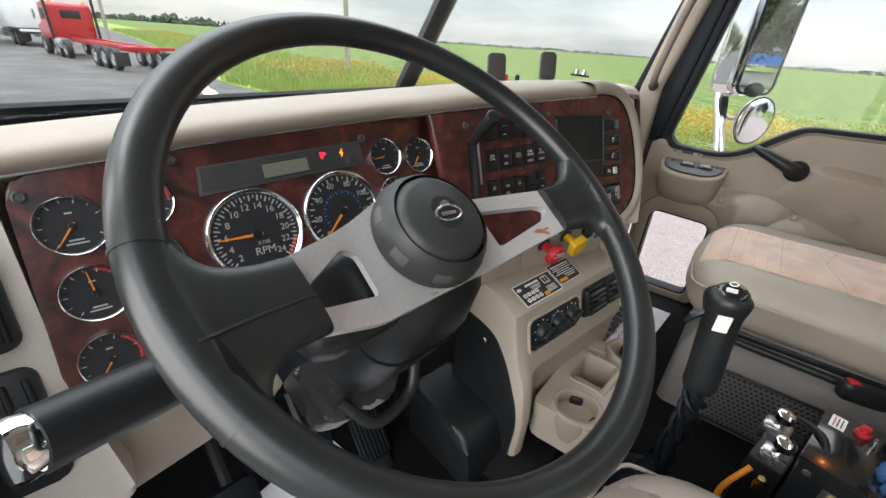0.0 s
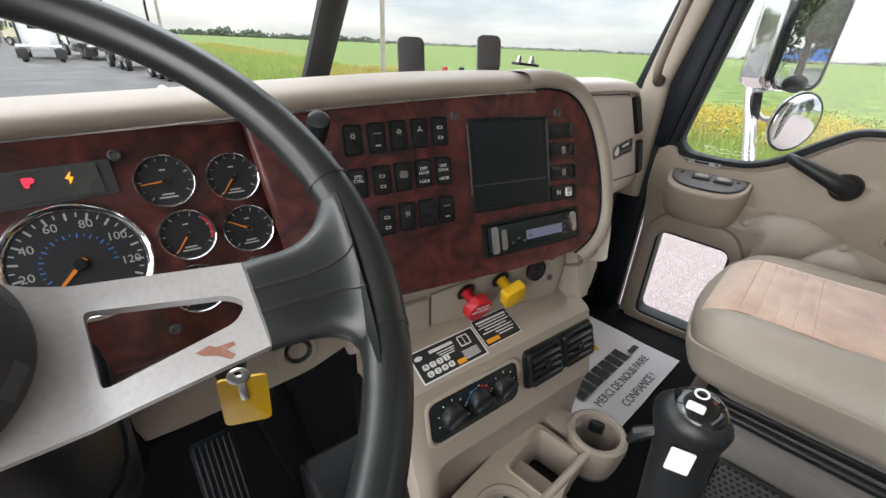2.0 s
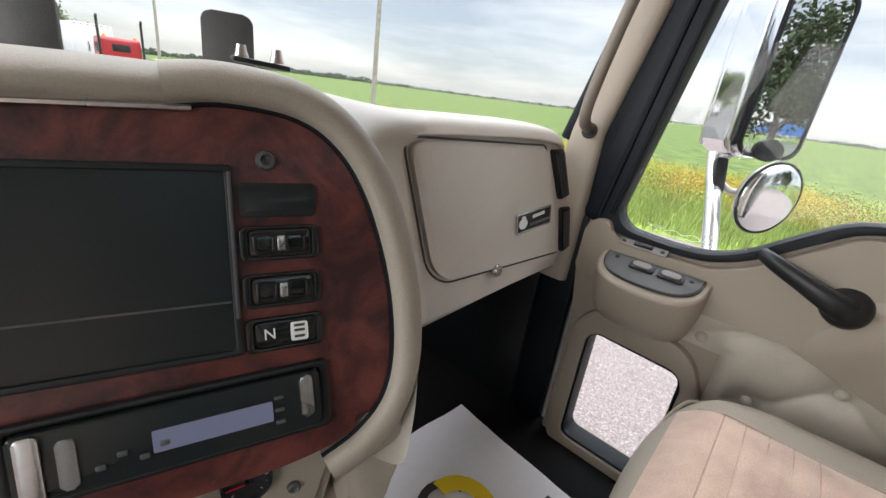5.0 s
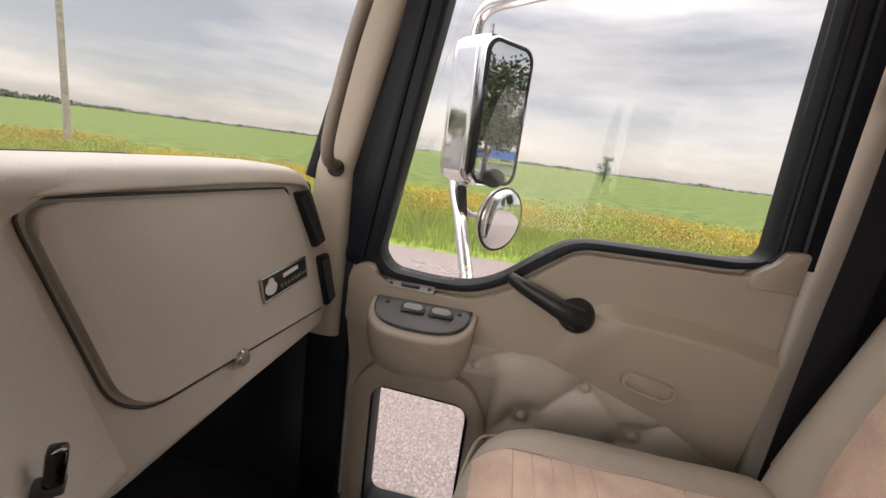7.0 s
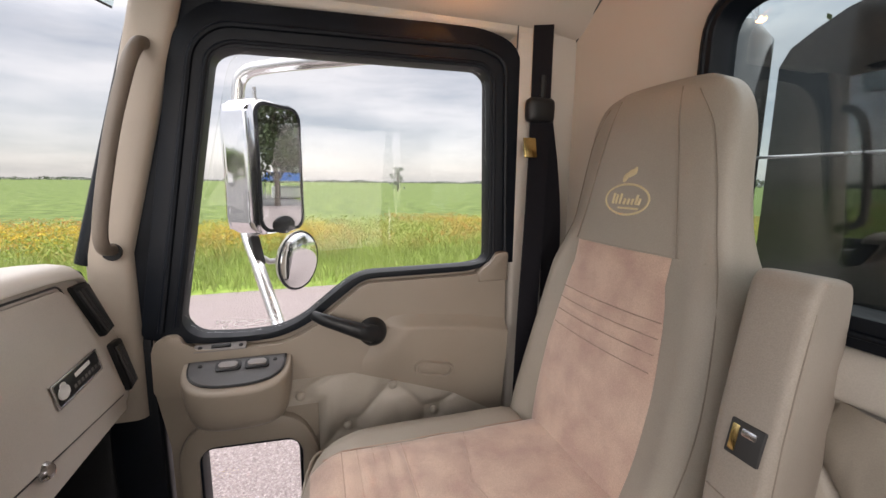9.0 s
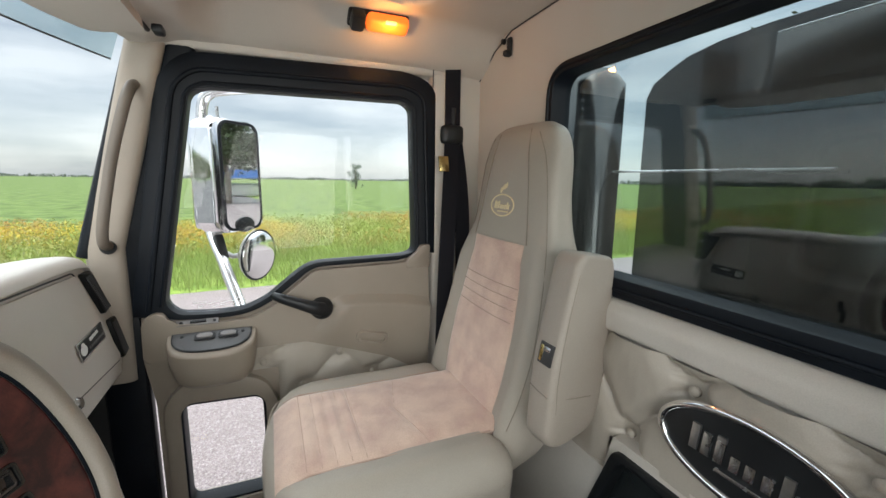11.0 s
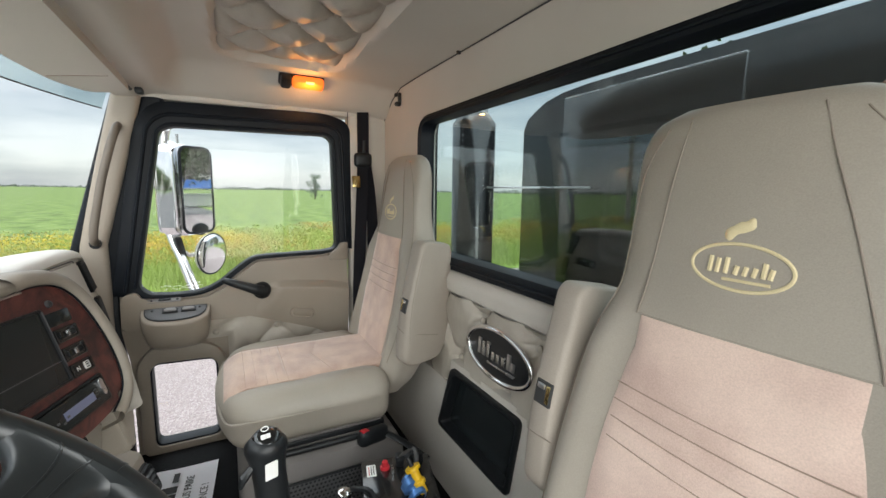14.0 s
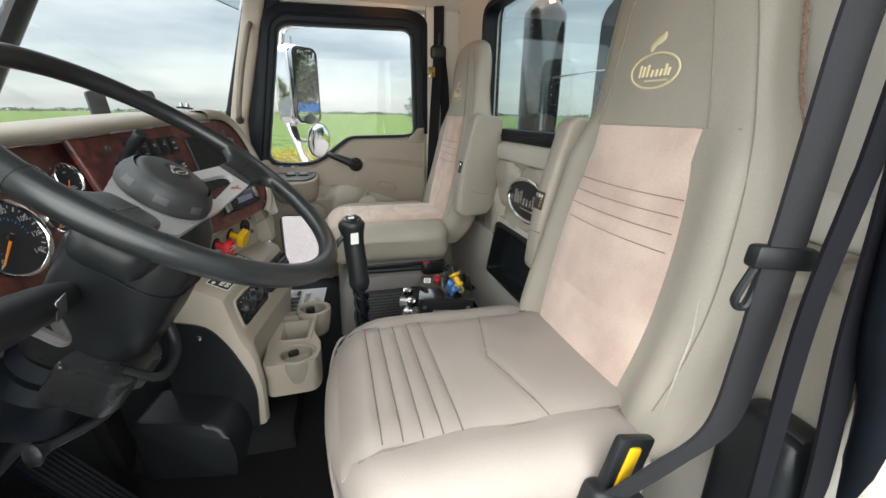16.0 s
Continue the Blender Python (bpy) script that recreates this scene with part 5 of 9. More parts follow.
part("faceplate", slab(rrect(0, 0, 0.188, 0.046, 0.003), 0, 0.010, RM, 0.003), M_SCREEN, rad)
part("lcd", slab(rrect(0.018, -0.002, 0.078, 0.016, 0.001), 0.010, 0.0108, RM), M_RADIO_LCD, rad, smooth=False)
part("end_button", slab(rrect(-0.084, 0, 0.012, 0.044, 0.003), 0.008, 0.0125, RM, 0.002), M_BRUSHED, rad)
part("end_button", slab(rrect(-0.066, -0.002, 0.010, 0.034, 0.003), 0.008, 0.0118, RM, 0.002), M_MIDGREY, rad)
part("end_button", slab(rrect(0.083, 0.004, 0.010, 0.034, 0.003), 0.008, 0.0125, RM, 0.002), M_BRUSHED, rad)
for k in range(4):
    part("key", box(0.006, 0.004, 0.002, RM @ at(-0.050 + 0.012 * k, -0.010 + 0.006 * (k % 2), 0.0108), 0.001), M_GREY, rad)
for k in range(3):
    part("key", box(0.007, 0.003, 0.002, RM @ at(0.062, -0.012 + 0.010 * k, 0.0108), 0.001), M_GREY, rad)

# hand brake valve lever in its slot
lev = thing("trailer_brake_lever", "long black hand lever standing in a dark slot", "lever", tuple(PC @ Vector((-0.246, -0.09, 0))))
part("slot", slab(rounded([(-0.2515, 0.022), (-0.2385, 0.022), (-0.2345, -0.102), (-0.2475, -0.102)], 0.005), 0.0, 0.0016, PC), M_SCREEN, lev, smooth=False)
lp = [PC @ Vector((-0.242, -0.094, 0.003)), PC @ Vector((-0.2445, -0.03, 0.010)), Vector((-0.2450, 0.883, 0.866)), Vector((-0.2480, 0.872, 0.882))]
part("arm", tube(spline(lp, 4), 0.0078, 10, flat=0.75), M_BLACK, lev)
part("grip", tube([Vector((-0.2440, 0.886, 0.862)), Vector((-0.2500, 0.866, 0.888)), Vector((-0.2580, 0.846, 0.907)), Vector((-0.2615, 0.837, 0.9175)), Vector((-0.2622, 0.8355, 0.9195)), Vector((-0.2625, 0.835, 0.9200))], [0.0080, 0.0098, 0.0118, 0.0126, 0.0118, 0.0090], 18), M_BLACK, lev, angle=50)
part("guide_plate", box(0.005, 0.088, 0.004, PC @ at(-0.228, -0.016, 0.003, 0, 0, 2.5), 0.001), M_BRUSHED, lev)

# push-pull brake knobs and the small air gauge
def brake_knob(M, name, label, material, square):
    k = thing(name, label, "knob", tuple(M.translation), group="brake knobs")
    part("collar", lathe([(0.018, 0.0), (0.018, 0.003), (0.012, 0.004), (0.011, 0.0)], M, 24), M_BLACK, k)
    part("stem", lathe([(0.0, 0.035), (0.009, 0.035), (0.010, 0.0)], M, 18), material, k)
    shape = rounded([(-0.021, -0.021), (0.021, -0.021), (0.021, 0.021), (-0.021, 0.021)], 0.006) if square else [(0.026 * math.cos(radians(22.5 + 45 * i)), 0.026 * math.sin(radians(22.5 + 45 * i))) for i in range(8)]
    part("button", slab(shape, 0.030, 0.048, M @ at(0, 0, 0, 0, 0, 20 if square else 0), 0.004, 2), material, k)
    return k


rk = brake_knob(PS @ at(-0.020, 0.012, 0.022, 22, 6), "push_pull_knob", "red octagonal push-pull brake valve knob", M_RED, False)
for yy, tt in ((0.011, "TRAILER"), (0.002, "AIR SUPPLY")):
    words(tt, 0.0078, PS @ at(-0.020, 0.012, 0.022, 22, 6) @ at(0, yy, 0.0485), "print", M_WHITE, rk, 0.0005)
brake_knob(PS @ at(0.052, 0.020, 0.022, 22, 6), "push_pull_knob", "yellow square push-pull parking brake knob", M_YELLOW, True)
ag = dial(PS @ at(0.132, 0.022, 0.022), 0.021, "small air pressure gauge with a red needle", needle=190, text=(), ticks=11)
for p in ag.children:
    if p.name.startswith("bezel") or p.name.startswith("needle"):
        p.data.materials[0] = M_BLACK if p.name.startswith("bezel") else M_RED
screw(PS @ at(0.172, 0.040, 0.020), dash, 0.006)
screw(PS @ at(0.172, -0.004, 0.020), dash, 0.006)

# things on the dash top
for nm, p in (("a", (0.058, 1.035, 0.945)), ("b", (0.212, 0.975, 0.955))):
    q = thing("display_bracket", "flat black bracket standing on the dashboard", "bracket", p, group="brackets on the dash")
    part("plate", slab(rrect(0, 0.030, 0.050, 0.066, 0.010), -0.003, 0.003, plane_frame(p, -25, 8), 0.002), M_GREY, q)
    part("foot", box(0.045, 0.020, 0.006, Matrix.Translation(p), 0.002), M_BLACK, q)
bk = thing("mount_base", "chrome and black base plate on the dashboard", "bracket", (0.205, 0.885, 0.968))
part("plate", box(0.050, 0.022, 0.005, at(0.205, 0.885, 0.971, 0, 4, -15), 0.002), M_BLACK, bk)
for sx in (-0.016, 0.014):
    part("stud", lathe([(0, 0.012), (0.004, 0.012), (0.005, 0.006), (0.007, 0.0)], at(0.205 + sx, 0.885 - sx * 0.25, 0.973), 14), M_BRUSHED, bk)
for x, y, c, what in ((0.223, 1.105, M_RED, "red"), (0.262, 1.090, M_BLACK, "black")):
    q = thing("toggle_cap", "small " + what + " plastic cap on the dashboard top", "cap", (x, y, 0.935))
    part("cap", lathe([(0, 0.024), (0.006, 0.023), (0.007, 0.0)], at(x, y, 0.930), 12), c, q)

# ---- steering wheel and column ----
PW = plane_frame((-0.586, 0.674, 0.8864), -6.2, 53.2)
wheel = thing("steering_wheel", "large black steering wheel with a satin metal spoke plate", "steering wheel", tuple(PW.translation))
RIM = 0.2317
part("rim", tube([PW @ Vector((RIM * math.cos(2 * math.pi * i / 96), RIM * math.sin(2 * math.pi * i / 96), 0)) for i in range(96)], 0.0148, 18, closed=True), M_WHEEL, wheel, "black grained rim")
for a in (-20, 8, 172, 200):
    part("rim_joint", tube([PW @ Vector((RIM * math.cos(radians(a + d)), RIM * math.sin(radians(a + d)), 0)) for d in (-0.35, 0.35)], 0.0154, 18), M_WHEEL, wheel)
SP = PW @ at(0.0, 0.003, 0, 0, 0, -5)
plate_o = rounded([(-0.160, -0.008), (-0.100, 0.016), (-0.054, 0.038), (-0.03, 0.050), (0.03, 0.050), (0.055, 0.034), (0.172, 0.006), (0.180, -0.047), (0.100, -0.052), (0.033, -0.058), (-0.02, -0.063), (-0.090, -0.070), (-0.150, -0.066)], 0.008, 4)
hole_r = rounded([(0.079, 0.011), (0.149, -0.009), (0.157, -0.017), (0.149, -0.027), (0.082, -0.037)], 0.005, 4)
hole_l = rounded([(-0.149, -0.034), (-0.097, 0.001), (-0.083, -0.004), (-0.078, -0.046), (-0.137, -0.048)], 0.006, 4)


def dish(bm):
    """Bends flat work so that it rises from the hub towards the rim."""
    for x in (-0.075, 0.075):
        bmesh.ops.bisect_plane(bm, geom=bm.verts[:] + bm.edges[:] + bm.faces[:], plane_co=(x, 0, 0), plane_no=(1, 0, 0))
    for v in bm.verts:
        v.co.z += -0.047 + 0.34 * max(0.0, abs(v.co.x) - 0.075)
    bm.transform(SP)
    return bm


part("spoke_plate", dish(plate(plate_o, [hole_r, hole_l], -0.008, 0.0)), M_STEEL, wheel, "scuffed satin metal spoke plate", angle=25)
part("scrape", dish(slab([(0.126, -0.036), (0.133, -0.0345), (0.136, -0.037), (0.145, -0.0375), (0.1455, -0.040), (0.140, -0.040), (0.144, -0.045), (0.142, -0.047), (0.136, -0.042), (0.129, -0.039)], 0.0, 0.0004)), mat("rusty_scrape", (0.30, 0.13, 0.085), 0.7, grain=0.3, gscale=300), wheel, smooth=False)
part("scrape", dish(slab([(-0.030, -0.0590), (-0.022, -0.0590), (-0.021, -0.0610), (-0.028, -0.0615)], 0.0, 0.0004)), M_BEIGE_DARK, wheel, smooth=False)
PAD_UP = {-1: [(-0.150, -0.006), (-0.176, -0.010), (-0.198, -0.008), (-0.211, 0.002), (-0.219, 0.020), (-0.225, 0.042)], 1: [(0.160, 0.008), (0.186, 0.008), (0.203, 0.016), (0.213, 0.030), (0.218, 0.046), (0.220, 0.062)]}
PAD_LO = {-1: [(-0.140, -0.068), (-0.168, -0.073), (-0.185, -0.082), (-0.193, -0.096), (-0.192, -0.114), (-0.185, -0.132)], 1: [(0.162, -0.050), (0.190, -0.053), (0.204, -0.061), (0.208, -0.075), (0.206, -0.089), (0.201, -0.102)]}
for sg in (1, -1):
    up, lo = spline([Vector((*p, 0)) for p in PAD_UP[sg]], 4), spline([Vector((*p, 0)) for p in PAD_LO[sg]], 4)
    rows, tops = [], []
    for k, (u0, l0) in enumerate(zip(up, lo)):
        q = k / (len(up) - 1)
        z, th = -0.020 + 0.020 * min(1.0, q * 1.25) ** 0.8, 0.0110 + 0.003 * q
        mid, half = (u0 + l0) / 2, (u0 - l0) / 2
        bow = Vector((sg, 0, 0)) * (0.018 if sg < 0 else 0.008) * q ** 1.5
        rows.append([SP @ (mid + half * (math.copysign(abs(math.cos(a)) ** 0.45, math.cos(a))) + bow * (1 - min(1.0, abs(math.cos(a))) ** 2) + Vector((0, 0, z + math.copysign(abs(math.sin(a)) ** 0.6, math.sin(a)) * th))) for a in [2 * math.pi * i / 28 for i in range(28)]])
        tops.append((mid, half, bow, z + th))
    part("spoke_pad", loft(rows), M_WHEEL, wheel)
    for f in ((-0.16,) if sg < 0 else (-0.30, 0.22)):
        part("pad_ridge", tube([SP @ (m + h * f * (1 - 0.25 * i / len(tops)) + bw * 0.97 + Vector((0, 0, z - 0.0004))) for i, (m, h, bw, z) in enumerate(tops)], 0.0014, 6), M_WHEEL, wheel)
HB = SP @ at(0, -0.001, -0.0146) @ Matrix.Diagonal((0.82, 0.82, 0.86, 1))
part("hub_base", lathe([(0.060, -0.040), (0.073, -0.036), (0.074, -0.026), (0.069, -0.012), (0.064, -0.004), (0.060, 0.000)], HB, 56), M_HUB, wheel)
part("horn_button", lathe([(0.0, 0.010), (0.022, 0.0095), (0.024, 0.0085), (0.046, 0.006), (0.055, 0.001), (0.058, -0.006), (0.060, -0.012)], HB, 56), M_HUB, wheel)
for k in range(8):
    a = 45 * k + 22
    part("hub_notch", box(0.022, 0.006, 0.013, HB @ at(0.0690 * math.cos(radians(a)), 0.0690 * math.sin(radians(a)), -0.020, 0, 0, a + 90) @ at(0, 0, 0, -18), 0.002), M_GREY, wheel)
part("emblem_recess", slab(ellipse(0, 0, 0.021, n=32), 0.0100, 0.0106, HB), M_FACE, wheel, smooth=False)
part("emblem_ring", tube([HB @ Vector((0.018 * math.cos(i * math.pi / 16), 0.0095 * math.sin(i * math.pi / 16) - 0.003, 0.0115)) for i in range(32)], 0.0013, 6, closed=True), M_BRUSHED, wheel)
part("emblem_mark", box(0.022, 0.005, 0.002, HB @ at(0, -0.003, 0.0112), 0.001), M_BRUSHED, wheel)
part("emblem_mark", slab(rounded([(-0.007, 0.005), (0.007, 0.005), (0.008, 0.012), (0.002, 0.015), (-0.005, 0.011)], 0.002), 0.0106, 0.012, HB), M_BRUSHED, wheel)

M_STEELDARK = mat("dark_cast_metal", (0.06, 0.06, 0.063), 0.28, metal=0.6, grain=0.15, gscale=300, var=0.3, vscale=14)
col = thing("steering_column", "black plastic steering column shroud", "steering column", tuple(PW @ Vector((0, 0, -0.06))))
def col_sec(d, hx, hy, dy):
    return [PW @ Vector((x, y + dy, d)) for x, y in rrect(0, 0, 2 * hx, 2 * hy, min(hx, hy) * 0.6, 5)]
part("upper_shroud", loft([col_sec(-0.048, 0.046, 0.042, -0.012), col_sec(-0.070, 0.060, 0.058, -0.014), col_sec(-0.12, 0.071, 0.072, -0.016), col_sec(-0.20, 0.074, 0.077, -0.018), col_sec(-0.26, 0.070, 0.074, -0.02), col_sec(-0.33, 0.052, 0.052, 0.0)]), M_BLACK, col)
part("switch_housing", loft([col_sec(-0.150, 0.030, 0.028, 0.040), col_sec(-0.155, 0.034, 0.032, 0.040), col_sec(-0.200, 0.034, 0.032, 0.040), col_sec(-0.205, 0.030, 0.028, 0.040)]), M_BLACK, col)
part("stalk_housing", pad(0.170, 0.082, 0.052, 0.020, PW @ at(-0.062, -0.014, -0.088, 0, 4, 4), 0.003, 6), M_BLACK, col)
part("shroud_seam", tube([PW @ Vector((x, y - 0.017, -0.150)) for x, y in rrect(0, 0, 0.146, 0.150, 0.046, 5)], 0.0018, 6, closed=True), M_RUBBER, col)
part("column_casting", slab(rounded([(-0.105, -0.02), (0.03, -0.03), (0.025, -0.09), (-0.01, -0.118), (-0.035, -0.098), (-0.06, -0.112), (-0.095, -0.100)], 0.012), -0.335, -0.275, PW, 0.006), M_STEELDARK, col)
part("boot", lathe([(0.045, 0.0), (0.055, -0.02), (0.048, -0.04), (0.058, -0.06), (0.050, -0.08), (0.062, -0.10), (0.056, -0.13), (0.070, -0.16)], PW @ at(0, 0.01, -0.30), 28), M_RUBBER, col)
part("column_tube", lathe([(0.026, 0.0), (0.026, -0.62)], PW @ at(0, -0.03, -0.28, 8), 20), M_BLACK, col)
part("tilt_bracket", tube(spline([PW @ Vector((0.045, -0.070, -0.24)), PW @ Vector((0.02, -0.120, -0.27)), PW @ Vector((-0.04, -0.130, -0.28)), PW @ Vector((-0.07, -0.085, -0.27))], 5), 0.008, 8, flat=0.6), M_BLACK, col)
part("tilt_lever", tube(spline([Vector((-0.600, 0.790, 0.570)), Vector((-0.640, 0.812, 0.545)), Vector((-0.700, 0.846, 0.552)), Vector((-0.722, 0.858, 0.555))], 5), [0.006] * 11 + [0.009, 0.014, 0.016, 0.014, 0.006], 10), M_BLACK, col)
# multi-function stalk to the left, with a chrome end
SA, SB = Vector((-0.640, 0.815, 0.735)), Vector((-0.884, 0.748, 0.797))
part("stalk", tube([SA + (SB - SA) * (k / 8) for k in range(9)], [0.017, 0.019, 0.021, 0.022, 0.022, 0.022, 0.022, 0.0215, 0.021], 18), M_BLACK, col)
part("stalk_cap", tube([SB, SB + (SB - SA) * 0.03, SB + (SB - SA) * 0.055, SB + (SB - SA) * 0.06], [0.0195, 0.0205, 0.018, 0.009], 18), M_CHROME, col)
part("stalk_sticker", box(0.030, 0.0015, 0.022, look(SA + (SB - SA) * 0.42 + Vector((0.004, -0.021, -0.003)), SA + (SB - SA) * 0.42) @ at(0, 0, 0, 90), 0.0004), M_BRUSHED, col)
part("stalk_trigger", tube(spline([SA + (SB - SA) * 0.36 + Vector((0, -0.01, -0.015)), SA + (SB - SA) * 0.46 + Vector((0, -0.02, -0.040)), SA + (SB - SA) * 0.60 + Vector((0, -0.01, -0.015))], 4), 0.006, 8), M_MIDGREY, col)
part("red_cable", tube(spline([Vector((-0.716, 0.796, 0.753)), Vector((-0.726, 0.794, 0.751)), Vector((-0.735, 0.792, 0.748))], 4), 0.0026, 8), M_RED, col)
part("red_cable", tube(spline([Vector((-0.700, 0.792, 0.742)), Vector((-0.712, 0.790, 0.738)), Vector((-0.724, 0.788, 0.734))], 4), 0.0030, 8), M_RED, col)
key = thing("key_tag", "yellow plastic tag hanging from the ignition key", "key tag", (-0.40, 0.75, 0.66))
KM = plane_frame((-0.412, 0.778, 0.682), -25, -8)
part("tag", slab(rounded([(-0.024, -0.062), (0.022, -0.066), (0.026, 0.006), (-0.020, 0.010)], 0.006), -0.0015, 0.0015, KM, 0.001), M_YELLOW, key)
part("key_bow", ring(ellipse(0.001, 0.014, 0.011, n=20), ellipse(0.001, 0.018, 0.004, n=20), 0.002, 0.005, KM, 0.0006), M_BRUSHED, key)
part("key_blade", box(0.008, 0.026, 0.004, KM @ at(0.002, -0.008, 0.004), 0.001), M_BRUSHED, key)
part("ignition_lock", lathe([(0.0, 0.014), (0.013, 0.013), (0.016, 0.0), (0.016, -0.03)], plane_frame((-0.412, 0.800, 0.690), -20, 10), 20), M_BLACK, dash)

# pedals and footwell
ped = thing("accelerator_pedal", "long black ribbed accelerator pedal", "pedal", (-0.42, 1.0, 0.05))
PM = plane_frame((-0.41, 1.02, 0.22), -8, 38)
part("pad", slab(rrect(0, 0, 0.075, 0.24, 0.01), -0.006, 0.006, PM, 0.003), M_RUBBER, ped)
for k in range(7):
    part("rib", box(0.004, 0.225, 0.006, PM @ at(-0.030 + 0.010 * k, 0, 0.008), 0.0015), M_BLACK, ped)
part("pedal_hinge", box(0.06, 0.05, 0.10, PM @ at(0, -0.13, -0.045), 0.006), M_BLACK, ped)
ped2 = thing("brake_pedal", "black rubber brake pedal on a steel arm", "pedal", (-0.56, 0.98, 0.1))
PM2 = plane_frame((-0.56, 1.0, 0.26), -8, 30)
part("pad", slab(rrect(0, 0, 0.085, 0.075, 0.012), -0.006, 0.008, PM2, 0.004), M_RUBBER, ped2)
part("arm", tube(spline([PM2 @ Vector((0, 0.0, -0.01)), PM2 @ Vector((0.0, 0.14, -0.05)), PM2 @ Vector((0.0, 0.30, -0.03))], 4), 0.012, 8), M_BLACK, ped2)
ped3 = thing("clutch_pedal", "black rubber clutch pedal on a steel arm", "pedal", (-0.72, 0.98, 0.1))
PM3 = plane_frame((-0.72, 1.0, 0.26), -8, 30)
part("pad", slab(rrect(0, 0, 0.085, 0.075, 0.012), -0.006, 0.008, PM3, 0.004), M_RUBBER, ped3)
part("arm", tube(spline([PM3 @ Vector((0, 0.0, -0.01)), PM3 @ Vector((0.0, 0.14, -0.05)), PM3 @ Vector((0.0, 0.30, -0.03))], 4), 0.012, 8), M_BLACK, ped3)

ft = part("footwell_trim", slab([(-0.335, 0.36), (-0.29, 0.46), (-0.272, 0.40), (-0.225, 0.10), (-0.285, 0.12)], -0.03, 0.0, plane_frame((0, 1.0, 0)), 0.008), M_CARPET)
tagged(ft, "black moulding beside the pedals", "trim", kind="structure")
# ---- centre console ----
con = thing("centre_console", "beige moulded console with heater controls and vents", "console", (0.02, 0.8, 0.05))
# profile across: (away from the seats, height)
cp = [(0.06, 0.568), (0.0, 0.563), (-0.036, 0.557), (-0.090, 0.5325), (-0.099, 0.524), (-0.104, 0.502), (-0.122, 0.428), (-0.131, 0.396), (-0.134, 0.384), (-0.124, 0.352), (-0.116, 0.26), (-0.124, 0.11), (-0.09, 0.085), (0.06, 0.085)]
bulge = [0, 0, 0, 0, 0, 0, 0, 0.004, 0.010, 0.030, 0.048, 0.036, 0.05, 0]      # the end by the driver swells into a leg
CY = plane_frame((0, 0.815, 0), -10.5, 0)       # x along the console, y up, z towards the seats
rows = []
for u, k, z0, q in ((-0.202, 0.90, 0.02, 1.0), (-0.196, 0.97, 0.006, 1.0), (-0.182, 1.0, 0.0, 1.0), (-0.166, 1.0, 0.0, 0.9), (-0.145, 1.0, 0.0, 0.2), (-0.13, 1.0, 0.0, 0.0), (0.03, 1.0, 0.0, 0.0), (0.236, 1.0, 0.0, 0.0), (0.252, 0.97, 0.006, 0.0), (0.260, 0.90, 0.02, 0.0)):
    rows.append([CY @ Vector((u, (z - z0 * (z > 0.3)), -v * k + q * e)) for (v, z), e in zip(cp, bulge)])
part("console_body", loft(rows), M_BEIGE, con, angle=30)
EM = CY @ Matrix(((0, 0, -1, -0.196), (0, 1, 0, 0), (1, 0, 0, 0), (0, 0, 0, 1)))      # the end face by the driver's feet
part("footwell_cover", slab(rounded([(-0.06, 0.085), (0.135, 0.085), (0.142, 0.12), (0.150, 0.25), (0.142, 0.30), (0.100, 0.395), (0.055, 0.455), (-0.01, 0.468), (-0.06, 0.47)], 0.03, 5), 0.0, 0.012, EM, 0.006), M_BLACK, con, "black moulded cover")
part("cover_swell", slab(rounded([(-0.10, 0.085), (0.118, 0.085), (0.130, 0.17), (0.100, 0.250), (-0.10, 0.270)], [0, 0.02, 0.05, 0.06, 0.02], 6), 0.0, 0.120, EM, 0.045, 5), M_BLACK, con)
for z_, y_ in ((0.030, 0.425), (0.105, 0.10)):
    part("cover_screw", lathe([(0.0, 0.004), (0.006, 0.003), (0.008, 0.0)], EM @ at(z_, y_, 0.012), 12), M_BRUSHED, con)
# sloping face frames: shelf with the decals, and the control face
SH = CY @ at(0, 0.5448, 0.063, -65.5)     # on the shelf
CF = CY @ at(0, 0.464, 0.1138, -14)      # on the control face
hv = part("heater_panel", slab(rrect(-0.065, -0.001, 0.188, 0.072, 0.014), 0.0, 0.004, CF, 0.002), M_SCREEN, con)
for k, ux in enumerate((-0.118, -0.062, -0.006)):
    knob = part("heater_knob", lathe([(0, 0.017), (0.015, 0.0165), (0.0195, 0.013), (0.0225, 0.0)], CF @ at(ux, 0.0, 0.004), 32), M_BLACK, hv)
    part("knob_grip", pad(0.038, 0.009, 0.012, 0.004, CF @ at(ux, 0.0, 0.022, 0, 0, (20, 12, 24)[k]), 0.001, 3), M_BLACK, knob)
    part("knob_mark", box(0.004, 0.0020, 0.0006, CF @ at(ux + (0.016, 0.016, -0.015)[k], (0.006, 0.003, -0.006)[k], 0.0265), 0), M_WHITE, knob)
    for a in range(200, -30, -38):
        part("scale_mark", box(0.0035, 0.0016, 0.0005, CF @ at(ux + 0.0275 * math.cos(radians(a)), 0.0275 * math.sin(radians(a)), 0.0043, 0, 0, a), 0), M_WHITE, hv)
part("temperature_scale", arc(CF @ at(-0.062, 0.0, 0), 0.0245, 0.0265, 170, 95, 0.0046), M_BLUE_PRINT, hv, smooth=False)
part("temperature_scale", arc(CF @ at(-0.062, 0.0, 0), 0.0245, 0.0265, 80, 10, 0.0046), M_RED_PRINT, hv, smooth=False)
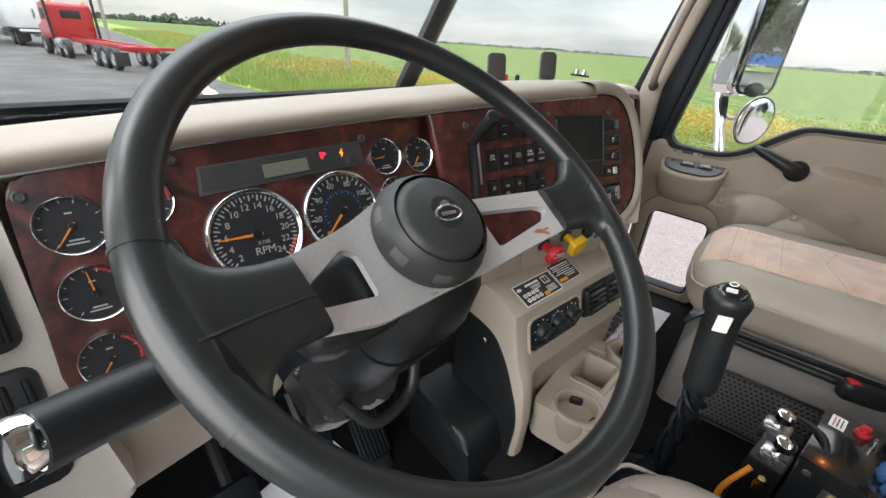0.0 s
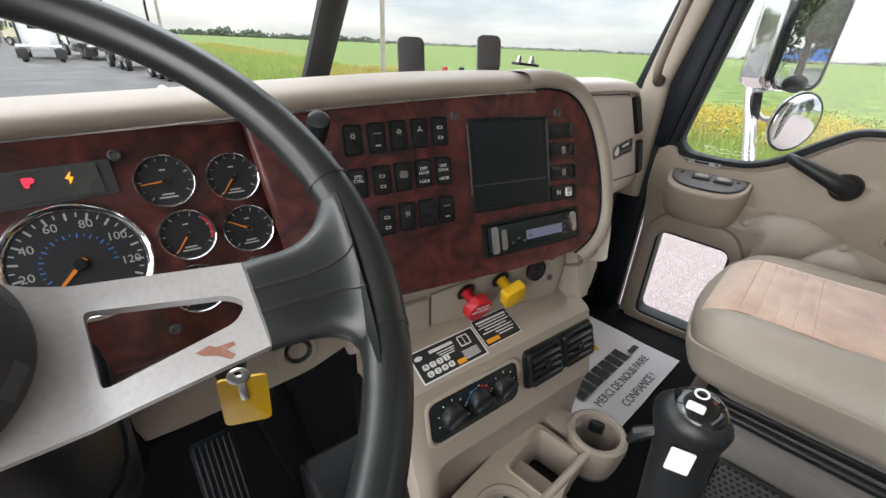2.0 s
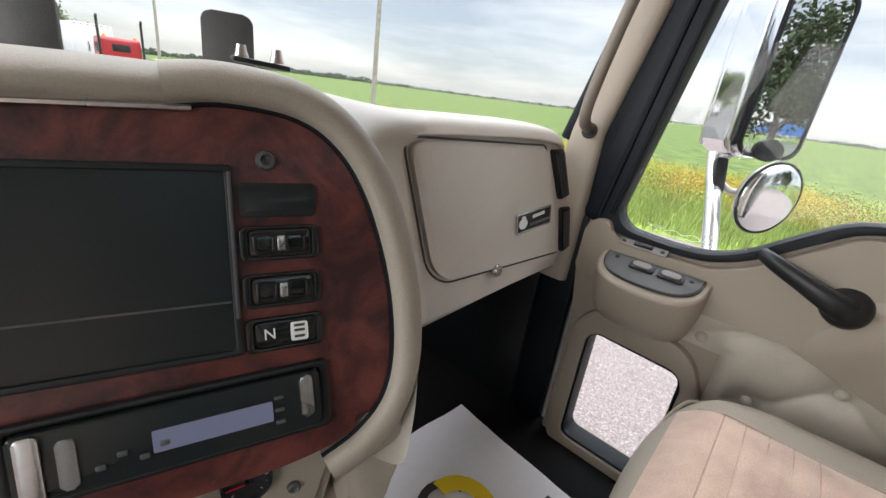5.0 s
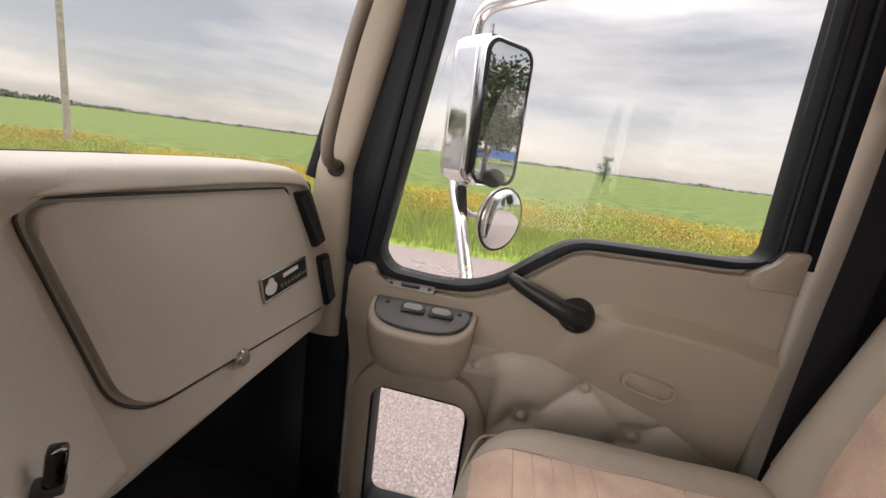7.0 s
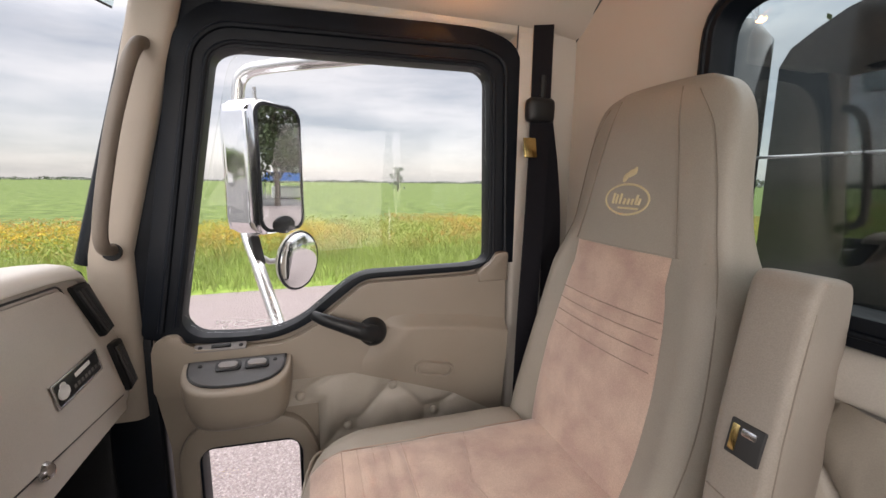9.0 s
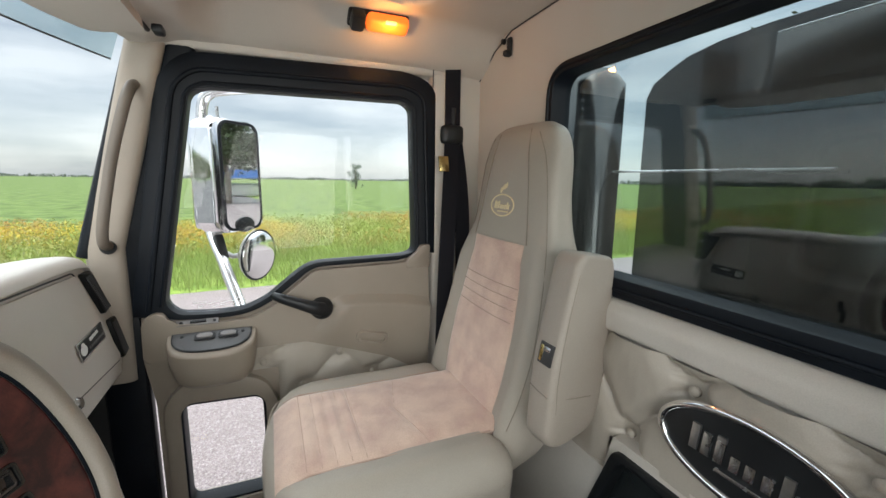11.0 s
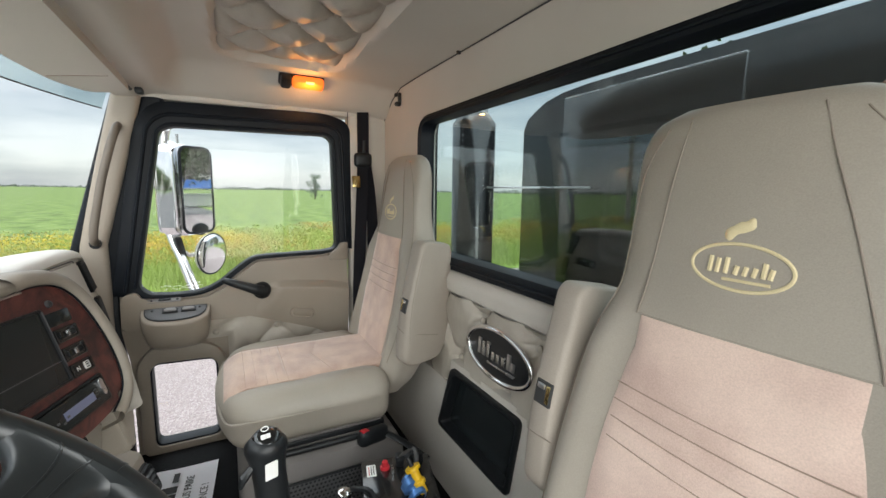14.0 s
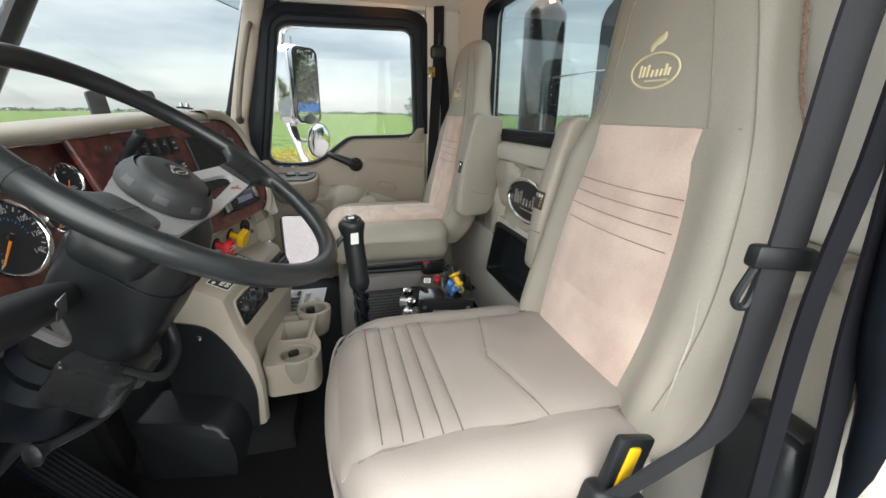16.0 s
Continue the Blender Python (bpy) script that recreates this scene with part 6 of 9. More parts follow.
part("heater_frame", ring(rrect(-0.065, -0.001, 0.204, 0.088, 0.020), rrect(-0.065, -0.001, 0.190, 0.074, 0.014), -0.004, 0.005, CF, 0.003), M_BEIGE, con)
vt = part("air_vent", slab(rrect(0.146, 0.004, 0.196, 0.078, 0.010), -0.002, 0.005, CF, 0.003), M_BLACK, con)
for k, sx in enumerate((0.098, 0.195)):
    part("vent_barrel", ring(rrect(sx, 0.004, 0.090, 0.068, 0.010), rrect(sx, 0.004, 0.078, 0.056, 0.007), 0.003, 0.016, CF @ at(0, 0, 0, -4), 0.004), M_BLACK, vt)
    part("vent_depth", slab(rrect(sx, 0.004, 0.080, 0.058, 0.007), 0.004, 0.006, CF), M_FACE, vt)
    for yy in (-0.018, -0.004, 0.010, 0.024):
        part("vane", box(0.078, 0.0035, 0.014, CF @ at(sx, yy, 0.011, 28), 0.001), M_BLACK, vt)
    part("vane_tab", box(0.012, 0.014, 0.008, CF @ at(sx, 0.004, 0.018), 0.003), M_BLACK, vt)
# decals on the shelf
dec = thing("shift_decal", "black and white printed shift pattern decal on the console", "decal", tuple(SH @ Vector((-0.08, 0, 0))))
DM = SH @ at(-0.092, -0.006, 0.0, 0, 0, 1) @ Matrix.Diagonal((0.95, 0.80, 1, 1))
part("border", slab(rrect(0, 0, 0.140, 0.070, 0.003), 0.0, 0.0006, DM), M_WHITE, dec, smooth=False)
part("field", slab(rrect(0, 0, 0.134, 0.064, 0.002), 0.0006, 0.0010, DM), M_FACE, dec, smooth=False)
part("heading_bar", box(0.050, 0.007, 0.0006, DM @ at(-0.008, 0.021, 0.0012), 0), M_WHITE, dec)
for k in range(3):
    part("line_bar", box(0.038 - 0.005 * k, 0.0022, 0.0005, DM @ at(-0.002, 0.012 - 0.005 * k, 0.0012), 0), M_WHITE, dec)
for k in range(5):
    part("line_bar", box(0.034, 0.0018, 0.0005, DM @ at(0.040, -0.008 - 0.004 * k, 0.0012), 0), M_WHITE, dec)
for r_, row in enumerate(("R135", "L246")):
    for c_, ch in enumerate(row):
        M = DM @ at(-0.052 + 0.0145 * c_ + 0.002 * r_, -0.004 - 0.016 * r_, 0)
        part("key_cap", slab(rrect(0, 0, 0.012, 0.012, 0.004), 0.0008, 0.0014, M), M_WHITE, dec, smooth=False)
        words(ch, 0.010, M @ at(0, 0, 0.0016), "print", M_INK, dec, 0.0003)
part("diagram", ring(rrect(0.040, 0.014, 0.024, 0.024, 0.003), rrect(0.040, 0.014, 0.019, 0.019, 0.002), 0.0010, 0.0014, DM), M_WHITE, dec, smooth=False)
part("diagram", box(0.0015, 0.019, 0.0005, DM @ at(0.040, 0.014, 0.0012), 0), M_WHITE, dec)
part("warning_flash", box(0.018, 0.010, 0.0006, DM @ at(0.014, -0.024, 0.0012), 0), M_ORANGE_PRINT, dec)
part("emblem", slab(ellipse(-0.056, 0.018, 0.008, 0.005, 16), 0.0010, 0.0014, DM), M_WHITE, dec, smooth=False)
dec2 = thing("warning_decal", "black decal with white lines and a yellow flash on the console", "decal", tuple(SH @ Vector((0.06, 0, 0))))
DM2 = SH @ at(0.020, 0.004, 0.0, 0, 0, 1) @ Matrix.Diagonal((0.86, 0.90, 1, 1))
part("border", slab(rrect(0, 0, 0.098, 0.062, 0.004), 0.0, 0.0006, DM2), M_WHITE, dec2, smooth=False)
part("field", slab(rrect(0, 0, 0.095, 0.059, 0.003), 0.0006, 0.0010, DM2), M_FACE, dec2, smooth=False)
for k in range(7):
    part("line_bar", box((0.082, 0.078, 0.084, 0.06, 0.080, 0.05, 0.04)[k], 0.0024 if k else 0.004, 0.0005, DM2 @ at(0 if k < 5 else 0.015, 0.021 - 0.0062 * k, 0.0012), 0), M_WHITE, dec2)
part("warning_flash", box(0.034, 0.009, 0.0006, DM2 @ at(-0.026, -0.021, 0.0012), 0), M_ORANGE_PRINT, dec2)
# cup holders
cup = thing("cup_holder", "beige moulded double cup holder on the console front", "cup holder", (0.03, 0.58, 0.22))
def cup_ring(cx, cy, r, z):
    M = at(cx, cy, z)
    c = part("cup_ring", lathe([(r - 0.006, 0.0), (r - 0.004, 0.006), (r + 0.004, 0.008), (r + 0.010, 0.004), (r + 0.011, -0.012), (r + 0.004, -0.06), (r - 0.004, -0.085), (r - 0.008, -0.085), (r - 0.004, -0.06), (r - 0.006, 0.0)], M, 40), M_BEIGE_DARK, cup)
    part("cup_floor", lathe([(0, -0.080), (r - 0.002, -0.080), (r - 0.002, -0.086), (0, -0.086)], M, 32), M_GREY, c)
    for k in range(3):
        a = radians(20 + 120 * k)
        part("cup_spring", pad(0.030, 0.010, 0.030, 0.004, M @ at((r - 0.011) * math.cos(a), (r - 0.011) * math.sin(a), -0.022, 0, 0, 20 + 120 * k + 90), 0.001, 3), M_BLACK, c)


cup_ring(0.152, 0.574, 0.049, 0.302)
cup_ring(-0.110, 0.612, 0.050, 0.287)
tray = part("tray", plate(rounded([(-0.165, 0.70), (-0.160, 0.56), (-0.11, 0.545), (-0.04, 0.550), (0.0, 0.566), (0.095, 0.566), (0.100, 0.70)], 0.02, 4), [ellipse(-0.110, 0.612, 0.047, n=32), rounded([(-0.035, 0.580), (0.085, 0.580), (0.085, 0.665), (-0.035, 0.665)], 0.012)], 0.262, 0.292, ID), M_BEIGE, cup, smooth=False)
part("tray_bin", ring(rrect(0.025, 0.622, 0.128, 0.094, 0.014), rrect(0.025, 0.622, 0.118, 0.084, 0.012), 0.20, 0.296, ID, 0.003), M_BEIGE, cup)
part("tray_floor", slab(rrect(0.025, 0.620, 0.12, 0.09, 0.012), 0.20, 0.206, ID), M_BLACK, cup)
part("tray_skirt", slab(rounded([(-0.165, 0.70), (-0.160, 0.56), (-0.11, 0.545), (0.02, 0.55), (0.02, 0.70)], 0.03, 4), 0.19, 0.262, ID), M_BEIGE, cup)
part("tray_rod", tube([Vector((-0.045, 0.582, 0.291)), Vector((0.105, 0.566, 0.300))], 0.008, 10), M_BEIGE, cup)
part("cup_neck", box(0.060, 0.075, 0.055, at(0.145, 0.648, 0.268), 0.012), M_BEIGE_DARK, cup)

# ---- gear lever ----
sh = thing("gear_lever", "black gear lever grip with a silver-marked top and a wrinkled boot", "gear lever", (-0.06, 0.46, 0.1))
LV = Vector((-0.107, 0.434, 0.688))
gp = spline([LV, Vector((-0.108, 0.433, 0.655)), Vector((-0.111, 0.429, 0.60)), Vector((-0.114, 0.424, 0.54)), Vector((-0.117, 0.420, 0.485))], 5)
part("grip", tube(gp, [0.020, 0.030, 0.035, 0.0365, 0.036, 0.034, 0.0315, 0.030, 0.029, 0.0285, 0.0285, 0.0285, 0.0285, 0.0285, 0.0285, 0.0285, 0.0285, 0.0285, 0.029, 0.029, 0.025], 20, flat=0.86), M_BLACK, sh, "soft black grip")
LT = at(LV.x - 0.001, LV.y - 0.001, LV.z - 0.004, -6, -12)
part("top_cap", lathe([(0, 0.010), (0.012, 0.0095), (0.020, 0.007), (0.026, 0.001), (0.029, -0.010)], LT, 28), M_BODY, sh)
part("pattern_plate", slab(rrect(-0.008, 0, 0.010, 0.016, 0.002), 0.0088, 0.0105, LT), M_WHITE, sh)
part("pattern_ring", tube([LT @ Vector((0.011 + 0.006 * math.cos(k * math.pi / 8), 0.006 * math.sin(k * math.pi / 8), 0.0095)) for k in range(16)], 0.0012, 6, closed=True), M_WHITE, sh)
part("sticker", slab(rrect(0, 0, 0.022, 0.032, 0.002), 0.0, 0.0012, plane_frame((-0.138, 0.4285, 0.638), -72, -3)), M_WHITE, sh)
part("range_trigger", tube([Vector((-0.118, 0.458, 0.640)), Vector((-0.124, 0.472, 0.628)), Vector((-0.122, 0.478, 0.610))], [0.006, 0.008, 0.004], 8), M_BLACK, sh)
rod = spline([Vector((-0.117, 0.420, 0.49)), Vector((-0.118, 0.417, 0.44)), Vector((-0.10, 0.420, 0.34)), Vector((-0.06, 0.428, 0.15))], 8)
part("rod", tube(rod, 0.0125, 12), M_BLACK, sh)
for k in range(3):
    part("air_hose", tube([p + Vector((0.018 * math.cos(i * 0.45 + 2.1 * k), 0.018 * math.sin(i * 0.45 + 2.1 * k), 0)) for i, p in enumerate(rod)], 0.0055, 8), M_RUBBER, sh)
part("boot", lathe([(0.020, 0.10), (0.026, 0.085), (0.022, 0.07), (0.038, 0.05), (0.032, 0.036), (0.060, 0.018), (0.085, 0.0)], at(-0.062, 0.428, 0.13), 28), M_RUBBER, sh, "wrinkled black boot")

# paper mats on the floor
def paper_mat(name_label, M, w, h):
    p = thing("paper_floor_mat", name_label, "floor mat", tuple(M.translation))
    part("sheet", grid(14, 14, lambda s, t: Vector(((s - 0.5) * w, (t - 0.5) * h, 0.004 + 0.006 * noise.noise(Vector((s * 3, t * 3, 0.5))) + 0.004 * noise.noise(Vector((s * 9, t * 9, 2.5))))), thick=0.0006, M=M), M_PAPER, p)
    return p


PPM = at(0.580, 0.800, 0.103, 0, 0, -4.5)
pp = paper_mat("white printed paper mat with black lettering on the floor", PPM, 0.48, 0.47)
for tx, ty, s_, txt in ((0.005, -0.158, 0.034, "MERCI DE NOUS FAIRE"), (0.005, -0.208, 0.034, "CONFIANCE !")):
    words(txt, s_, PPM @ at(tx, ty, 0.0145), "print", M_INK, pp, 0.0006, stretch=0.9)
for k in range(7):
    part("name_bar", box(0.034, 0.052, 0.0006, PPM @ at(-0.150 + 0.042 * k, -0.098, 0.0145), 0), M_INK, pp)
part("name_bar", box(0.050, 0.018, 0.0006, PPM @ at(0.165, -0.112, 0.0145), 0), M_INK, pp)
part("emblem_arc", arc(PPM @ at(-0.02, 0.02, 0.014), 0.05, 0.070, 10, 170, 0.0012), M_INK, pp, smooth=False)
part("emblem_arc", arc(PPM @ at(0.0, 0.0, 0.014), 0.045, 0.085, -30, 95, 0.0016), M_PAPER_YELLOW, pp, smooth=False)
PPM2 = at(-0.64, 0.88, 0.103, 0, 0, 4)
paper_mat("white paper mat on the driver's floor", PPM2, 0.40, 0.42)

# ---- seats ----
def bolster(q, h):
    """How far the side rolls of a backrest stand out, across (q) and up (h)."""
    return (0.022 + 0.016 * max(0.0, min(1.0, (0.20 - h) / 0.25))) * math.exp(-((q - 0.84) / 0.16) ** 2) * max(0.0, min(1.0, (0.46 - h) / 0.10))


def make_seat(cx, y0, z0, label, suede_cushion, cyl, back):
    """A high-backed seat: cx the middle, y0 the back of the cushion, cyl its length, z0 its top; back: the same middle, face and height for the backrest."""
    st = thing("truck_seat", label, "seat", (cx, y0 + 0.2, 0.0), group="cab seats")
    hw = 0.272
    # cushion

    def c_top(x, y):
        """Height of the cushion's top over the seat's own x and y (y from the backrest forwards)."""
        sx, sy = x / hw, (y - cyl / 2) / (cyl / 2)
        ex = max(0.0, (abs(sx) - 0.62) / 0.38)
        bol = (0.075 if suede_cushion else 0.040) * ex * (1 - ex)
        edge = 0.040 * ex ** 2.4 + 0.046 * max(0.0, sy) ** 5
        return z0 - edge + bol + 0.008 * (1 - sx * sx)

    def cush(p):
        x, y, z = p
        t = (z + 0.075) / 0.15
        wr = 0.004 * noise.noise(Vector((x * 11 + cx, y * 11, z * 11)))
        front = max(0.0, y / (cyl / 2)) ** 4
        k = 1 - 0.15 * max(0.0, y / (cyl / 2)) ** 4
        zz = z0 - 0.15 + t * 0.15
        if t > 0.5:
            zz += (c_top(x, y + cyl / 2) - z0 + 0.004) * (t - 0.5) * 2 * 0.7
        return Vector((cx + x * k * (0.94 + 0.06 * t) + wr, y0 + cyl / 2 + y + 0.045 * front * (1 - abs(x / hw) ** 2.5) - 0.024 * front, zz + wr * 0.6))
    cu = part("cushion", pad(2 * hw, cyl, 0.15, 0.045, crown=0.0, n=16, fn=cush), M_LEATHER if suede_cushion else M_PALE_LEATHER, st, "plump leather cushion")
    m_in = M_SUEDE if suede_cushion else M_PALE_LEATHER
    xi = 0.164 if suede_cushion else 0.178

    def cu_in(s, t):
        x, y = -xi + 2 * xi * s, -0.01 + (cyl + 0.005) * t
        yf = y - cyl + 0.47
        fl = 0.0
        for ly in (0.285, 0.315, 0.345, 0.375, 0.405):
            fl -= 0.006 * math.exp(-((yf - ly) / 0.006) ** 2)
        fl -= 0.005 * math.exp(-((yf - 0.185 + 0.25 * abs(x)) / 0.006) ** 2)
        e = min(1.0, min(s, 1 - s) * 10)
        fl *= min(1.0, max(0.0, min(s, 1 - s) - 0.04) * 7)
        drop = 0.050 * max(0.0, (yf - 0.40) / 0.075) ** 2
        return Vector((cx + x, y0 + y, z0 + 0.013 + 0.006 * e ** 0.5 * 1.0 - drop + fl - 0.010 * abs(x / xi) ** 4 + 0.002 * noise.noise(Vector((x * 14, y * 14, cx)))))
    part("cushion_insert", grid(30, 64, cu_in, thick=0.012), m_in, cu, "fluted panel across the cushion")
    seam_mat, seam_r = (M_SEAM_SOFT, 0.0008) if suede_cushion else (M_SEAM_DARK, 0.0011)
    def top_line(pts):
        return [cu_in((x + xi) / (2 * xi), (y + 0.01) / (cyl + 0.005)) + Vector((0, 0, 0.0012)) for x, y in pts]
    off = cyl - 0.47
    for ly in (0.285, 0.315, 0.345, 0.375, 0.405):
        part("flute_seam", tube(top_line([(xi * (k - 5) / 5.25, ly + off) for k in range(11)]), seam_r, 5), seam_mat, cu)
    part("flute_seam", tube(top_line([(xi * (k - 5) / 5.25, 0.185 + off - 0.25 * abs(xi * (k - 5) / 5.25)) for k in range(11)]), seam_r, 5), seam_mat, cu)
    for sg in (1, -1):
        part("edge_seam", tube(top_line([(sg * (xi - 0.0015), 0.02 + (cyl - 0.05) * k / 12) for k in range(13)]), 0.0018, 5), seam_mat, cu)
    part("seam_piping", tube(spline([Vector((cx - hw * 0.97, y0 + 0.04, z0 - 0.055)), Vector((cx - hw * 0.97, y0 + cyl - 0.09, z0 - 0.05)), Vector((cx - hw * 0.70, y0 + cyl + 0.002, z0 - 0.05)), Vector((cx + hw * 0.70, y0 + cyl + 0.002, z0 - 0.05)), Vector((cx + hw * 0.97, y0 + cyl - 0.09, z0 - 0.05)), Vector((cx + hw * 0.97, y0 + 0.04, z0 - 0.055))], 6), 0.0035, 6), M_LEATHER if suede_cushion else M_PALE_LEATHER, cu)
    # backrest: sections up the height: height over the cushion, half width, thickness, lean of the front
    H = [(-0.10, 0.205, 0.09, 0.030), (-0.04, 0.238, 0.12, 0.008), (0.05, 0.252, 0.135, -0.012), (0.18, 0.252, 0.135, -0.040), (0.30, 0.240, 0.130, -0.066), (0.38, 0.224, 0.125, -0.080),
         (0.43, 0.204, 0.110, -0.088), (0.48, 0.188, 0.100, -0.095), (0.54, 0.178, 0.092, -0.102), (0.61, 0.171, 0.086, -0.112), (0.665, 0.161, 0.078, -0.120), (0.702, 0.140, 0.062, -0.130), (0.722, 0.100, 0.035, -0.145)]
    HS = spline([Vector((h, w, d)) for h, w, d, f in H], 4)
    FS = spline([Vector((h, f, 0)) for h, w, d, f in H], 4)

    def sect(h):
        for a, b, fa, fb in zip(HS, HS[1:], FS, FS[1:]):
            if a[0] <= h <= b[0] + 1e-6:
                t = (h - a[0]) / max(1e-6, b[0] - a[0])
                return a[1] + (b[1] - a[1]) * t, a[2] + (b[2] - a[2]) * t, fa[1] + (fb[1] - fa[1]) * t
        return HS[-1][1], HS[-1][2], FS[-1][1]

    cx, y0, z0 = back
    rows = []
    for v, g in zip(HS, FS):
        h, w, d = v
        f = g[1]
        rowp = []
        n = 44
        for k in range(2 * n):
            v_ = 1 - 2 * (k % n) / n
            q = min(0.9999, abs(math.sin(math.pi / 2 * math.sin(math.pi / 2 * v_))))
            x = math.copysign(q, v_) * w * (1 if k < n else -1)
            s = math.sqrt(max(0.0, 1 - q ** (2 / 0.52)))
            if k < n:
                y = f + 0.010 * (1 - q * q) + bolster(q, h) - (d / 2) * (1 - s ** 0.46)
            else:
                y = f - d / 2 - s ** 0.55 * d / 2
            wr = 0.0035 * noise.noise(Vector((x * 12 + cx, y * 12, h * 12)))
            fade = max(0.0, (q - 0.88) / 0.12)
            rowp.append(Vector((cx + x + wr * fade, y0 + y, z0 + h)))
        rows.append(rowp)
    return st, rows, sect, cu


def finish_seat(cx, y0, z0, label, suede_cushion, arms, cyl, back_at, m_insert, sag):
    st, rows, sect, cu = make_seat(cx, y0, z0, label, suede_cushion, cyl, back_at)
    base_at = (cx, y0, z0)
    cx, y0, z0 = back_at
    back = part("backrest", loft(rows), M_LEATHER, st, "tall padded leather backrest")

    def fy(x, h):
        w, d, f = sect(h)
        q = min(0.999, abs(x / w))
        s = math.sqrt(max(0.0, 1 - q ** (2 / 0.52)))
        return y0 + f + 0.010 * (1 - q * q) + bolster(q, h) - (d / 2) * (1 - s ** 0.46)

    def ins(s, t):
        h = -0.055 + 0.480 * t
        half = 0.124 + 0.030 * math.sin(math.pi * min(1.0, 0.10 + t)) ** 0.8 - 0.010 * (1 - t) ** 4
        x = -half + 2 * half * s
        fl = 0.0
        for lh in (0.235, 0.265, 0.292, 0.318):
            fl -= 0.0022 * math.exp(-((h - lh - 0.15 * x * x) / 0.006) ** 2)
        fl -= 0.0025 * math.exp(-((h - 0.105 - 0.6 * x * x) / 0.006) ** 2)
        e = min(1.0, min(s, 1 - s) * 9, min(t, 1 - t) * 14)
        fl *= smooth01(min(s, 1 - s) * 9 - 0.3)
        return Vector((cx + x, fy(x, h) + 0.001 + 0.0055 * e ** 0.5 + fl + 0.0015 * noise.noise(Vector((x * 16, h * 16, cx))), z0 + h))
    ip = part("back_insert", grid(34, 90, ins, thick=0.010), m_insert, back, "worn pinkish suede panel with stitched flutes")
    for lh in (0.235, 0.265, 0.292, 0.318):
        part("stitch_line", tube([Vector((cx + x, fy(x, lh + 0.15 * x * x) + 0.0050, z0 + lh + 0.15 * x * x)) for x in (-0.138, -0.09, -0.045, 0, 0.045, 0.09, 0.138)], 0.0009, 5), M_SEAM, ip)
    # seams of the head section
    for sg in (1, -1):
        pts = [(sg * 0.132, 0.426), (sg * 0.116, 0.50), (sg * 0.100, 0.58), (sg * 0.084, 0.65), (sg * 0.072, 0.705)]
        part("piping", tube(spline([Vector((cx + x, fy(x, h) + 0.0010, z0 + h)) for x, h in pts], 5), 0.0013, 6), M_SEAM_TAUPE, back)
        pts = [(sg * q_ * sect(h)[0], h) for q_, h in ((0.90, 0.02), (0.92, 0.10), (0.93, 0.20), (0.93, 0.32), (0.93, 0.40), (0.93, 0.46), (0.93, 0.52), (0.90, 0.58), (0.84, 0.64), (0.72, 0.695))]
        part("stitching", tube(spline([Vector((cx + x, fy(x, h) + 0.0012, z0 + h)) for x, h in pts], 5), 0.0011, 5), M_SEAM_TAUPE, back)
    part("cross_seam", tube([Vector((cx + x, fy(x, 0.426) + 0.0002, z0 + 0.426)) for x in (-0.18, -0.128, -0.06, 0, 0.06, 0.128, 0.18)], 0.0014, 6), M_LEATHER, back)
    # embroidered emblem: an oval with plain strokes, a small blob above it
    def emb(x, h):
        return Vector((cx - x, fy(x, h) - 0.0004, z0 + h))
    part("emblem_oval", tube([emb(0.056 * math.cos(i * math.pi / 20), 0.515 + 0.028 * math.sin(i * math.pi / 20)) for i in range(40)], 0.0024, 6, closed=True), M_GOLD, back, "gold embroidered oval emblem")
    for k, (x, hh) in enumerate(((-0.034, 0.020), (-0.025, 0.018), (-0.015, 0.020), (-0.004, 0.011), (0.006, 0.011), (0.016, 0.011), (0.026, 0.018), (0.033, 0.012))):
        part("emblem_stroke", tube([emb(x, 0.506), emb(x + 0.003, 0.506 + hh)], 0.0030, 6), M_GOLD, back)
    part("emblem_stroke", tube([emb(-0.018, 0.499), emb(0.034, 0.499)], 0.0022, 6), M_GOLD, back)
    part("emblem_crest", tube(spline([emb(-0.014, 0.547), emb(-0.010, 0.556), emb(0.0, 0.562), emb(0.010, 0.566), emb(0.014, 0.575)], 4), [0.003, 0.005, 0.006, 0.0065, 0.007, 0.0065, 0.006, 0.0065, 0.007, 0.0075, 0.007, 0.0065, 0.007, 0.0065, 0.005, 0.004, 0.002], 8, flat=0.35, up=(0, -1, 0)), M_GOLD, back)
    # base
    bx_, by_, bz_ = cx, y0, z0
    cx, y0, z0 = base_at
    bs = part("seat_base", loft([[Vector((cx + x, y0 + 0.21 + y, z)) for x, y in rrect(0, 0, w, d, 0.03, 4)] for w, d, z in ((0.60, 0.50, 0.09), (0.59, 0.48, 0.30), (0.57, 0.44, z0 - 0.19), (0.46, 0.38, z0 - 0.17), (0.46, 0.40, z0 - 0.14))]), M_PEDESTAL, st, "moulded seat pedestal")
    part("slide_rail", box(0.47, 0.40, 0.022, at(cx, y0 + 0.22, z0 - 0.165), 0.006), M_BLACK, bs)
    part("height_bar", tube([Vector((cx - 0.26, y0 + 0.05, z0 - 0.175)), Vector((cx - 0.26, y0 + 0.40, z0 - 0.170))], 0.010, 10), M_BLACK, bs)
